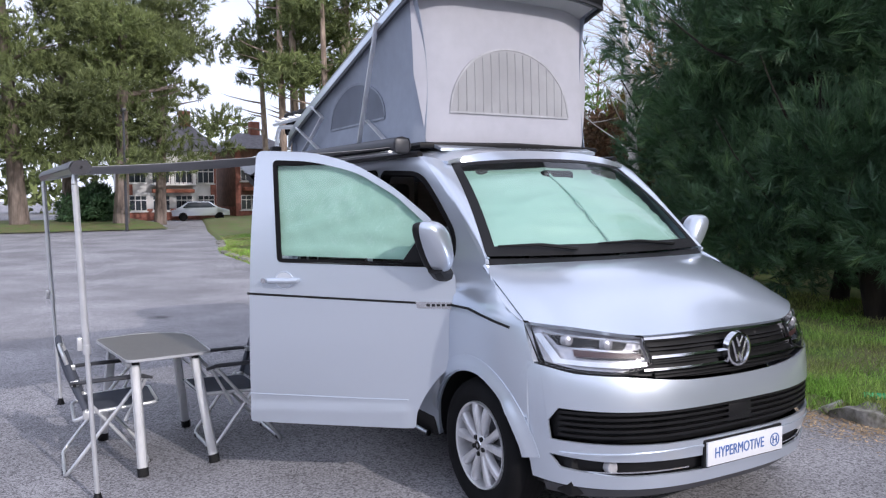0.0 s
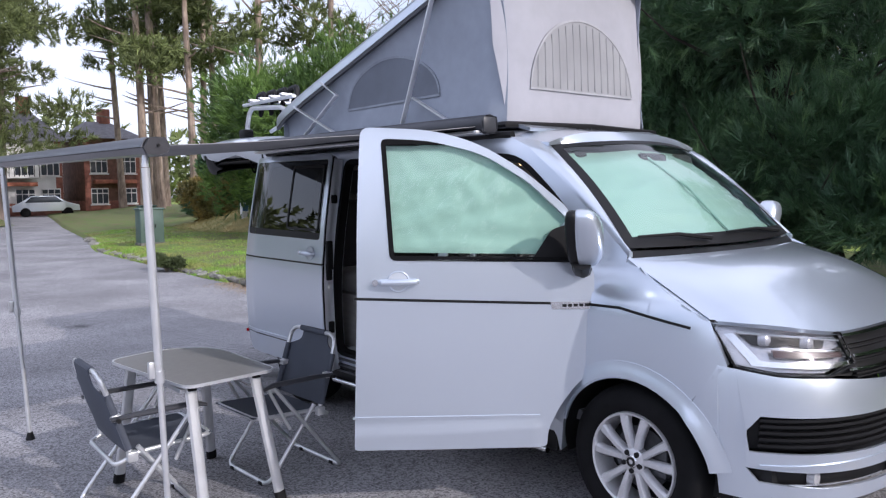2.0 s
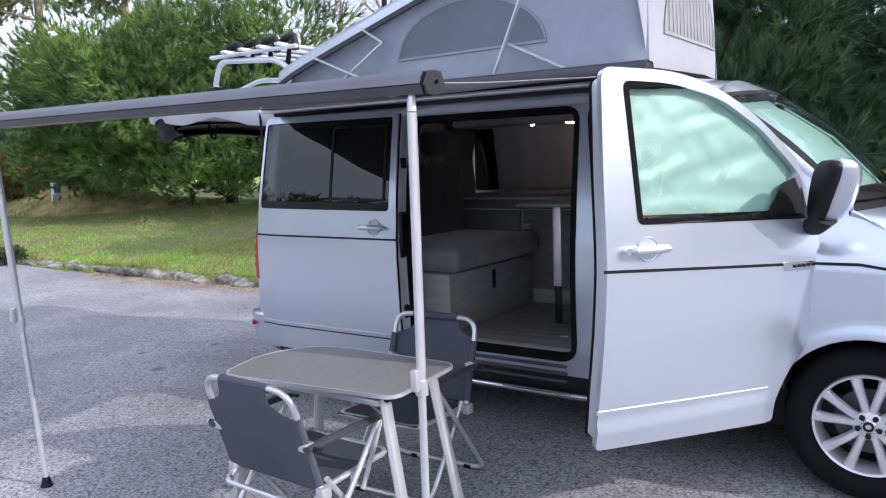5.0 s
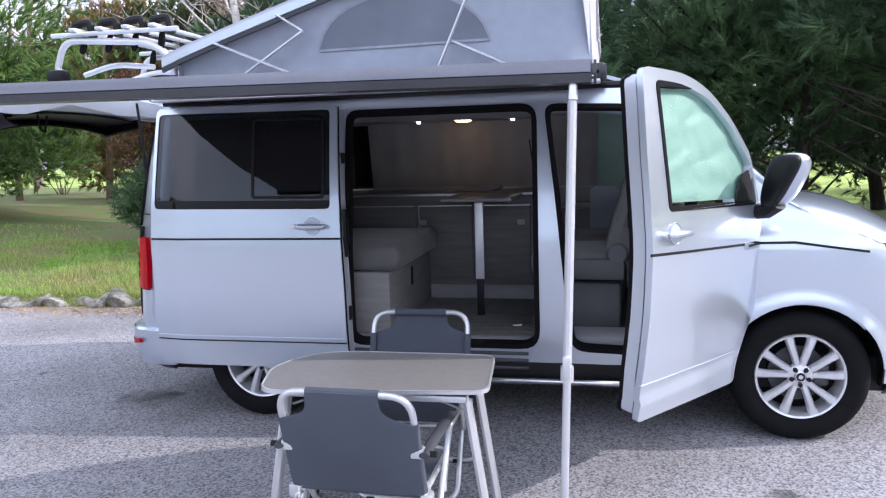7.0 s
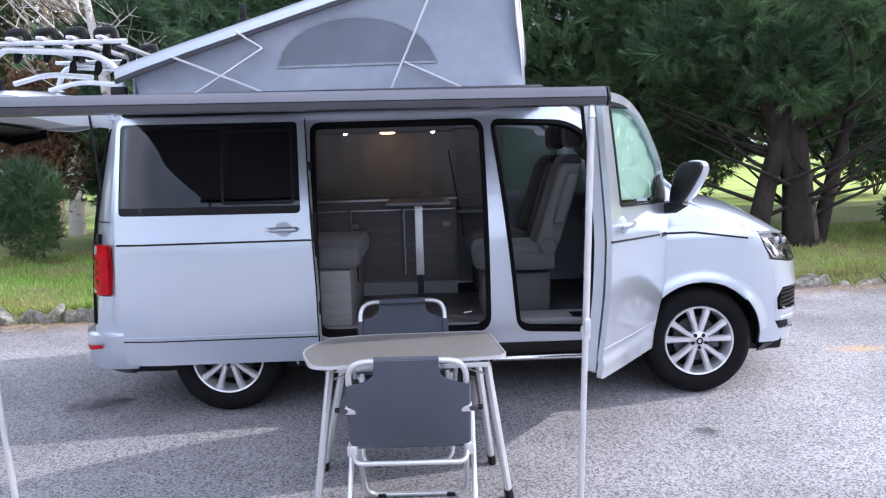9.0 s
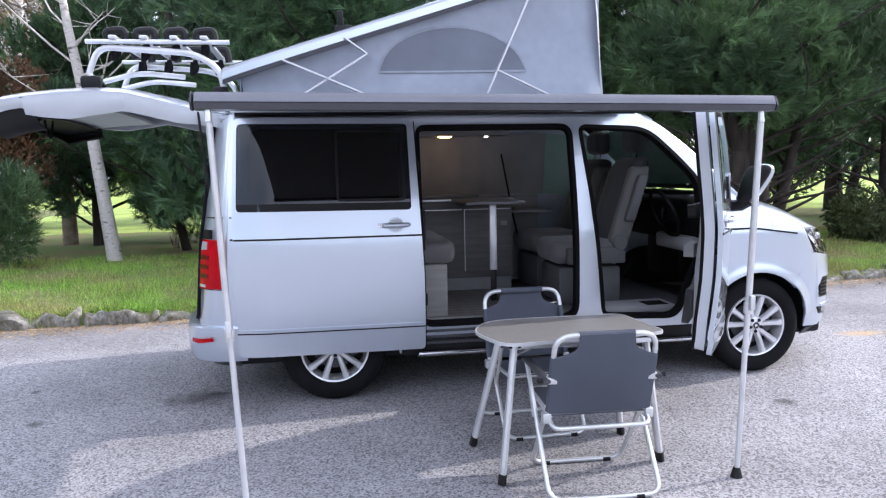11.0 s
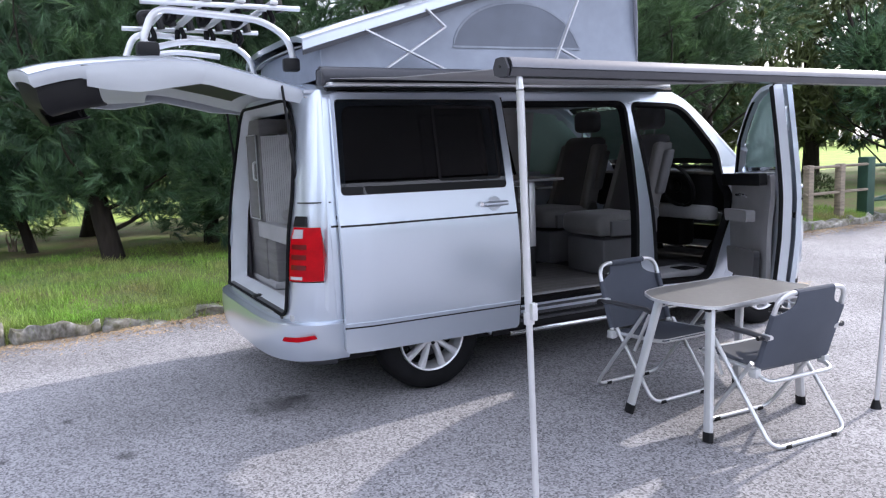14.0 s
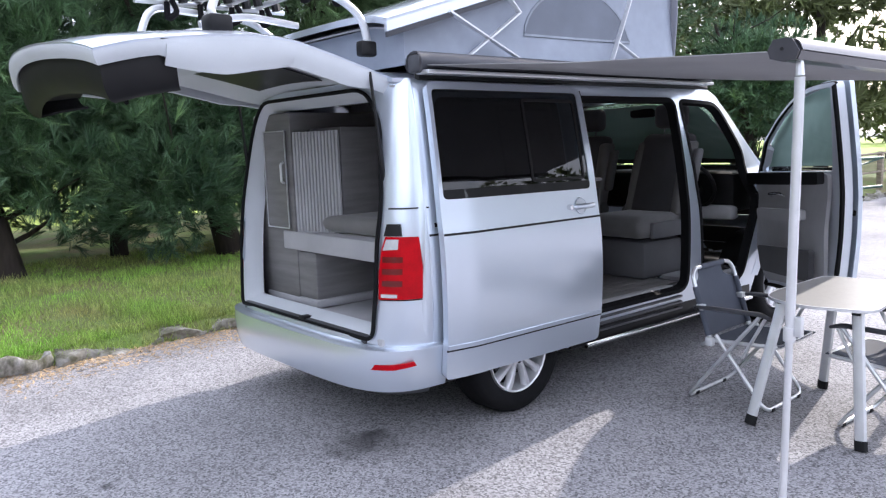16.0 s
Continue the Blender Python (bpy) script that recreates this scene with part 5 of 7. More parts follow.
# ---- folding chairs: the sitter looks along -y ----
def build_chair(m, label):
    c = thing("camping_chair", label, "chair", group="camping chairs at the table")
    W2 = 0.235

    def back_pt(t, out=0.0):
        return Vector((0, -0.10 + 0.135 * t + out, 0.36 + 0.42 * t))
    bow = [(-W2, *back_pt(0)[1:]), (-W2, *back_pt(0.97)[1:]), (W2, *back_pt(0.97)[1:]), (W2, *back_pt(0)[1:])]
    part("back_frame", tube(bend(bow, 0.085, 8), 0.0125, 10), CHAIR_TUBE, c, "bent silver back tube")
    cut = rounded([(-W2 - 0.008, 0.06), (W2 + 0.008, 0.06), (W2 + 0.008, 0.72), (0.135, 0.80), (0.125, 0.985), (-0.125, 0.985), (-0.135, 0.80), (-W2 - 0.008, 0.72)], [0.02, 0.02, 0.02, 0.07, 0.02, 0.02, 0.07, 0.02], 5)
    part("back_cloth", panel(cut, lambda x, t: Vector((x, *back_pt(t, 0.012 + 0.03 * (1 - (x / W2) ** 2) * math.sin(math.pi * t) * 0.8)[1:])), (), 0.06, 0.006), CHAIR_CLOTH, c, "charcoal mesh back")
    part("cloth_sleeve", tube([(-0.128, *back_pt(0.97)[1:]), (0.128, *back_pt(0.97)[1:])], 0.0175, 10), CHAIR_CLOTH, c)
    for s in (-1, 1):
        part("cloth_sleeve", tube([(s * W2, *back_pt(0.08)[1:]), (s * W2, *back_pt(0.42)[1:])], 0.0165, 10), CHAIR_CLOTH, c)
        part("cloth_sleeve", tube([(s * W2, *back_pt(0.50)[1:]), (s * W2, *back_pt(0.73)[1:])], 0.0165, 10), CHAIR_CLOTH, c)
        part("arm_bracket", boxes((tuple(Vector((s * W2, *back_pt(0.46)[1:])) - Vector((0.022, 0.022, 0.016))), tuple(Vector((s * W2, *back_pt(0.46)[1:])) + Vector((0.022, 0.022, 0.016)))), bevel=0.005), CHAIR_TUBE, c)
        xo = s * 0.262
        arm = [(xo, -0.01, 0.553), (xo, -0.12, 0.560), (xo, -0.40, 0.562), (xo, -0.46, 0.545)]
        part("armrest", tube(arm, [0.018, 0.022, 0.022, 0.014], 10, squash=0.6), GREY_PLASTIC, c, "dark plastic armrest")
        part("arm_pin", tube([(s * W2, *back_pt(0.45)[1:]), (s * 0.30, -0.035, 0.552)], 0.011, 8), BLACK, c)
    xs = 0.262
    for yt, yb, nm in ((-0.40, 0.03, "rear_leg_frame"), (-0.13, -0.43, "front_leg_frame")):
        zt = 0.55 if nm == "rear_leg_frame" else 0.40
        w = xs if nm == "rear_leg_frame" else xs - 0.03
        part(nm, tube(bend([(-w, yt, zt), (-w, yb, 0.013), (w, yb, 0.013), (w, yt, zt)], 0.07, 6), 0.0115, 10), CHAIR_TUBE, c, "bent silver leg tube")
    part("front_arm_post", tube([(-xs + 0.01, -0.43, 0.55), (-xs + 0.01, -0.30, 0.30)], 0.010, 8), CHAIR_TUBE, c)
    part("front_arm_post", tube([(xs - 0.01, -0.43, 0.55), (xs - 0.01, -0.30, 0.30)], 0.010, 8), CHAIR_TUBE, c)
    part("seat_frame", tube(bend([(-0.225, -0.10, 0.365), (-0.225, -0.49, 0.385), (0.225, -0.49, 0.385), (0.225, -0.10, 0.365)], 0.05, 5), 0.0115, 10), CHAIR_TUBE, c)
    part("seat_cloth", sheet(lambda u, v: Vector((-0.22 + 0.44 * u, -0.50 + 0.41 * v, 0.393 - 0.02 * v - 0.025 * math.sin(math.pi * u) * math.sin(math.pi * v))), 10, 10, 0.006), CHAIR_CLOTH, c, "charcoal mesh seat")
    part("rear_bar", tube(bend([(-W2, -0.10, 0.355), (-W2 + 0.01, -0.03, 0.325), (W2 - 0.01, -0.03, 0.325), (W2, -0.10, 0.355)], 0.04, 5), 0.011, 10), CHAIR_TUBE, c)
    for s in (-1, 1):
        part("hinge_knuckle", boxes(((s * 0.245 - 0.02, -0.125, 0.335), (s * 0.245 + 0.02, -0.075, 0.385)), bevel=0.008), CHAIR_TUBE, c)
        for y in (0.03, -0.43):
            part("foot_pad", boxes(((s * 0.16 - 0.02, y - 0.014, 0.0), (s * 0.16 + 0.02, y + 0.014, 0.02)), bevel=0.004), BLACK, c)
    c.matrix_basis = m
    return c


build_chair(pose(-0.377, -1.475, 0, 0, 0, 2), "folding camping chair with charcoal mesh beside the van")
build_chair(pose(-0.335, -2.705, 0, 0, 0, 178), "folding camping chair with charcoal mesh at the table")

# ---- cycle carrier on the tailgate ----
rack = thing("cycle_carrier", "silver four-rail cycle carrier on the raised tailgate", "cycle carrier", (0, 0, 0))
for y in (-0.52, -0.05, 0.42):
    pts = [(-2.16, y, 2.02), (-2.19, y, 2.20), (-2.35, y, 2.30), (-2.95, y, 2.34), (-3.02, y, 2.16), (-2.98, y, 2.125)]
    if y != -0.05:
        part("side_frame", tube(bend(pts, 0.10, 6), 0.021, 10), ALU, rack, "bent silver side tube")
for y in (-0.30, 0.20):
    part("arm", tube(bend([(-2.98, y, 2.14), (-2.75, y, 2.20), (-2.45, y, 2.17)], 0.1), 0.018, 8), ALU, rack)
for k in range(4):
    x = -2.28 - 0.19 * k
    rail = part("wheel_rail", boxes(((x - 0.024, -0.58, 2.385), (x + 0.024, 0.58, 2.408)), bevel=0.008), ALU, rack, "silver wheel rail")
    for y in (-0.45, 0.35):
        part("wheel_cup", tube(bend([(x - 0.05, y, 2.38), (x - 0.065, y, 2.45), (x + 0.05, y, 2.46), (x + 0.065, y, 2.36)], 0.03), 0.027, 8), BLACK, rail, "black wheel cup")
        part("strap", tube(bend([(x, y, 2.37), (x + 0.02, y - 0.03, 2.30), (x - 0.03, y, 2.26), (x - 0.02, y + 0.02, 2.36)], 0.03), 0.017, 6), RUBBER, rail)
for y in (-0.54, 0.44):
    part("long_bar", tube([(-2.12, y, 2.37), (-3.02, y, 2.37)], 0.022, 10, squash=0.7), ALU, rack, "long silver bar")
    part("foot_clamp", boxes(((-3.06, y - 0.05, 2.07), (-2.94, y + 0.05, 2.15)), bevel=0.02), BLACK, rack, "black foot clamp")
    part("foot_clamp", boxes(((-2.24, y - 0.03, 2.00), (-2.14, y + 0.03, 2.08)), bevel=0.015), BLACK, rack)
part("carrier_clip", boxes(((-1.42, -0.50, 2.42), (-1.30, -0.44, 2.50)), bevel=0.01), BLACK, poptop, "black bracket on the lid")
part("carrier_clip", boxes(((-1.40, -0.48, 2.50), (-1.36, -0.46, 2.60)), bevel=0.008), BLACK, poptop)

# ---- ground ----
ASPHALT = material("asphalt", (0.243, 0.238, 0.248), 0.85, 0.0, 0.25, 0.6, 0.005, 130.0)
# oil stains and tar spots
an, al = ASPHALT.node_tree.nodes, ASPHALT.node_tree.links
base_link = an["Principled BSDF"].inputs["Base Color"].links[0].from_socket
geo = an.new("ShaderNodeNewGeometry")
grit = an.new("ShaderNodeTexVoronoi")
grit.inputs["Scale"].default_value = 105.0
al.new(geo.outputs["Position"], grit.inputs[0])
grit_ramp = an.new("ShaderNodeMapRange")
grit_ramp.inputs[1].default_value, grit_ramp.inputs[2].default_value, grit_ramp.inputs[3].default_value, grit_ramp.inputs[4].default_value = 0.12, 0.72, 0.42, 1.68
grit_bw = an.new("ShaderNodeRGBToBW")
al.new(grit.outputs["Color"], grit_bw.inputs[0])
al.new(grit_bw.outputs[0], grit_ramp.inputs[0])
grit_mix = an.new("ShaderNodeMix")
grit_mix.data_type, grit_mix.blend_type = "RGBA", "MULTIPLY"
grit_mix.inputs[0].default_value = 1.0
al.new(base_link, grit_mix.inputs[6])
al.new(grit_ramp.outputs[0], grit_mix.inputs[7])
last = grit_mix.outputs[2]
for sx, sy, sr in ((-2.43, -0.66, 0.32), (-2.30, -0.60, 0.12), (-3.33, -1.01, 0.09), (-3.58, -0.25, 0.06), (1.85, 0.92, 0.07), (-6.2, -1.2, 0.22), (-3.9, -0.75, 0.05), (1.3, -1.6, 0.10)):
    dist = an.new("ShaderNodeVectorMath")
    dist.operation = "DISTANCE"
    dist.inputs[1].default_value = (sx, sy, 0)
    al.new(geo.outputs["Position"], dist.inputs[0])
    wob = an.new("ShaderNodeTexNoise")
    wob.inputs["Scale"].default_value = 9.0
    al.new(geo.outputs["Position"], wob.inputs[0])
    add = an.new("ShaderNodeMath")
    add.operation = "MULTIPLY_ADD"
    add.inputs[1].default_value = sr * 1.2
    al.new(wob.outputs[0], add.inputs[0])
    al.new(dist.outputs["Value"], add.inputs[2])
    fade = an.new("ShaderNodeMapRange")
    fade.interpolation_type = "SMOOTHSTEP"
    fade.inputs[1].default_value, fade.inputs[2].default_value, fade.inputs[3].default_value, fade.inputs[4].default_value = sr * 0.6, sr * 1.6, 0.35, 1.0
    al.new(add.outputs[0], fade.inputs[0])
    st = an.new("ShaderNodeMix")
    st.data_type, st.blend_type = "RGBA", "MULTIPLY"
    st.inputs[0].default_value = 1.0
    al.new(last, st.inputs[6])
    al.new(fade.outputs[0], st.inputs[7])
    last = st.outputs[2]
# a faded patch of orange marking paint
dist = an.new("ShaderNodeVectorMath")
dist.operation = "DISTANCE"
squeeze = an.new("ShaderNodeMapping")
squeeze.inputs["Scale"].default_value = (0.55, 1.3, 1)
al.new(geo.outputs["Position"], squeeze.inputs[0])
dist.inputs[1].default_value = (3.1 * 0.55, 0.02 * 1.3, 0)
al.new(squeeze.outputs[0], dist.inputs[0])
wob = an.new("ShaderNodeTexNoise")
wob.inputs["Scale"].default_value, wob.inputs["Detail"].default_value = 26.0, 5.0
al.new(geo.outputs["Position"], wob.inputs[0])
add = an.new("ShaderNodeMath")
add.operation = "MULTIPLY_ADD"
add.inputs[1].default_value = 0.5
al.new(wob.outputs[0], add.inputs[0])
al.new(dist.outputs["Value"], add.inputs[2])
fade = an.new("ShaderNodeMapRange")
fade.inputs[1].default_value, fade.inputs[2].default_value, fade.inputs[3].default_value, fade.inputs[4].default_value = 0.28, 0.40, 0.6, 0.0
al.new(add.outputs[0], fade.inputs[0])
marking = an.new("ShaderNodeMix")
marking.data_type = "RGBA"
marking.inputs[7].default_value = (0.62, 0.40, 0.14, 1)
al.new(fade.outputs[0], marking.inputs[0])
al.new(last, marking.inputs[6])
al.new(marking.outputs[2], an["Principled BSDF"].inputs["Base Color"])
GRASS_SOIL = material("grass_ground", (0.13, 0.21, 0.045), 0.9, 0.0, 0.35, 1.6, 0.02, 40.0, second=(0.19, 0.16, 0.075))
# lawn green is raised so that sunshine is already in the colour
FIELD = material("lawn_sunlit_tint", (0.33, 0.44, 0.09), 0.9, 0.0, 0.3, 0.8, 0.01, 20.0)
KERB = material("kerb_stone", (0.40, 0.385, 0.36), 0.9, 0.0, 0.4, 9.0, 0.02, 34.0, second=(0.12, 0.115, 0.075), per_object=0.3)
BARK = material("pine_bark", (0.045, 0.034, 0.027), 0.95, 0.0, 0.4, 6.0, 0.03, 18.0, second=(0.020, 0.016, 0.013), stretch=(1, 1, 0.25))
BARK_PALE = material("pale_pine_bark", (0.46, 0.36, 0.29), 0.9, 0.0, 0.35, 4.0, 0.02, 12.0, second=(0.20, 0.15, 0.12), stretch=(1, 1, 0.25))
BIRCH = material("birch_bark", (0.62, 0.58, 0.54), 0.8, 0.0, 0.3, 7.0, 0.008, 30.0, second=(0.12, 0.10, 0.09), stretch=(1, 1, 2.5), patch=(0.30, 0.42))
TWIG = material("bare_twig", (0.26, 0.21, 0.16), 0.9, 0.0, 0.3, 8.0)
PINE = material("pine_needles", (0.20, 0.33, 0.065), 0.6, 0.0, 0.3, 0.8, island=0.4, second=(0.055, 0.115, 0.032))
PINE_DARK = material("dark_pine_needles", (0.098, 0.190, 0.082), 0.5, 0.0, 0.3, 0.9, island=0.4, second=(0.035, 0.085, 0.042))
PINE_MID = material("mid_pine_needles", (0.115, 0.205, 0.075), 0.6, 0.0, 0.3, 0.9, island=0.35, second=(0.045, 0.092, 0.04))
PINE_SHOOT = material("young_pine_needles", (0.19, 0.32, 0.13), 0.5, 0.0, 0.2, 0.9, island=0.3, second=(0.08, 0.155, 0.065))
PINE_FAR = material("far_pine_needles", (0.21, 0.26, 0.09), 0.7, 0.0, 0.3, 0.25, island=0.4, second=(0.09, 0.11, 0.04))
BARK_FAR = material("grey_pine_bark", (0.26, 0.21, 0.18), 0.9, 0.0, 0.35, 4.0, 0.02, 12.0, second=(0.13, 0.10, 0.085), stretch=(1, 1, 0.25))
BRONZE = material("bronze_leaves", (0.20, 0.10, 0.05), 0.8, 0.0, 0.3, 1.5, island=0.4, second=(0.10, 0.06, 0.03))
SHRUB = material("shrub_leaves", (0.11, 0.15, 0.05), 0.7, 0.0, 0.3, 1.5, island=0.4, second=(0.06, 0.08, 0.03))
BLADE = material("grass_blades", (0.26, 0.47, 0.07), 0.75, 0.0, 0.3, 1.3, island=0.45, second=(0.36, 0.35, 0.13))

EDGE_X = (-60, -45, -34, -24, -18, -10, -7, -4.7, -2, 1.5, 4, 9, 15, 60)
EDGE_Y = (11, 8, 5.7, 3.9, 2.6, 2.1, 2.05, 2.12, 2.36, 2.25, 2.75, 3.0, 3.15, 6)


def edge_y(x):
    return interp(x, EDGE_X, EDGE_Y)


def verge_z(x, d):
    """The height of the verge d metres behind the kerb."""
    return 0.12 * smooth01((d + 0.06) / 0.20) - 0.02 + 0.12 * smooth01(d / 1.6) + 0.03 * noise.noise(Vector((x * 0.7, d * 0.9, 0))) + 0.35 * smooth01((-x - 9) / 6) * smooth01((d - 3) / 4) - 0.25 * smooth01((d - 6) / 10)


bm = bmesh.new()
bmesh.ops.create_grid(bm, x_segments=40, y_segments=40, size=600)
ground = part("ground", bm, ASPHALT)
tagged(ground, "worn grey asphalt car park and road", "ground", kind="structure")


def verge_fn(u, v):
    x = -70 + 140 * (0.5 + 0.5 * math.copysign(abs(2 * u - 1) ** 1.6, 2 * u - 1))
    d = -0.05 + 24 * v ** 2.2
    return Vector((x, edge_y(x) + d, verge_z(x, d)))


tagged(part("grass_verge", sheet(verge_fn, 160, 40), GRASS_SOIL), "grass verge behind the stone kerb", "verge", kind="structure")
tagged(part("lawn", sheet(lambda u, v: Vector((-160 + 320 * u, 14 + 150 * v ** 1.5, 0.06 + 0.02 * math.sin(u * 20))), 40, 20), FIELD), "lawn behind the trees, its green brightened to look sunlit", "lawn", kind="structure")
tagged(part("far_verge", sheet(lambda u, v: Vector((-37.5 - 14 * v - 0.10 * (-40 + 44 * u) * (1 - v) + 0.4 * math.sin(u * 9), -40 + 44.5 * u, 0.05 + 0.25 * smooth01(v * 4))), 40, 10), GRASS_SOIL), "grass verge across the road", "verge", kind="structure")

# ---- vegetation ----
rng = np.random.default_rng(5)


def unit(v):
    return v / np.maximum(1e-6, np.linalg.norm(v, axis=1, keepdims=True))


def tufts(centres, dirs, count, length, width, spread=0.9):
    """Needles in a brush at every centre: verts and faces of single triangles."""
    n = len(centres)
    c = np.repeat(centres, count, 0)
    d = np.repeat(dirs, count, 0)
    r = unit(rng.normal(size=(n * count, 3)))
    way = unit(d * (1.0 - 0.35 * rng.random((n * count, 1))) + r * spread * rng.random((n * count, 1)))
    base = c - d * (rng.random((n * count, 1)) * length * 0.6)
    side = unit(np.cross(way, rng.normal(size=(n * count, 3))))
    L = length * (0.65 + 0.5 * rng.random((n * count, 1)))
    w = width * (0.7 + 0.6 * rng.random((n * count, 1)))
    v = np.stack([base - side * w * 0.5, base + side * w * 0.5, base + way * L], 1).reshape(-1, 3)
    return v


def leaf_mesh(name, verts, mat, parent=None, label=""):
    me = bpy.data.meshes.new(name)
    n = len(verts)
    me.vertices.add(n)
    me.vertices.foreach_set("co", np.ascontiguousarray(verts, np.float32).ravel())
    me.loops.add(n)
    me.loops.foreach_set("vertex_index", np.arange(n, dtype=np.int32))
    me.polygons.add(n // 3)
    me.polygons.foreach_set("loop_start", np.arange(0, n, 3, dtype=np.int32))
    me.update(calc_edges=True)
    me.materials.append(mat)
    ob = new(name, me)
    ob.parent = parent
    if label:
        ob["label"] = label
    return ob


def crown_points(lobes, n, inner=0.25, rough=0.16):
    lobes = np.array(lobes, float)
    area = (lobes[:, 3] * lobes[:, 4] + lobes[:, 4] * lobes[:, 5] + lobes[:, 3] * lobes[:, 5])
    k = rng.choice(len(lobes), n, p=area / area.sum())
    d = unit(rng.normal(size=(n, 3)))
    r = 1.0 - rough + rough * 1.5 * rng.random(n)
    deep = rng.random(n) < inner
    r[deep] *= 0.45 + 0.5 * rng.random(deep.sum())
    p = lobes[k, :3] + d * lobes[k, 3:6] * r[:, None]
    out = unit(d / lobes[k, 3:6])
    return p, unit(out + np.array([0, 0, 0.55]) + 0.35 * rng.normal(size=(n, 3)))


def trunk_mesh(parent, path, radii, mat, name="trunk", limbs=(), label=""):
    bm = tube(path, radii, 10)
    for v in bm.verts:
        v.co += Vector((noise.noise(v.co * 3), noise.noise(v.co * 3 + Vector((5, 0, 0))), 0)) * 0.10 * (radii[0])
    ob = part(name, bm, mat, parent, label)
    for lp, lr in limbs:
        part("limb", tube(lp, lr, 7), mat, ob)
    return ob


def limb_path(a, d, length, lift=0.25, n=5):
    a, d = Vector(a), Vector(d).normalized()
    out = [a]
    for i in range(n):
        d = (d + Vector((random.uniform(-0.25, 0.25), random.uniform(-0.25, 0.25), lift * random.uniform(0, 0.6)))).normalized()
        out.append(out[-1] + d * length / n)
    return out


def pine_bush(name, label, x, y, lobes, n, mat, trunks, needles=26, length=0.15, width=0.011, floor=0.3, limb_count=14, spread=0.9, lean=1.5, reach=1.0):
    """A broad pine with branches to the ground."""
    t = thing(name, label, "tree", (x, y, 0))
    for tx, ty, h, r in trunks:
        lx, ly = random.uniform(-lean, lean), random.uniform(-0.4, 1.0)
        path = [(tx, ty, 0.0), (tx + lx * 0.15, ty + ly * 0.1, h * 0.2), (tx + lx * 0.45, ty + ly * 0.4, h * 0.5), (tx + lx, ty + ly, h)]
        limbs = []
        for k in range(limb_count):
            z = h * (0.12 + 0.8 * k / limb_count)
            a = random.uniform(0, math.tau)
            lp = limb_path((tx + lx * (z / h) ** 1.2, ty + ly * (z / h) ** 1.3, z), (math.cos(a), math.sin(a), 0.35), random.uniform(1.2, 2.6) * reach, 0.2, 5)
            q = min(1.0, 0.10 / r)
            limbs.append((lp, [r * 0.34 * q, r * 0.28 * q, r * 0.22 * q, r * 0.15 * q, r * 0.09 * q, r * 0.03 * q]))
        trunk_mesh(t, path, [r * 1.25, r, r * 0.7, r * 0.3], BARK, limbs=limbs, label="dark branching trunk")
    p, d = crown_points(lobes, n)
    keep = p[:, 2] > floor + 0.25 * np.sin(p[:, 0] * 2.1) + 0.2 * np.sin(p[:, 1] * 3.3)
    leaf_mesh("crown", tufts(p[keep], d[keep], needles, length, width, spread), mat, t, "dense green needle tufts")
    p, d = crown_points(lobes, n // 9, 0.0, 0.05)
    keep = (p[:, 2] > floor + 0.2) & (p[:, 1] < 0.9)
    leaf_mesh("young_growth", tufts(p[keep] + d[keep] * 0.05, d[keep], 30, length * 1.15, width * 0.8, 0.75), mat if mat is PINE else PINE_SHOOT, t, "paler star-shaped needle brushes")
    return t


def lobe_cloud(cx, cy, cz, rx, ry, rz, k, size):
    """Lobes scattered through an ellipsoid."""
    out = []
    for _ in range(k):
        d = Vector((random.gauss(0, 1), random.gauss(0, 1), random.gauss(0, 1))).normalized() * random.uniform(0.45, 0.9)
        s = size * random.uniform(0.7, 1.25)
        out.append((cx + d.x * rx, cy + d.y * ry, cz + d.z * rz, s, s, s * 0.85))
    return out


pine_bush("pine_tree", "broad dark green pine beside the kerb", -0.8, 5.3, lobe_cloud(-0.7, 0.7, 2.9, 2.5, 1.6, 2.7, 52, 0.8) + lobe_cloud(-0.3, -0.2, 1.6, 2.4, 0.7, 1.0, 14, 0.6) + lobe_cloud(-2.5, 0.2, 0.95, 0.5, 0.5, 0.45, 6, 0.36), 10500, PINE_DARK, [(0.6, 0.3, 4.5, 0.15), (-1.96, 0.35, 4.8, 0.12), (-0.6, 1.2, 4.6, 0.10)], needles=36, length=0.21, width=0.0095, floor=0.72, spread=0.8)
pine_bush("pine_tree", "broad green pine with low branches beside the kerb", 2.9, 6.2, lobe_cloud(0.0, 0.6, 4.1, 2.7, 1.9, 2.6, 46, 0.9) + lobe_cloud(-0.6, 1.2, 1.6, 2.6, 0.9, 0.8, 16, 0.6), 9500, PINE_MID, [(0.2, 0.2, 5.0, 0.11), (1.35, -1.55, 5.0, 0.13), (-0.9, 0.9, 5.2, 0.09)], needles=30, length=0.21, width=0.0105, floor=0.75, limb_count=18, spread=0.8)
pine_bush("pine_tree", "spreading pine with bare forked trunk", 7.0, 6.2, lobe_cloud(0.0, 0.2, 4.0, 3.4, 2.2, 2.3, 44, 0.95) + lobe_cloud(-1.9, -1.5, 3.2, 2.6, 0.9, 1.3, 30, 0.62), 12000, PINE_MID, [(-2.0, -1.5, 4.8, 0.21), (-1.85, -1.45, 5.0, 0.13), (-1.95, -1.6, 4.6, 0.12), (-1.8, -1.4, 4.4, 0.10), (0.9, -0.5, 5.0, 0.12)], needles=30, length=0.21, width=0.0105, floor=1.65, limb_count=16, spread=0.8, lean=2.6, reach=1.05)
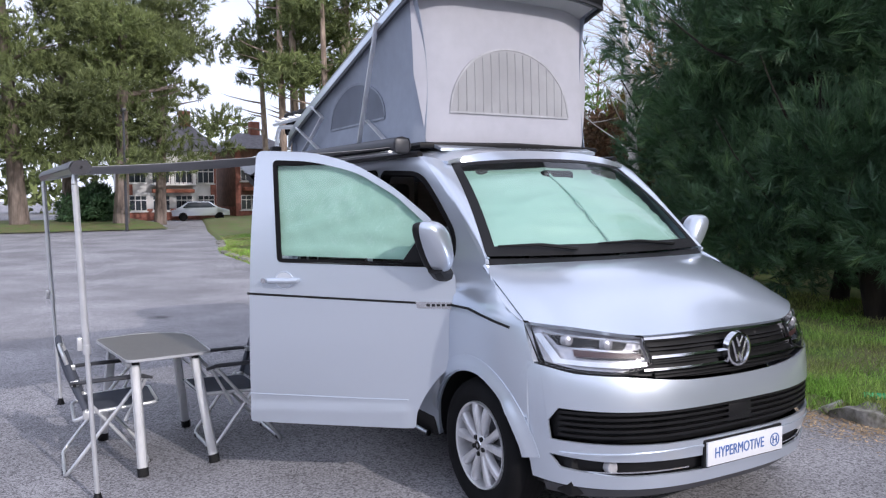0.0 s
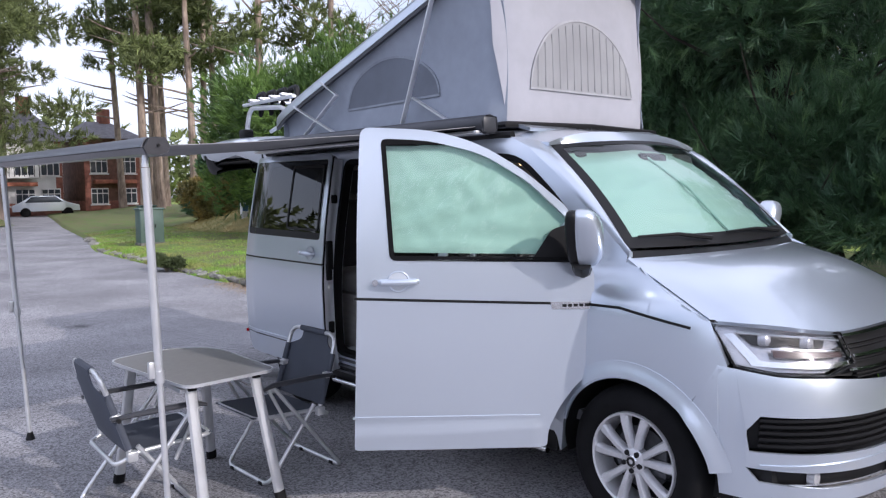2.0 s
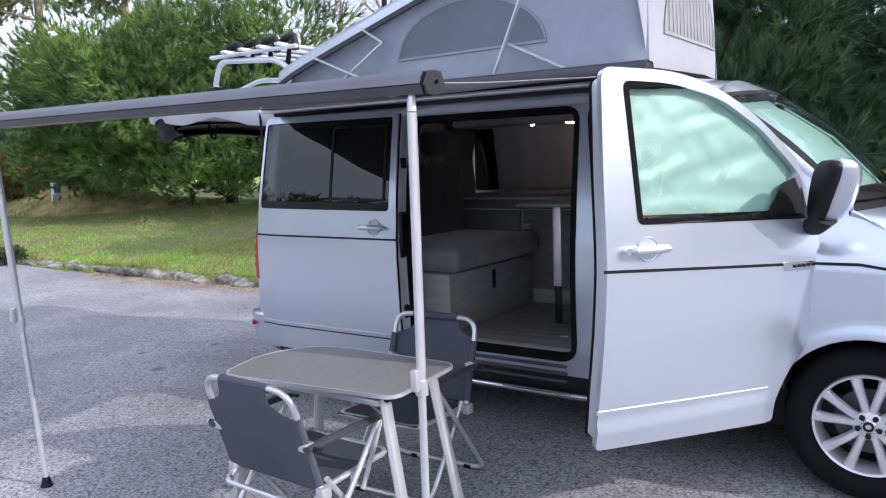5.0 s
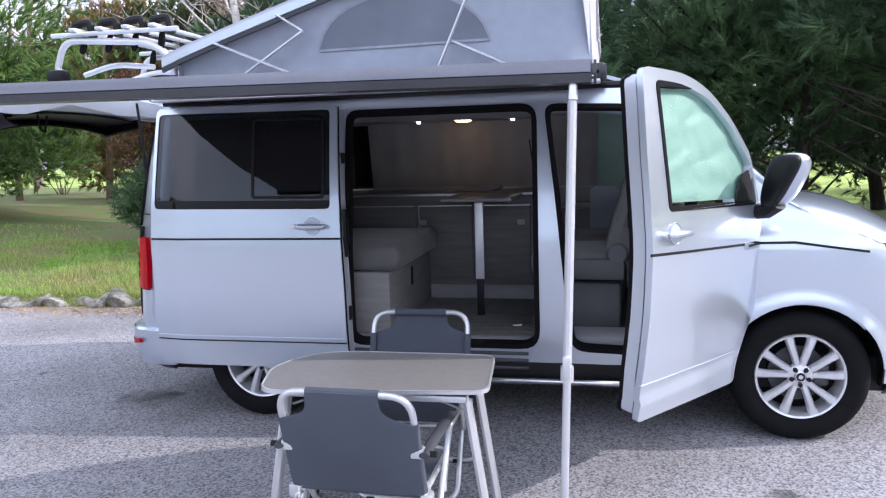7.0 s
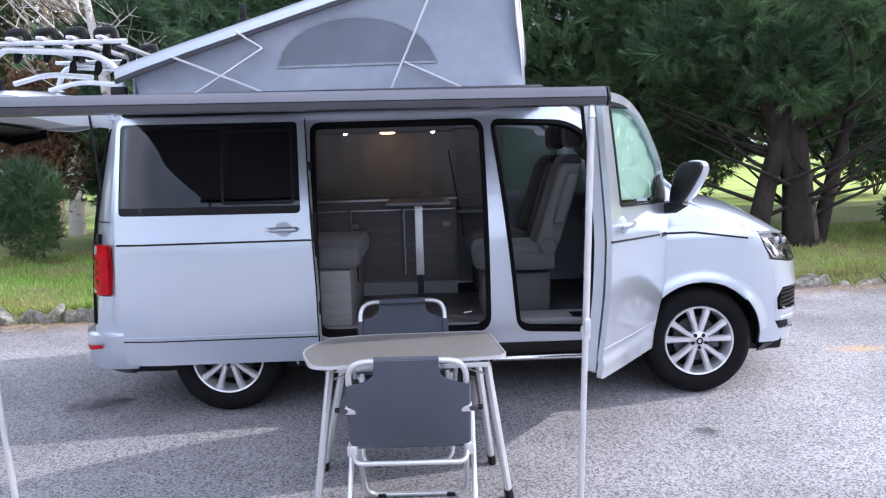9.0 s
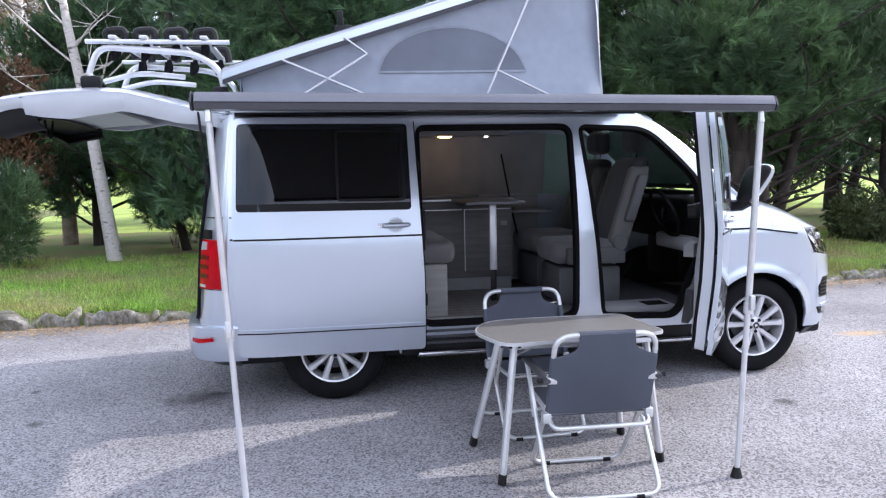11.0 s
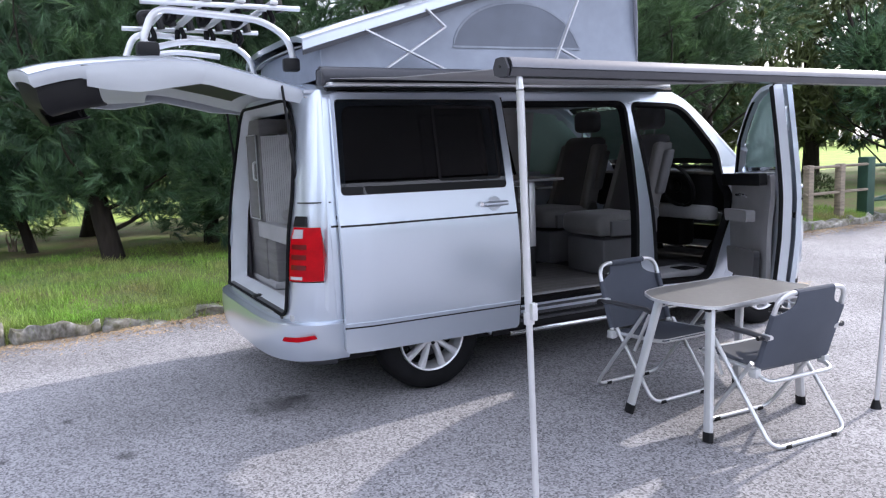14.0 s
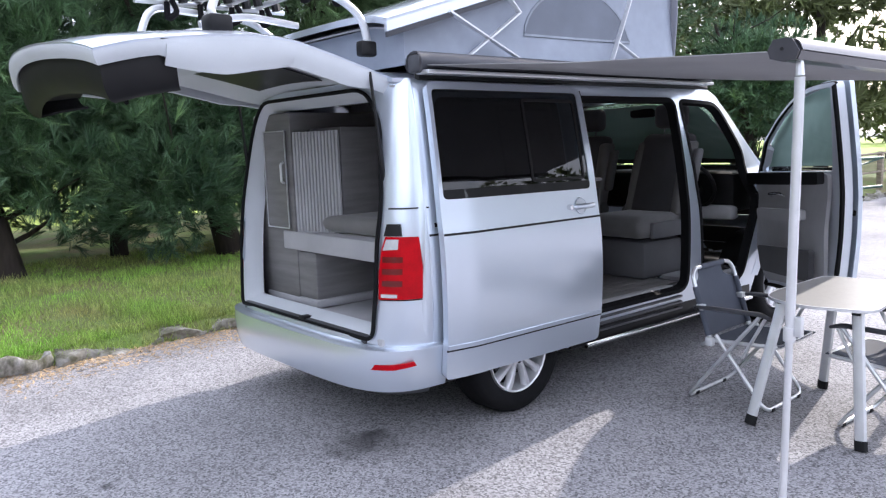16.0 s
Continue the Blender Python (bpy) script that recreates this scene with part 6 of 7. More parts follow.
pine_bush("pine_tree", "dense rounded bright green pine on the lawn", -14.6, 8.9, lobe_cloud(-1.4, 0.0, 3.0, 6.8, 3.0, 3.2, 90, 1.3), 16000, PINE, [(0, 0.5, 3.5, 0.16)], needles=20, length=0.24, width=0.022, floor=0.95, spread=0.65)
pine_bush("pine_tree", "dark green pine behind the verge", -2.9, 9.5, lobe_cloud(0.0, 0.0, 3.6, 2.2, 1.8, 3.0, 24, 0.9), 6000, PINE_DARK, [(0, 0, 5, 0.15)], length=0.2, width=0.018, floor=1.2)
pine_bush("pine_tree", "dark green pine behind the birch", -5.5, 8.9, lobe_cloud(0.0, 0.0, 2.9, 1.5, 1.5, 2.4, 22, 0.8), 5200, PINE_DARK, [(0, 0, 4.5, 0.10)], needles=22, length=0.19, width=0.014, floor=1.1)
pine_bush("pine_tree", "low dark pine at the edge of the lawn", -3.7, 7.4, lobe_cloud(0.0, 0.0, 1.9, 0.9, 0.8, 1.6, 14, 0.6), 3600, PINE_DARK, [(0, 0, 3.0, 0.07)], needles=22, length=0.18, width=0.013, floor=0.95)
for bx, by, bz in ((5.8, 11.5, 3.0), (11.0, 10.8, 2.8), (1.2, 11.5, 3.2), (15.5, 6.6, 2.4)):
    pine_bush("pine_tree", "dark pine behind the front row of trees", bx, by, lobe_cloud(0.0, 0.0, bz, 2.4, 1.4, bz * 0.8, 20, 1.0), 2300, PINE_DARK, [(0, 0, 4.5, 0.12)], needles=13, length=0.26, width=0.030, floor=1.15)
STRAW = material("dry_grass", (0.55, 0.44, 0.20), 0.9, 0.0, 0.25, 1.5, 0.01, 25.0, second=(0.26, 0.25, 0.09))


def mound_fn(u, v):
    x = -20.8 + 6.2 * v * math.cos(u * math.tau)
    y = 8.9 + 2.3 * v * math.sin(u * math.tau)
    return Vector((x, y, verge_z(x, y - edge_y(x)) + 0.50 * math.cos(v * math.pi / 2) ** 2 + 0.05 * noise.noise(Vector((x, y, 0))) * (1 - v) - 0.025 * v))


tagged(part("dry_mound", sheet(mound_fn, 40, 14), STRAW), "low mound of dry straw coloured grass", "mound", kind="structure")
mu, mv = rng.random(9000), np.sqrt(rng.random(9000))
mp = np.array([mound_fn(a, b) for a, b in zip(mu, mv)])
mw = rng.normal(size=(9000, 3)) * 0.4
mw[:, 2] = 1.0
ms = unit(np.cross(mw, rng.normal(size=(9000, 3)))) * 0.008
tagged(leaf_mesh("dry_grass", np.stack([mp - ms, mp + ms, mp + unit(mw) * 0.11], 1).reshape(-1, 3), STRAW), "dry straw coloured grass on the mound", "grass", kind="stuff")

# ---- inside the van ----
part("load_floor", boxes(((-2.36, -0.80, 0.49), (-1.32, 0.80, 0.565)), bevel=0.006), LINING, van, "grey carpeted load floor")
cabin = part("cabin_floor", boxes(((-1.32, -0.84, 0.44), (1.15, 0.84, 0.492)), bevel=0.004), DARK_LINING, van, "vinyl plank cabin floor")
for k in range(11):
    y = -0.80 + 0.10 * k
    part("floor_plank", boxes(((-1.30, y, 0.490), (0.25, y + 0.097, 0.498)), bevel=0.002), FLOORING, cabin)
part("entry_step", boxes(((-0.92, -0.88, 0.44), (0.10, -0.80, 0.50)), bevel=0.01), LINING, van, "grey entry step")
part("entry_handle", tube([(0.0, -0.80, 0.56), (0.05, -0.80, 0.565)], 0.006, 6), CHROME, van)
part("headlining", sheet(lambda u, v: Vector((-2.18 + 2.85 * u, -0.74 + 1.48 * v, 1.84 + 0.02 * math.sin(math.pi * v))), 12, 10, 0.01), LINING, van, "pale grey headlining")
part("wall_lining", panel(rounded([(-2.2, 0.5), (0.4, 0.5), (0.4, 1.26), (-2.2, 1.26)], 0.03), lambda x, z: side_left(x, z, -0.075), (), 0.2, 0.01), LINING, van, "grey wall lining")
part("blackout_blind", sheet(lambda u, v: side_left(-1.30 + 1.75 * u, 1.27 + 0.53 * v, -0.085 - 0.006 * math.sin(u * 60)), 60, 6, 0.004), LINING, van, "grey drawn window blind")
part("rear_wall_lining", panel(rounded([(-2.2, 0.55), (-1.0, 0.55), (-1.0, 1.24), (-2.2, 1.24)], 0.03), lambda x, z: side_right(x, z, -0.07), (), 0.2, 0.01), LINING, van)
part("cab_blind", panel([(0.72 + (x - 0.72) * 1.12, 1.51 + (z - 1.51) * 1.16) for x, z in left_door_glass], lambda x, z: side_left(x, z, -0.05 + 0.01 * noise.noise(Vector((x * 5, z * 7, 0)))), (), 0.05, 0.003), BLIND, van, "pale reflective blind in the far cab window")
lamp_glow = glow("warm_lamp", (1.0, 0.62, 0.30), 3.5)
spot_glow = glow("white_spot", (1.0, 0.92, 0.82), 4.0)
part("roof_locker", boxes(((-1.45, 0.40, 1.775), (0.03, 0.80, 1.84)), bevel=0.012), LINING, van, "pale overhead locker")
for x, y, w, m in ((-0.50, 0.52, 0.062, lamp_glow), (-0.84, 0.54, 0.016, spot_glow), (-0.14, 0.54, 0.016, spot_glow)):
    part("ceiling_lamp", lathe([(0.0, -0.012), (w * 0.8, -0.010), (w, 0.0), (w, 0.008)], 20, "z", (x, y, 1.772)), m, van, "small lit ceiling lamp")
# kitchen block, things of their own that are built into the van
kitchen = part("kitchen_block", boxes(((-1.45, 0.30, 0.60), (0.02, 0.84, 1.235)), bevel=0.006), CABINET, van, "dark ash kitchen cabinet block")
part("plinth", boxes(((-1.45, 0.34, 0.49), (0.02, 0.84, 0.60)), bevel=0.004), LINING, kitchen, "pale grey plinth")
part("worktop", boxes(((-1.48, 0.27, 1.235), (0.03, 0.85, 1.262)), bevel=0.006), WORKTOP, kitchen, "slim grey worktop with bright edge")
part("worktop_edge", boxes(((-1.48, 0.264, 1.240), (0.03, 0.272, 1.256)), bevel=0.002), ALU, kitchen)
part("sink_lid", boxes(((-1.20, 0.34, 1.264), (-0.25, 0.80, 1.285)), bevel=0.006), WORKTOP, kitchen, "dark glass hob and sink lid")
for x0, x1 in ((-0.80, -0.41), (-0.39, 0.0), (-1.40, -0.83)):
    part("cabinet_door", boxes(((x0, 0.285, 0.66), (x1, 0.302, 1.17)), bevel=0.005), CABINET, kitchen, "flat cabinet door")
    part("door_edge", boxes(((x0, 0.281, 1.165), (x1, 0.288, 1.172)), ((x0, 0.281, 0.66), (x0 + 0.005, 0.288, 1.17)), bevel=0.0), ALU, kitchen)
for x in (-0.77, -0.06):
    part("cabinet_knob", boxes(((x - 0.03, 0.268, 1.03), (x + 0.03, 0.288, 1.07)), bevel=0.008), LINING, kitchen, "grey push knob")
leaf = part("table_leaf", boxes(((-0.50, -0.37, 1.236), (-0.05, 0.27, 1.258)), bevel=0.008), WORKTOP, van, "grey fold-out table leaf")
part("table_leg", boxes(((-0.30, -0.262, 0.735), (-0.245, -0.24, 1.236)), bevel=0.004), ALU, leaf, "white flat table leg")
part("leg_base", boxes(((-0.295, -0.258, 0.498), (-0.25, -0.244, 0.735)), bevel=0.003), BLACK, leaf)
part("side_counter", boxes(((0.03, 0.40, 1.12), (0.40, 0.84, 1.145)), bevel=0.006), WORKTOP, van)
part("belt_strap", tube([(-0.02, 0.50, 1.62), (0.06, 0.42, 1.10), (0.08, 0.36, 0.95)], 0.022, 6, squash=0.2), RUBBER, van, "black seat belt")


def soft_box(lo, hi, puff=0.02, r=0.04):
    bm = box(bmesh.new(), lo, hi, r, 3)
    bmesh.ops.subdivide_edges(bm, edges=[e for e in bm.edges if e.calc_length() > 0.15], cuts=2, use_grid_fill=True)
    return bm


bench = part("rear_bench", boxes(((-1.32, -0.80, 0.495), (-0.72, 0.28, 0.86)), bevel=0.015), BENCH, van, "grey rear bench")
part("bench_cushion", soft_box((-1.34, -0.80, 0.865), (-0.66, 0.28, 1.02), r=0.05), SEAT_GREY, bench, "grey seat cushion")
part("bench_notch", boxes(((-0.722, -0.30, 0.70), (-0.712, -0.26, 0.82)), bevel=0.004), BLACK, bench)
back = soft_box((-1.42, -0.76, 1.0), (-1.27, 0.28, 1.52), r=0.05)
part("bench_back", back, SEAT_DARK, bench, "dark seat back")
for y in (-0.50, 0.02):
    part("bench_headrest", soft_box((-1.41, y - 0.13, 1.56), (-1.30, y + 0.13, 1.74), r=0.045), SEAT_DARK, bench, "dark headrest")
    for d in (-0.05, 0.05):
        part("headrest_rod", tube([(-1.355, y + d, 1.5), (-1.355, y + d, 1.58)], 0.006, 6), CHROME, bench)


def build_seat(m, parent, turn_label):
    """A cab seat that looks along +x."""
    s = new("cab_seat")
    s.parent = parent
    s["label"] = turn_label
    s.matrix_basis = m
    part("seat_box", boxes(((-0.22, -0.24, 0.50), (0.25, 0.24, 0.78)), bevel=0.03), SEAT_PLASTIC, s, "grey plastic seat base")
    part("cushion", soft_box((-0.22, -0.255, 0.80), (0.30, 0.255, 0.97), r=0.06), SEAT_GREY, s, "grey seat cushion")
    bm = soft_box((-0.07, -0.25, 0.0), (0.07, 0.25, 0.64), r=0.06)
    for v in bm.verts:
        t = v.co.z / 0.64
        v.co.y *= 1 - 0.16 * max(0, t - 0.3)
        v.co.x += -0.20 - 0.20 * t + 0.03 * math.cos(v.co.y * 7)
        v.co.z += 0.92
    part("backrest", bm, SEAT_DARK, s, "dark fabric backrest")
    for d in (-1, 1):
        bm = box(bmesh.new(), (-0.065, d * 0.215 - 0.045, 0.02), (0.085, d * 0.215 + 0.045, 0.58), 0.03, 3)
        for v in bm.verts:
            t = v.co.z / 0.64
            v.co.y *= 1 - 0.14 * max(0, t - 0.3)
            v.co.x += -0.20 - 0.20 * t
            v.co.z += 0.92
        part("side_bolster", bm, SEAT_GREY, s, "grey side bolster")
        bm = box(bmesh.new(), (-0.05, d * 0.27 - 0.03, 0.18), (0.03, d * 0.27 + 0.03, 0.52), 0.022, 3)
        for v in bm.verts:
            v.co.x += -0.20 - 0.20 * v.co.z / 0.64
            v.co.z += 0.92
        part("folded_armrest", bm, SEAT_PLASTIC, s, "folded grey armrest")
        part("recline_cover", lathe([(0.0, d * 0.02), (0.05, d * 0.018), (0.062, 0.0)], 20, "y", (-0.20, d * 0.27, 0.95)), SEAT_PLASTIC, s)
        part("side_valance", boxes(((-0.24, d * 0.265 - 0.02, 0.80), (0.20, d * 0.265 + 0.02, 0.92)), bevel=0.015), SEAT_PLASTIC, s)
        part("headrest_rod", tube([(-0.39, d * 0.06, 1.52), (-0.41, d * 0.06, 1.62)], 0.007, 6), CHROME, s)
    part("headrest", soft_box((-0.47, -0.14, 1.60), (-0.35, 0.14, 1.79), r=0.05), SEAT_DARK, s, "dark headrest")
    return s


build_seat(pose(0.39, -0.37, 0, 0, 0, 178), van, "grey driver's seat turned to the cabin")
build_seat(pose(0.42, 0.42, 0, 0, 0, 184), van, "grey passenger seat turned to the cabin")
part("cab_floor_trim", boxes(((0.32, -0.86, 0.455), (0.92, -0.60, 0.52)), bevel=0.02), LINING, van, "grey cab step trim")
for k in range(7):
    part("vent_slot", boxes(((0.70, -0.855 + k * 0.022, 0.520), (0.86, -0.845 + k * 0.022, 0.524)), bevel=0.0), BLACK, van)
part("dashboard", boxes(((1.12, -0.74, 0.92), (1.46, 0.74, 1.24)), ((1.20, -0.30, 0.60), (1.40, 0.30, 0.95)), bevel=0.05), BLACK, van, "dark dashboard")
part("lower_dash", boxes(((1.08, -0.74, 0.86), (1.20, -0.14, 0.98)), bevel=0.03), LINING, van, "grey lower dashboard")
wheel_c = Vector((1.02, -0.44, 1.14))
steer = part("steering_wheel", tube([wheel_c + Vector((0.19 * math.sin(a) * -0.42, 0.185 * math.cos(a), 0.175 * math.sin(a))) for a in [k * math.tau / 28 for k in range(28)]], 0.016, 8, closed=True), BLACK, van, "black steering wheel")
part("steering_boss", lathe([(0.0, 0.03), (0.05, 0.025), (0.065, 0.0)], 16, "x", wheel_c), BLACK, steer)
part("steering_column", tube([wheel_c, wheel_c + Vector((0.18, 0, -0.08))], 0.03, 8), BLACK, steer)
part("grab_handle", tube(bend([(0.86, -0.74, 1.70), (0.88, -0.70, 1.68), (1.00, -0.70, 1.56), (1.02, -0.74, 1.53)], 0.03), 0.012, 8), LINING, van, "grey grab handle on the screen pillar")
# rear: wardrobe, bed board, mattress
ward = part("wardrobe", boxes(((-2.19, 0.32, 0.58), (-1.50, 0.80, 1.76)), bevel=0.008), CABINET, van, "grey wardrobe cupboard")
part("wardrobe_door", boxes(((-2.205, 0.37, 1.05), (-2.19, 0.64, 1.65)), bevel=0.006), CABINET, ward, "cupboard door with pale edge")
part("door_edge", boxes(((-2.209, 0.365, 1.045), (-2.203, 0.372, 1.655)), ((-2.209, 0.638, 1.045), (-2.203, 0.645, 1.655)), ((-2.209, 0.365, 1.648), (-2.203, 0.645, 1.655)), ((-2.209, 0.365, 1.045), (-2.203, 0.645, 1.052)), bevel=0.0), ALU, ward)
part("wardrobe_handle", tube(bend([(-2.205, 0.40, 1.33), (-2.225, 0.40, 1.34), (-2.225, 0.40, 1.45), (-2.205, 0.40, 1.46)], 0.01), 0.008, 8), ALU, ward)
for k in range(14):
    a = k / 13
    part("tambour_slat", tube([(-2.17 + 0.10 * a, 0.31 - 0.33 * a, 1.02), (-2.17 + 0.10 * a, 0.31 - 0.33 * a, 1.64)], 0.0125, 6), LINING, ward)
part("cupboard_back", boxes(((-2.05, -0.03, 1.02), (-1.55, 0.32, 1.66)), bevel=0.004), CABINET, ward)
board = part("bed_board", boxes(((-2.20, -0.76, 0.915), (-1.45, 0.47, 1.03)), bevel=0.01), LINING, van, "pale grey bed board")
part("mattress", soft_box((-2.12, -0.74, 1.035), (-1.45, 0.24, 1.14), r=0.045), SEAT_GREY, board, "grey folded mattress")
part("under_box", boxes(((-2.18, 0.12, 0.60), (-1.5, 0.72, 0.915)), bevel=0.03), CABINET, van, "grey storage box")
part("box_foot", boxes(((-2.20, 0.10, 0.566), (-1.5, 0.74, 0.62)), bevel=0.02), LINING, van)
part("bench_rear", boxes(((-1.50, -0.80, 0.57), (-1.44, 0.3, 1.0)), bevel=0.004), DARK_LINING, van)
part("gate_shade", sheet(lambda u, v: Vector((-1.42, -0.76 + 1.0 * u, 1.14 + 0.66 * v)), 6, 6, 0.006), LINING, van, "grey drawn partition cloth")
TEAL = material("teal_curtain", (0.06, 0.20, 0.22), 0.9, 0.0, 0.15, 3.0, 0.002, 200.0)
part("curtain", sheet(lambda u, v: Vector((-2.02 + 0.16 * u, -0.74 + 0.03 * math.sin(u * 22) + 0.07 * (1 - v), 1.25 + 0.5 * v)), 30, 4, 0.004), TEAL, van, "teal gathered curtain")
part("curtain", sheet(lambda u, v: Vector((-1.55 + 0.14 * u, -0.74 + 0.03 * math.sin(u * 22) + 0.07 * (1 - v), 1.25 + 0.5 * v)), 30, 4, 0.004), TEAL, van, "teal gathered curtain")

# ---- birch, bare trees, far pines ----
def bare_tree(name, label, x, y, lean, h, r, mat, n=60, twig=0.9, seed=1):
    random.seed(seed)
    t = thing(name, label, "tree", (x, y, 0))
    path = [Vector((lean[0] * k * h, lean[1] * k * h, h * k)) + Vector((random.uniform(-0.05, 0.05), random.uniform(-0.05, 0.05), 0)) for k in (0, 0.2, 0.4, 0.6, 0.8, 1.0)]
    trunk_mesh(t, path, [r * 1.2, r, r * 0.85, r * 0.65, r * 0.4, r * 0.15], mat, label="bare trunk")
    for k in range(n):
        bm = bmesh.new()
        f = random.uniform(0.35, 0.98)
        i = min(4, int(f * 5))
        p = path[i].lerp(path[i + 1], f * 5 - i)
        a = random.uniform(0, math.tau)
        lp = limb_path(p, (math.cos(a), math.sin(a), random.uniform(0.2, 1.0)), h * random.uniform(0.12, 0.34), 0.15, 5)
        tube(lp, [r * 0.28 * (1 - f * 0.6), r * 0.22 * (1 - f * 0.6), r * 0.15, r * 0.1, r * 0.07, r * 0.03], 5, bm=bm)
        for q in range(3):
            lp2 = limb_path(lp[random.randint(2, 4)], (random.uniform(-1, 1), random.uniform(-1, 1), random.uniform(-0.3, 0.8)), twig * random.uniform(0.4, 1.0), 0.05, 4)
            tube(lp2, [r * 0.08, r * 0.06, r * 0.045, r * 0.03, r * 0.015], 4, bm=bm)
        part("branch", bm, mat, t)
    return t


bare_tree("birch_tree", "leaning white birch with bare branches", -4.52, 6.1, (-0.13, 0.02), 6.0, 0.095, BIRCH, 34, 0.7, 3)
bare_tree("birch_tree", "bare pale birch behind the hedge", -7.6, 11.0, (0.05, 0.0), 8.5, 0.14, BIRCH, 60, 1.0, 4)
bare_tree("bare_tree", "leafless brown tree on the lawn", -6.2, 9.5, (-0.04, 0.03), 6.5, 0.12, TWIG, 70, 1.0, 5)
bare_tree("bare_tree", "leafless brown tree beside the lawn path", -9.0, 13.0, (0.03, 0.0), 7.5, 0.13, TWIG, 70, 1.1, 6)

random.seed(11)


def shrub(name, label, x, y, lobes, n, mat, size, width, z0=0.1):
    t = thing(name, label, "shrub", (x, y, 0))
    p, d = crown_points(lobes, n, 0.3)
    keep = p[:, 2] > z0
    leaf_mesh("foliage", tufts(p[keep], d[keep], 8, size, width, 1.2), mat, t)
    for k in range(7):
        a = random.uniform(0, math.tau)
        bm = tube(limb_path((0, 0, 0), (math.cos(a) * 0.5, math.sin(a) * 0.5, 1), lobes[0][5] * 1.3, 0.2), [0.03, 0.026, 0.022, 0.016, 0.01, 0.004], 5)
        part("stem", bm, TWIG, t)
    return t


RUST_TWIG = material("brown_twig", (0.24, 0.15, 0.10), 0.9, 0.0, 0.3, 8.0)
RUSSET = material("russet_leaves", (0.34, 0.24, 0.07), 0.8, 0.0, 0.3, 1.5, island=0.4, second=(0.15, 0.15, 0.05))
shrub("bronze_shrub", "bronze leafed shrub hanging over the lawn", -6.6, 6.6, lobe_cloud(0, 0, 2.2, 1.2, 1.0, 0.9, 12, 0.5), 2600, BRONZE, 0.10, 0.03, 0.9)
shrub("shrub", "small green pine shrub on the lawn", -4.0, 8.0, lobe_cloud(0, 0, 1.2, 0.7, 0.6, 0.8, 8, 0.4), 1500, PINE, 0.14, 0.014)
shrub("shrub", "olive green shrub on the verge", 7.2, 4.9, lobe_cloud(0, 0, 0.5, 0.8, 0.6, 0.4, 8, 0.35), 2200, SHRUB, 0.08, 0.02)
shrub("shrub", "olive green shrub on the verge", 9.8, 5.6, lobe_cloud(0, 0, 0.5, 1.2, 0.7, 0.4, 8, 0.4), 2200, SHRUB, 0.08, 0.02)
shrub("orange_shrub", "dry orange green shrub beside the pine", -25.5, 9.2, lobe_cloud(0, 0, 1.3, 1.8, 1.2, 1.0, 12, 0.6), 2400, RUSSET, 0.20, 0.05)
shrub("weed_clump", "leafy green weeds growing over the kerb", -11.7, 1.95, lobe_cloud(0, 0, 0.16, 0.5, 0.14, 0.12, 7, 0.16), 900, SHRUB, 0.06, 0.03)
shrub("dark_shrub", "dark evergreen shrub beside the pines", -31.0, 12.0, lobe_cloud(0, 0, 1.8, 2.2, 1.5, 1.4, 12, 0.8), 2200, PINE_DARK, 0.28, 0.07)
shrub("hedge_shrub", "dark clipped shrub by the far houses", -46.0, 1.5, lobe_cloud(0, 0, 1.2, 3.0, 2.0, 1.0, 12, 1.0), 2000, PINE_DARK, 0.35, 0.10)


for x, y, h, mat, lb in ((-7.5, 16.5, 3.9, RUSSET, "brown and olive hedge trees behind the lawn"), (-11.5, 17.5, 4.4, SHRUB, "olive green trees behind the lawn"), (-15.5, 18.0, 4.2, RUSSET, "brown and olive hedge trees behind the lawn"), (-3.0, 19.0, 3.0, SHRUB, "olive green trees behind the lawn"), (-20.0, 21.0, 3.2, SHRUB, "olive green trees behind the lawn"), (2.5, 20.5, 3.0, RUSSET, "brown and olive hedge trees behind the lawn"), (8.5, 20.0, 2.8, SHRUB, "olive green trees behind the lawn"), (14.0, 18.0, 2.6, SHRUB, "olive green trees behind the lawn")):
    shrub("hedge_tree", lb, x, y, lobe_cloud(0, 0, h, 2.6, 1.6, h * 0.85, 26, 1.0), 3200, mat, 0.26, 0.065, 0.2)
# young pine in front of the lawn
shrub("young_pine", "young green pine on the lawn behind the van", -5.9, 5.2, lobe_cloud(0, 0, 1.15, 0.55, 0.5, 0.65, 14, 0.34), 2200, PINE_MID, 0.17, 0.010, 0.25)


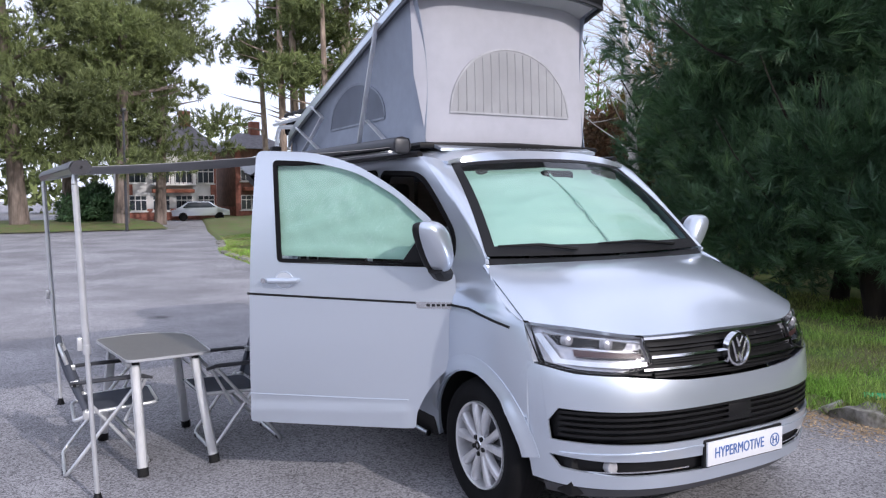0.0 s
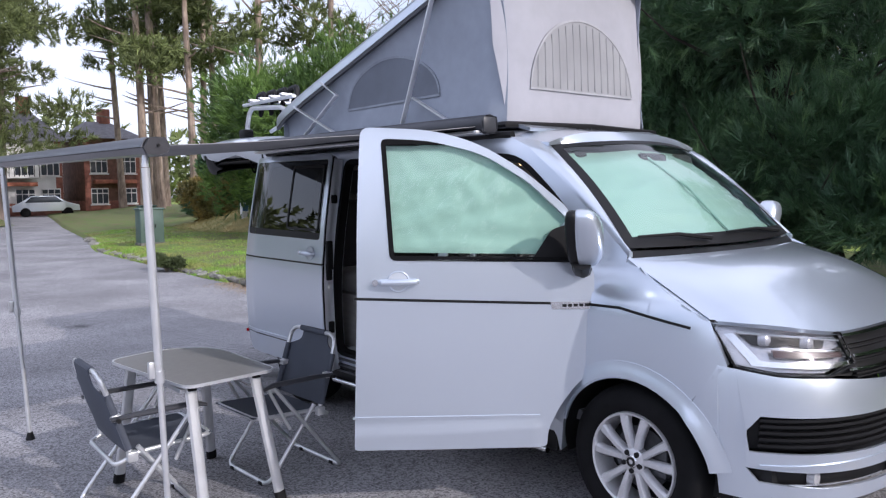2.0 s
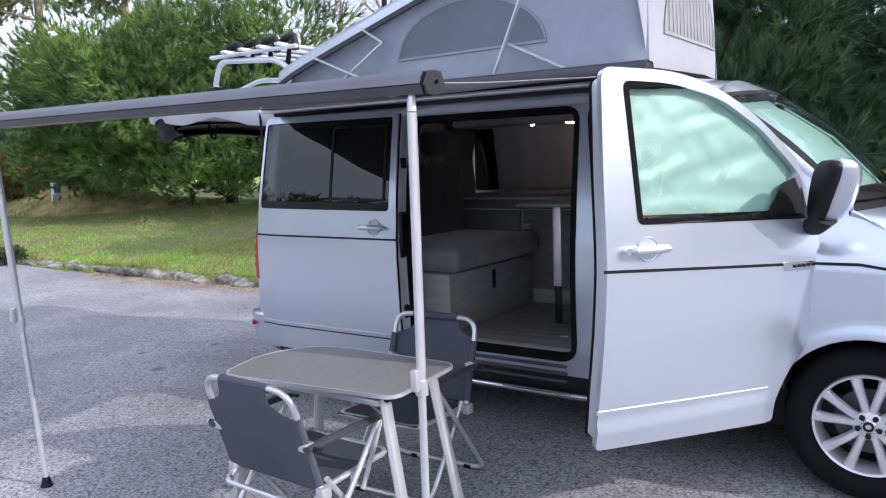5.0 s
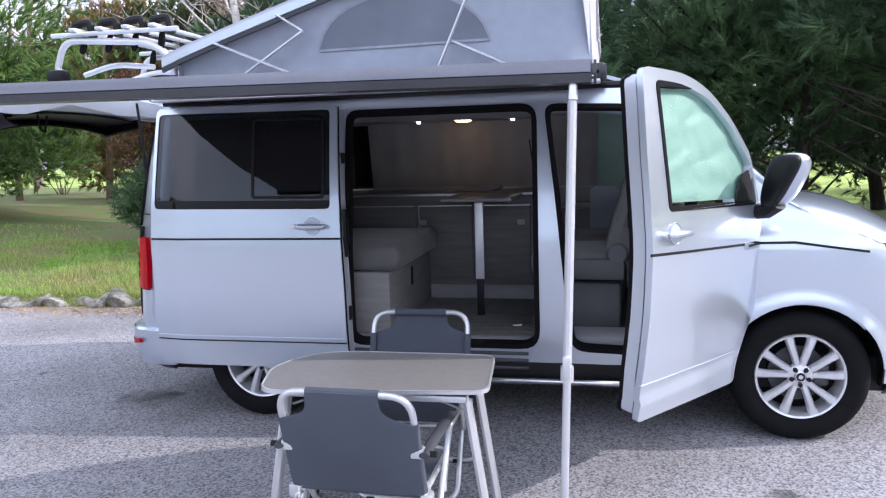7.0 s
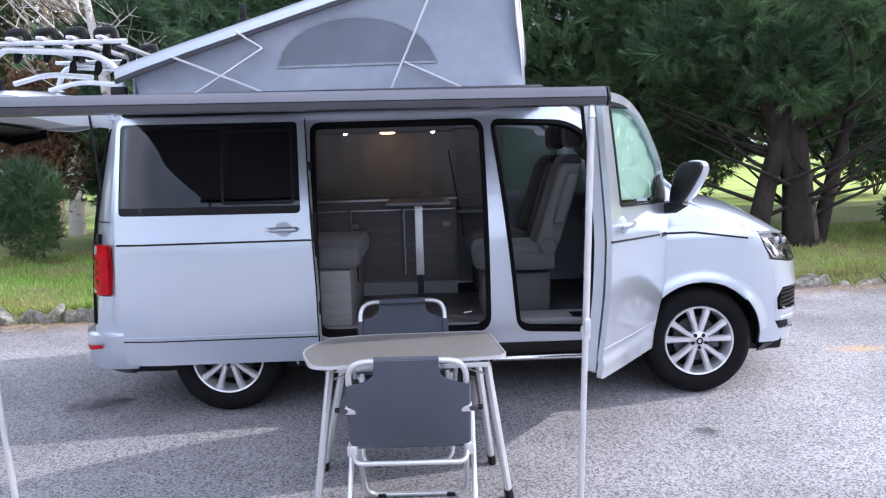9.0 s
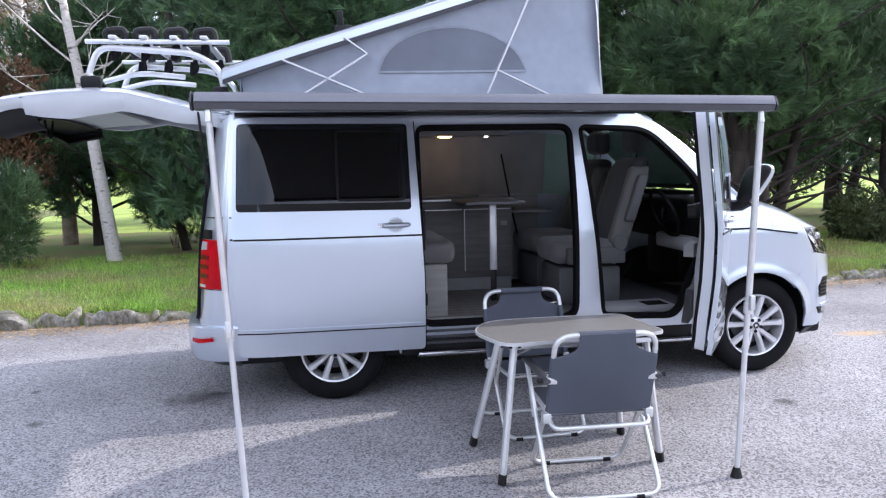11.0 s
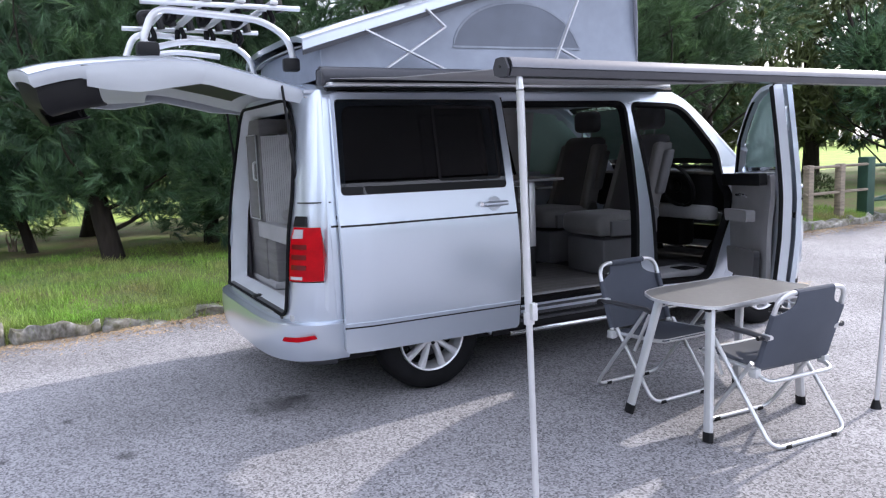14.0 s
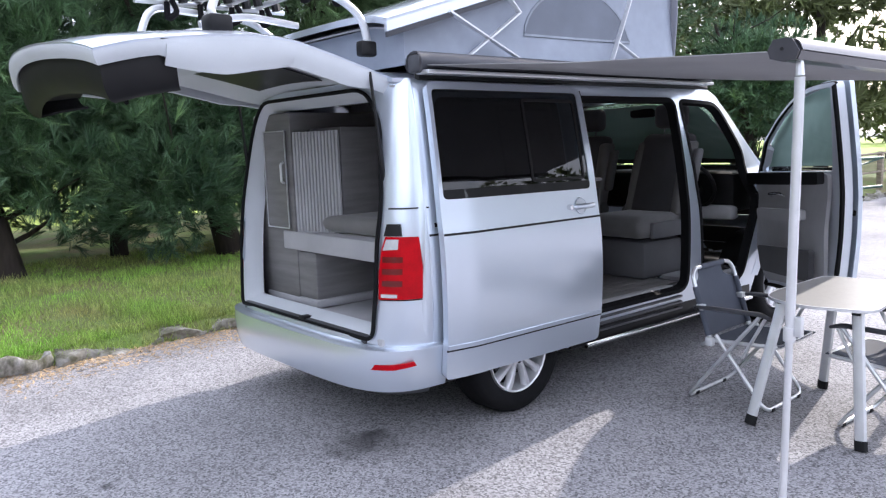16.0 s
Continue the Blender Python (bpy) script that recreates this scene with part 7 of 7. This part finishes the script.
def tall_pine(x, y, h, r, lobes, n, mat, bark, label, size=0.5, width=0.06, group=""):
    t = thing("pine_tree", label, "tree", (x, y, 0), group=group)
    lx, ly = random.uniform(-0.04, 0.04), random.uniform(-0.04, 0.04)
    path = [(lx * h * k + 0.1 * math.sin(k * 7), ly * h * k, h * k) for k in (0, 0.15, 0.35, 0.55, 0.75, 1.0)]
    limbs = []
    for k in range(14):
        f = random.uniform(0.3, 0.95)
        a = random.uniform(0, math.tau)
        limbs.append((limb_path((lx * h * f, ly * h * f, h * f), (math.cos(a), math.sin(a), 0.15), random.uniform(1.5, 4.0), 0.1), [r * 0.3, r * 0.26, r * 0.22, r * 0.16, r * 0.1, r * 0.04]))
    trunk_mesh(t, path, [r * 1.3, r, r * 0.9, r * 0.75, r * 0.5, r * 0.15], bark, limbs=limbs, label="tall straight trunk")
    p, d = crown_points(lobes, n, 0.2, 0.3)
    leaf_mesh("crown", tufts(p, d, 16, size, width, 1.1), mat, t, "layered needle clumps with gaps")
    return t


def layered(h0, h1, spread, k, size):
    out = []
    for i in range(k):
        z = random.uniform(h0, h1)
        a = random.uniform(0, math.tau)
        q = random.uniform(0.25, 1.0) * spread * (1 - 0.5 * (z - h0) / (h1 - h0))
        s = size * random.uniform(0.6, 1.2)
        out.append((math.cos(a) * q, math.sin(a) * q, z, s * 1.4, s * 1.4, s * 0.55))
    return out


for x, y, h, r, h0, sp in ((-42, -2.3, 17, 0.42, 4.0, 5.0), (-41, 2.6, 16, 0.36, 3.4, 5.5), (-46, 5.5, 18, 0.30, 4.2, 5.0), (-37, -8.5, 17, 0.40, 4.5, 5.5), (-48, 0.5, 18, 0.35, 5.0, 5.0)):
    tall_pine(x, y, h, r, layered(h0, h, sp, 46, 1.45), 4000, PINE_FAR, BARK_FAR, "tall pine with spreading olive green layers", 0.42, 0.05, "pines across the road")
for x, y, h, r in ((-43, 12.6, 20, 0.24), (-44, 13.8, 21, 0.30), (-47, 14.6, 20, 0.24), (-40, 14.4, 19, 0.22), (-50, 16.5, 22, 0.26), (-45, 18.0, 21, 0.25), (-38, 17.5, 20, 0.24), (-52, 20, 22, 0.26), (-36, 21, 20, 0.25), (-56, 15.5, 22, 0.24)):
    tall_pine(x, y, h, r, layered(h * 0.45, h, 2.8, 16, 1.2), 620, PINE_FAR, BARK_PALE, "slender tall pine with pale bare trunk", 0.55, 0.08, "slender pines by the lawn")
for x, y, h in ((-33, 24, 12), (-26, 27, 11), (-40, 26, 13)):
    bare_tree("bare_tree", "tall leafless autumn tree behind the lawn", x, y, (0.02, 0.02), h, 0.2, TWIG, 70, 1.8, int(-x))
for x, y, h in ((-37, 15.5, 7.5), (-33, 14.5, 6.5), (-29, 14.0, 6.0), (-40, 19.0, 9.0), (-31, 18.0, 8.0), (-14.8, 16.5, 7.5), (-11.2, 18.0, 8.0), (-18.5, 17.0, 7.0)):
    bare_tree("bare_tree", "brown leafless bushy tree behind the shrubs", x, y, (0.03, 0.02), h, 0.10, RUST_TWIG, 60, 1.6, int(-x))
random.seed(12)

for x, y, h, r in ((16, 9.5, 9, 0.2), (20, 7.0, 8, 0.18), (24, 12, 11, 0.24), (30, 4, 9, 0.2), (34, 10, 12, 0.25), (27, -3, 9, 0.2), (13, 14, 10, 0.2)):
    tall_pine(x, y, h, r, layered(h * 0.18, h, 2.6, 24, 1.2), 1100, PINE_FAR, BARK, "rounded green tree beyond the fence", 0.4, 0.09, "trees beyond the fence")
# woods that close the view all round
woods_pts, woods_dir = [], []
for a in np.linspace(0, math.tau, 150, endpoint=False):
    ca, sa = math.cos(a), math.sin(a)
    d = 78 + 14 * math.sin(a * 3) + random.uniform(-6, 6)
    if ca < -0.6 and -0.35 < sa < 0.5:
        d += 18
    h = random.uniform(7, 13)
    lobes = [(ca * d + random.uniform(-3, 3), sa * d + random.uniform(-3, 3), h * f, 3.4, 3.4, 2.2) for f in (0.25, 0.5, 0.75, 0.95)]
    p, dd = crown_points(lobes, 150, 0.2, 0.4)
    woods_pts.append(p)
    woods_dir.append(dd)
wood_pts, wood_dir = np.concatenate(woods_pts), np.concatenate(woods_dir)
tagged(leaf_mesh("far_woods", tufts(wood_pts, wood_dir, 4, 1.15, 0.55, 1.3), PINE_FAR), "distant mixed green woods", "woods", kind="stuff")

# ---- houses across the road ----
BRICK = material("red_brick_far", (0.27, 0.105, 0.075), 0.85, 0.0, 0.25, 3.0, 0.01, 20.0)
RENDER_WHITE = material("white_render", (0.72, 0.71, 0.70), 0.8, 0.0, 0.1, 1.0)
BRICK_DARK = material("brown_brick_far", (0.17, 0.085, 0.06), 0.85, 0.0, 0.25, 3.0, 0.01, 20.0)
SLATE = material("slate_roof", (0.16, 0.15, 0.16), 0.7, 0.0, 0.2, 3.0, 0.01, 10.0)
TILE_RED = material("red_tile", (0.36, 0.13, 0.08), 0.8, 0.0, 0.2, 3.0, 0.01, 12.0)
PANE = material("house_pane", (0.05, 0.06, 0.075), 0.08, 0.0, 0.1, 2.0)


def build_house(x, y, w, h, upper, label, roof_h=2.4, balcony=True):
    """The front looks along +x."""
    t = thing("house", label, "house", (x, y, -0.2))
    part("wall", boxes(((-7, -w / 2, 0), (0, w / 2, h * 0.20)), bevel=0.02), BRICK, t, "red brick lower wall")
    part("wall", boxes(((-7, -w / 2, h * 0.20), (0, w / 2, h)), bevel=0.02), upper, t, "rendered upper wall")
    roof = bmesh.new()
    v = [roof.verts.new(p) for p in ((0.5, -w / 2 - 0.4, h), (0.5, w / 2 + 0.4, h), (-7.5, w / 2 + 0.4, h), (-7.5, -w / 2 - 0.4, h), (-3.5, -w / 2 + 1.2, h + roof_h), (-3.5, w / 2 - 1.2, h + roof_h))]
    for f in ((0, 1, 5, 4), (2, 3, 4, 5), (1, 2, 5), (3, 0, 4), (3, 2, 1, 0)):
        roof.faces.new([v[i] for i in f])
    r = part("roof", roof, SLATE, t, "grey slate roof", 20)
    part("chimney", boxes(((-3.9, w / 2 - 2.0, h + 1.2), (-3.1, w / 2 - 1.2, h + roof_h + 1.0)), bevel=0.03), BRICK, r)
    n = max(2, int(w / 1.6))
    for k in range(n):
        yy = -w / 2 + w * (k + 0.5) / n
        for z0, z1 in ((0.9, 2.1), (h * 0.55, h * 0.55 + 1.3)):
            win = part("window", boxes(((-0.05, yy - 0.62, z0), (0.06, yy + 0.62, z1)), bevel=0.01), RENDER_WHITE, t, "white framed window")
            for d in (-0.40, 0.0, 0.40):
                part("pane", boxes(((0.055, yy + d - 0.17, z0 + 0.08), (0.075, yy + d + 0.17, z1 - 0.42)), bevel=0.0), PANE, win)
                part("pane", boxes(((0.055, yy + d - 0.17, z1 - 0.35), (0.075, yy + d + 0.17, z1 - 0.08)), bevel=0.0), PANE, win)
            part("sill", boxes(((0.0, yy - 0.70, z0 - 0.08), (0.14, yy + 0.70, z0)), bevel=0.0), RENDER_WHITE, win)
    part("canopy", boxes(((0, -1.5, h * 0.42), (0.7, 1.5, h * 0.47)), bevel=0.03), TILE_RED, t, "red tiled canopy")
    if balcony:
        part("balcony_floor", boxes(((0, -1.6, h * 0.52), (1.0, 1.6, h * 0.54)), bevel=0.01), RENDER_WHITE, t)
        for k in range(11):
            part("baluster", boxes(((0.93, -1.55 + 0.31 * k, h * 0.54), (0.97, -1.51 + 0.31 * k, h * 0.54 + 0.8)), bevel=0.0), BLACK, t)
        part("balcony_rail", boxes(((0.91, -1.6, h * 0.54 + 0.8), (0.99, 1.6, h * 0.54 + 0.86)), bevel=0.0), BLACK, t)
    for s in (-1, 1):
        part("quoin", boxes(((-0.05, s * (w / 2 - 0.25) - 0.22, 0), (0.05, s * (w / 2 - 0.25) + 0.22, h)), bevel=0.0), BRICK, t)
    return t


build_house(-56, 8.1, 6.6, 5.4, RENDER_WHITE, "white and red brick two-storey house across the road")
build_house(-57, 15.2, 4.2, 5.8, BRICK_DARK, "brown brick house with white framed windows", 1.5, False)
build_house(-60, -7.0, 7.0, 5.6, RENDER_WHITE, "white rendered house behind the pines", 2.4, False)


def parked_car(x, y, turn, mat, label):
    t = thing("parked_car", label, "car", (x, y, 0), turn)
    prof = [(-2.0, 0.35), (-2.05, 0.75), (-1.5, 0.9), (-0.9, 1.4), (0.6, 1.42), (1.2, 0.95), (2.0, 0.8), (2.05, 0.4)]
    part("body", extrude_xz(prof, -0.8, 0.8, 0.06), mat, t)
    part("side_glass", extrude_xz([(-1.3, 0.95), (-0.85, 1.34), (0.55, 1.36), (1.05, 0.97)], -0.81, 0.81, 0.01), PANE, t)
    for wx in (-1.25, 1.3):
        for s in (-1, 1):
            part("wheel", lathe([(0.0, -0.1), (0.2, -0.1), (0.31, -0.08), (0.31, 0.08), (0.0, 0.1)], 16, "y", (wx, s * 0.75, 0.31)), TYRE, t)


parked_car(-53.5, 9.6, 80, PAINT, "small silver car parked by the house")

# ---- street furniture ----
GREEN_BOX = material("green_cabinet", (0.10, 0.155, 0.13), 0.55, 0.0, 0.12, 3.0, 0.0005, 200.0)
for x, y, w, h, lb in ((-17.2, 3.6, 0.62, 0.95, "grey-green street cabinet on the lawn"), (-22.5, 5.4, 0.5, 0.9, "dark green street cabinet on the lawn")):
    b = thing("street_cabinet", lb, "street cabinet", (x, y, verge_z(x, y - edge_y(x)) - 0.02))
    part("body", boxes(((-0.2, -w / 2, 0.08), (0.2, w / 2, h)), bevel=0.012), GREEN_BOX, b)
    part("cap", boxes(((-0.23, -w / 2 - 0.03, h), (0.23, w / 2 + 0.03, h + 0.05)), bevel=0.015), GREEN_BOX, b)
    part("base", boxes(((-0.22, -w / 2 - 0.02, 0), (0.22, w / 2 + 0.02, 0.08)), bevel=0.01), KERB, b)
    part("door_seam", boxes(((0.199, -0.004, 0.12), (0.203, 0.004, h - 0.05)), bevel=0.0), BLACK, b)
    part("lock", boxes(((0.199, 0.06, h * 0.5), (0.215, 0.09, h * 0.6)), bevel=0.003), BLACK, b)
mk = thing("marker_post", "short white and blue marker post on the lawn", "post", (-20.6, 8.0, verge_z(-20.6, 8.0 - edge_y(-20.6)) - 0.02))
part("post", boxes(((-0.08, -0.12, 0), (0.08, 0.12, 0.85)), bevel=0.02), WHITE_PLATE, mk)
part("sign_face", boxes(((0.081, -0.10, 0.55), (0.086, 0.10, 0.80)), bevel=0.002), BLUE_INK, mk)
LP = thing("lamp_post", "thin grey lamp post by the road", "lamp post", (-36.5, 2.3, 0))
part("pole", tube([(0, 0, 0), (0, 0, 6)], [0.08, 0.05], 8), GREY_PLASTIC, LP)
part("lamp_head", boxes(((-0.3, -0.1, 5.95), (0.3, 0.1, 6.1)), bevel=0.03), GREY_PLASTIC, LP)

WOOD = material("weathered_wood", (0.30, 0.25, 0.19), 0.85, 0.0, 0.25, 5.0, 0.004, 40.0, stretch=(1, 1, 6))
GREEN_PAINT = material("green_painted_steel", (0.035, 0.085, 0.06), 0.5, 0.0, 0.15, 5.0)
fence = thing("wooden_fence", "weathered wooden rail fence beside the road", "fence", (0, 0, 0))
for x in (7.35, 8.2, 13.4, 15.3, 17.2, 19.1):
    y = 3.05 + 0.055 * (x - 7)
    part("post", boxes(((x - 0.06, y - 0.06, 0.0), (x + 0.06, y + 0.06, 1.02)), bevel=0.012), WOOD, fence)
for x0, x1 in ((7.25, 8.95), (13.2, 19.2)):
    for z in (0.98, 0.55):
        part("rail", tube([(x0, 3.05 + 0.055 * (x0 - 7), z), (x1, 3.05 + 0.055 * (x1 - 7), z)], 0.05, 6, squash=0.5), WOOD, fence)
gatepost = thing("gate_post", "dark green steel gate and post beside the road", "gate", (9.05, 3.22, 0))
part("post", boxes(((-0.10, -0.10, 0), (0.10, 0.10, 1.1)), bevel=0.015), GREEN_PAINT, gatepost)
for z in (0.35, 0.95):
    part("gate_rail", tube([(0.1, 0, z), (4.0, -0.6, z)], 0.03, 8), GREEN_PAINT, gatepost)
part("gate_brace", tube([(0.1, 0, 0.35), (4.0, -0.6, 0.95)], 0.02, 8), GREEN_PAINT, gatepost)
binb = thing("litter_bin", "dark square litter bin beside the road", "bin", (13.2, 0.8, 0))
part("body", boxes(((-0.3, -0.3, 0.05), (0.3, 0.3, 1.0)), bevel=0.03), GREY_PLASTIC, binb)
part("lid", boxes(((-0.33, -0.33, 1.0), (0.33, 0.33, 1.1)), bevel=0.03), BLACK, binb)
part("opening", boxes(((-0.305, -0.2, 0.78), (-0.299, 0.2, 0.92)), bevel=0.002), BLACK, binb)

# ---- verge details: kerb stones, grass, leaves ----
random.seed(21)
kerb = thing("kerb", "low weathered stone kerb along the verge", "kerb", kind="structure")
stone_meshes = []
for k in range(6):
    bm = box(bmesh.new(), (-0.5, -0.10, -0.02), (0.5, 0.10, 0.15), 0.035, 2)
    bmesh.ops.subdivide_edges(bm, edges=[e for e in bm.edges if e.calc_length() > 0.4], cuts=5)
    bmesh.ops.subdivide_edges(bm, edges=[e for e in bm.edges if e.calc_length() > 0.10], cuts=1)
    for v in bm.verts:
        v.co += Vector((noise.noise(v.co * 4 + Vector((k * 7, 0, 0))), noise.noise(v.co * 5 + Vector((0, k * 5, 0))), noise.noise(v.co * 4 + Vector((0, 0, k * 9))))) * 0.10 + noise.noise_vector(v.co * 17 + Vector((k * 3, 0, 0))) * 0.022
    stone_meshes.append(finish(bm, "kerb_stone", KERB, 50))
x = -24.0
while x < 16:
    L = random.uniform(0.55, 1.0)
    xm = x + L / 2
    a = math.atan2(edge_y(xm + 0.3) - edge_y(xm - 0.3), 0.6)
    ob = new("kerb_stone", random.choice(stone_meshes))
    ob.parent = kerb
    ob.matrix_basis = Matrix.LocRotScale((xm, edge_y(xm) + 0.03 + random.uniform(-0.02, 0.02), random.uniform(-0.085, -0.025) if xm > -8 else random.uniform(-0.045, 0.015)), Euler((random.uniform(-0.12, 0.12), random.uniform(-0.05, 0.05), a + random.uniform(-0.05, 0.05))), (L * 0.97, random.uniform(0.8, 1.15), random.uniform(0.8, 1.15) * (0.6 if xm < -8 else 1.0)))
    x += L


def grass_field(name, n, x0, x1, d0, d1, length, width, label):
    xs = x0 + (x1 - x0) * rng.random(n)
    ds = d0 + (d1 - d0) * rng.random(n) ** 1.5
    ey = np.interp(xs, EDGE_X, EDGE_Y)
    zs = np.array([verge_z(a, b) for a, b in zip(xs, ds)]) - 0.01
    clump = 0.5 + 0.7 * np.array([noise.noise(Vector((a * 1.5, b * 1.5, 3.0))) for a, b in zip(xs, ds)])
    p = np.stack([xs, ey + ds, zs], 1)
    lean = rng.normal(size=(n, 3)) * 0.45
    lean[:, 2] = 1.0
    way = unit(lean)
    side = unit(np.cross(way, rng.normal(size=(n, 3))))
    L = (length * (0.5 + 0.8 * rng.random(n)) * np.clip(clump, 0.35, 1.3))[:, None]
    w = width * (0.7 + 0.6 * rng.random((n, 1)))
    v = np.stack([p - side * w, p + side * w, p + way * L], 1).reshape(-1, 3)
    tagged(leaf_mesh(name, v, BLADE), label, "grass", kind="stuff")


grass_field("verge_grass", 130000, -9, 9, 0.10, 4.5, 0.15, 0.0045, "uneven green and straw coloured verge grass")
grass_field("verge_grass", 40000, -26, -9, 0.12, 6.5, 0.10, 0.008, "uneven green lawn grass")
grass_field("kerb_grass", 16000, -20, -9, -0.12, 0.4, 0.17, 0.007, "ragged grass over the kerb")
grass_field("kerb_grass", 20000, -9, 9, -0.03, 0.38, 0.20, 0.004, "long tufts of grass over the kerb")

# fallen leaves and grit at the foot of the kerb
n = 20000
xs = -9 + 18 * rng.random(n)
off = -np.abs(rng.normal(size=n)) * 0.26 + 0.02
p = np.stack([xs, np.interp(xs, EDGE_X, EDGE_Y) + off, 0.005 + 0.006 * rng.random(n)], 1)
a = rng.random(n) * math.tau
d1 = np.stack([np.cos(a), np.sin(a), 0.2 * rng.normal(size=n)], 1) * (0.012 + 0.02 * rng.random((n, 1)))
d2 = np.stack([-np.sin(a), np.cos(a), 0.2 * rng.normal(size=n)], 1) * (0.006 + 0.008 * rng.random((n, 1)))
LITTER = material("dry_leaf_litter", (0.46, 0.33, 0.19), 0.9, 0.0, 0.2, 3.0, island=0.4)
tagged(leaf_mesh("leaf_litter", np.stack([p - d1, p + d2, p + d1], 1).reshape(-1, 3), LITTER), "dry leaves and needles along the kerb", "leaves", kind="stuff")

BOTTLE_GREEN = material("green_plastic", (0.05, 0.42, 0.16), 0.25, 0.0, 0.15, 12.0, 0.003, 40.0)
bottle = thing("plastic_bottle", "crushed green plastic bottle in the verge grass", "bottle", (1.42, 2.52, 0.13), 35)
bm = lathe([(0.0, 0.0), (0.03, 0.0), (0.034, 0.01), (0.034, 0.14), (0.024, 0.17), (0.012, 0.20), (0.012, 0.22)], 14, "x")
for v in bm.verts:
    v.co.z *= 0.75 + 0.3 * noise.noise(v.co * 30)
part("body", bm, BOTTLE_GREEN, bottle)
part("cap", lathe([(0.0, 0.245), (0.014, 0.244), (0.015, 0.215)], 12, "x"), WHITE_PLATE, bottle, "white screw cap")
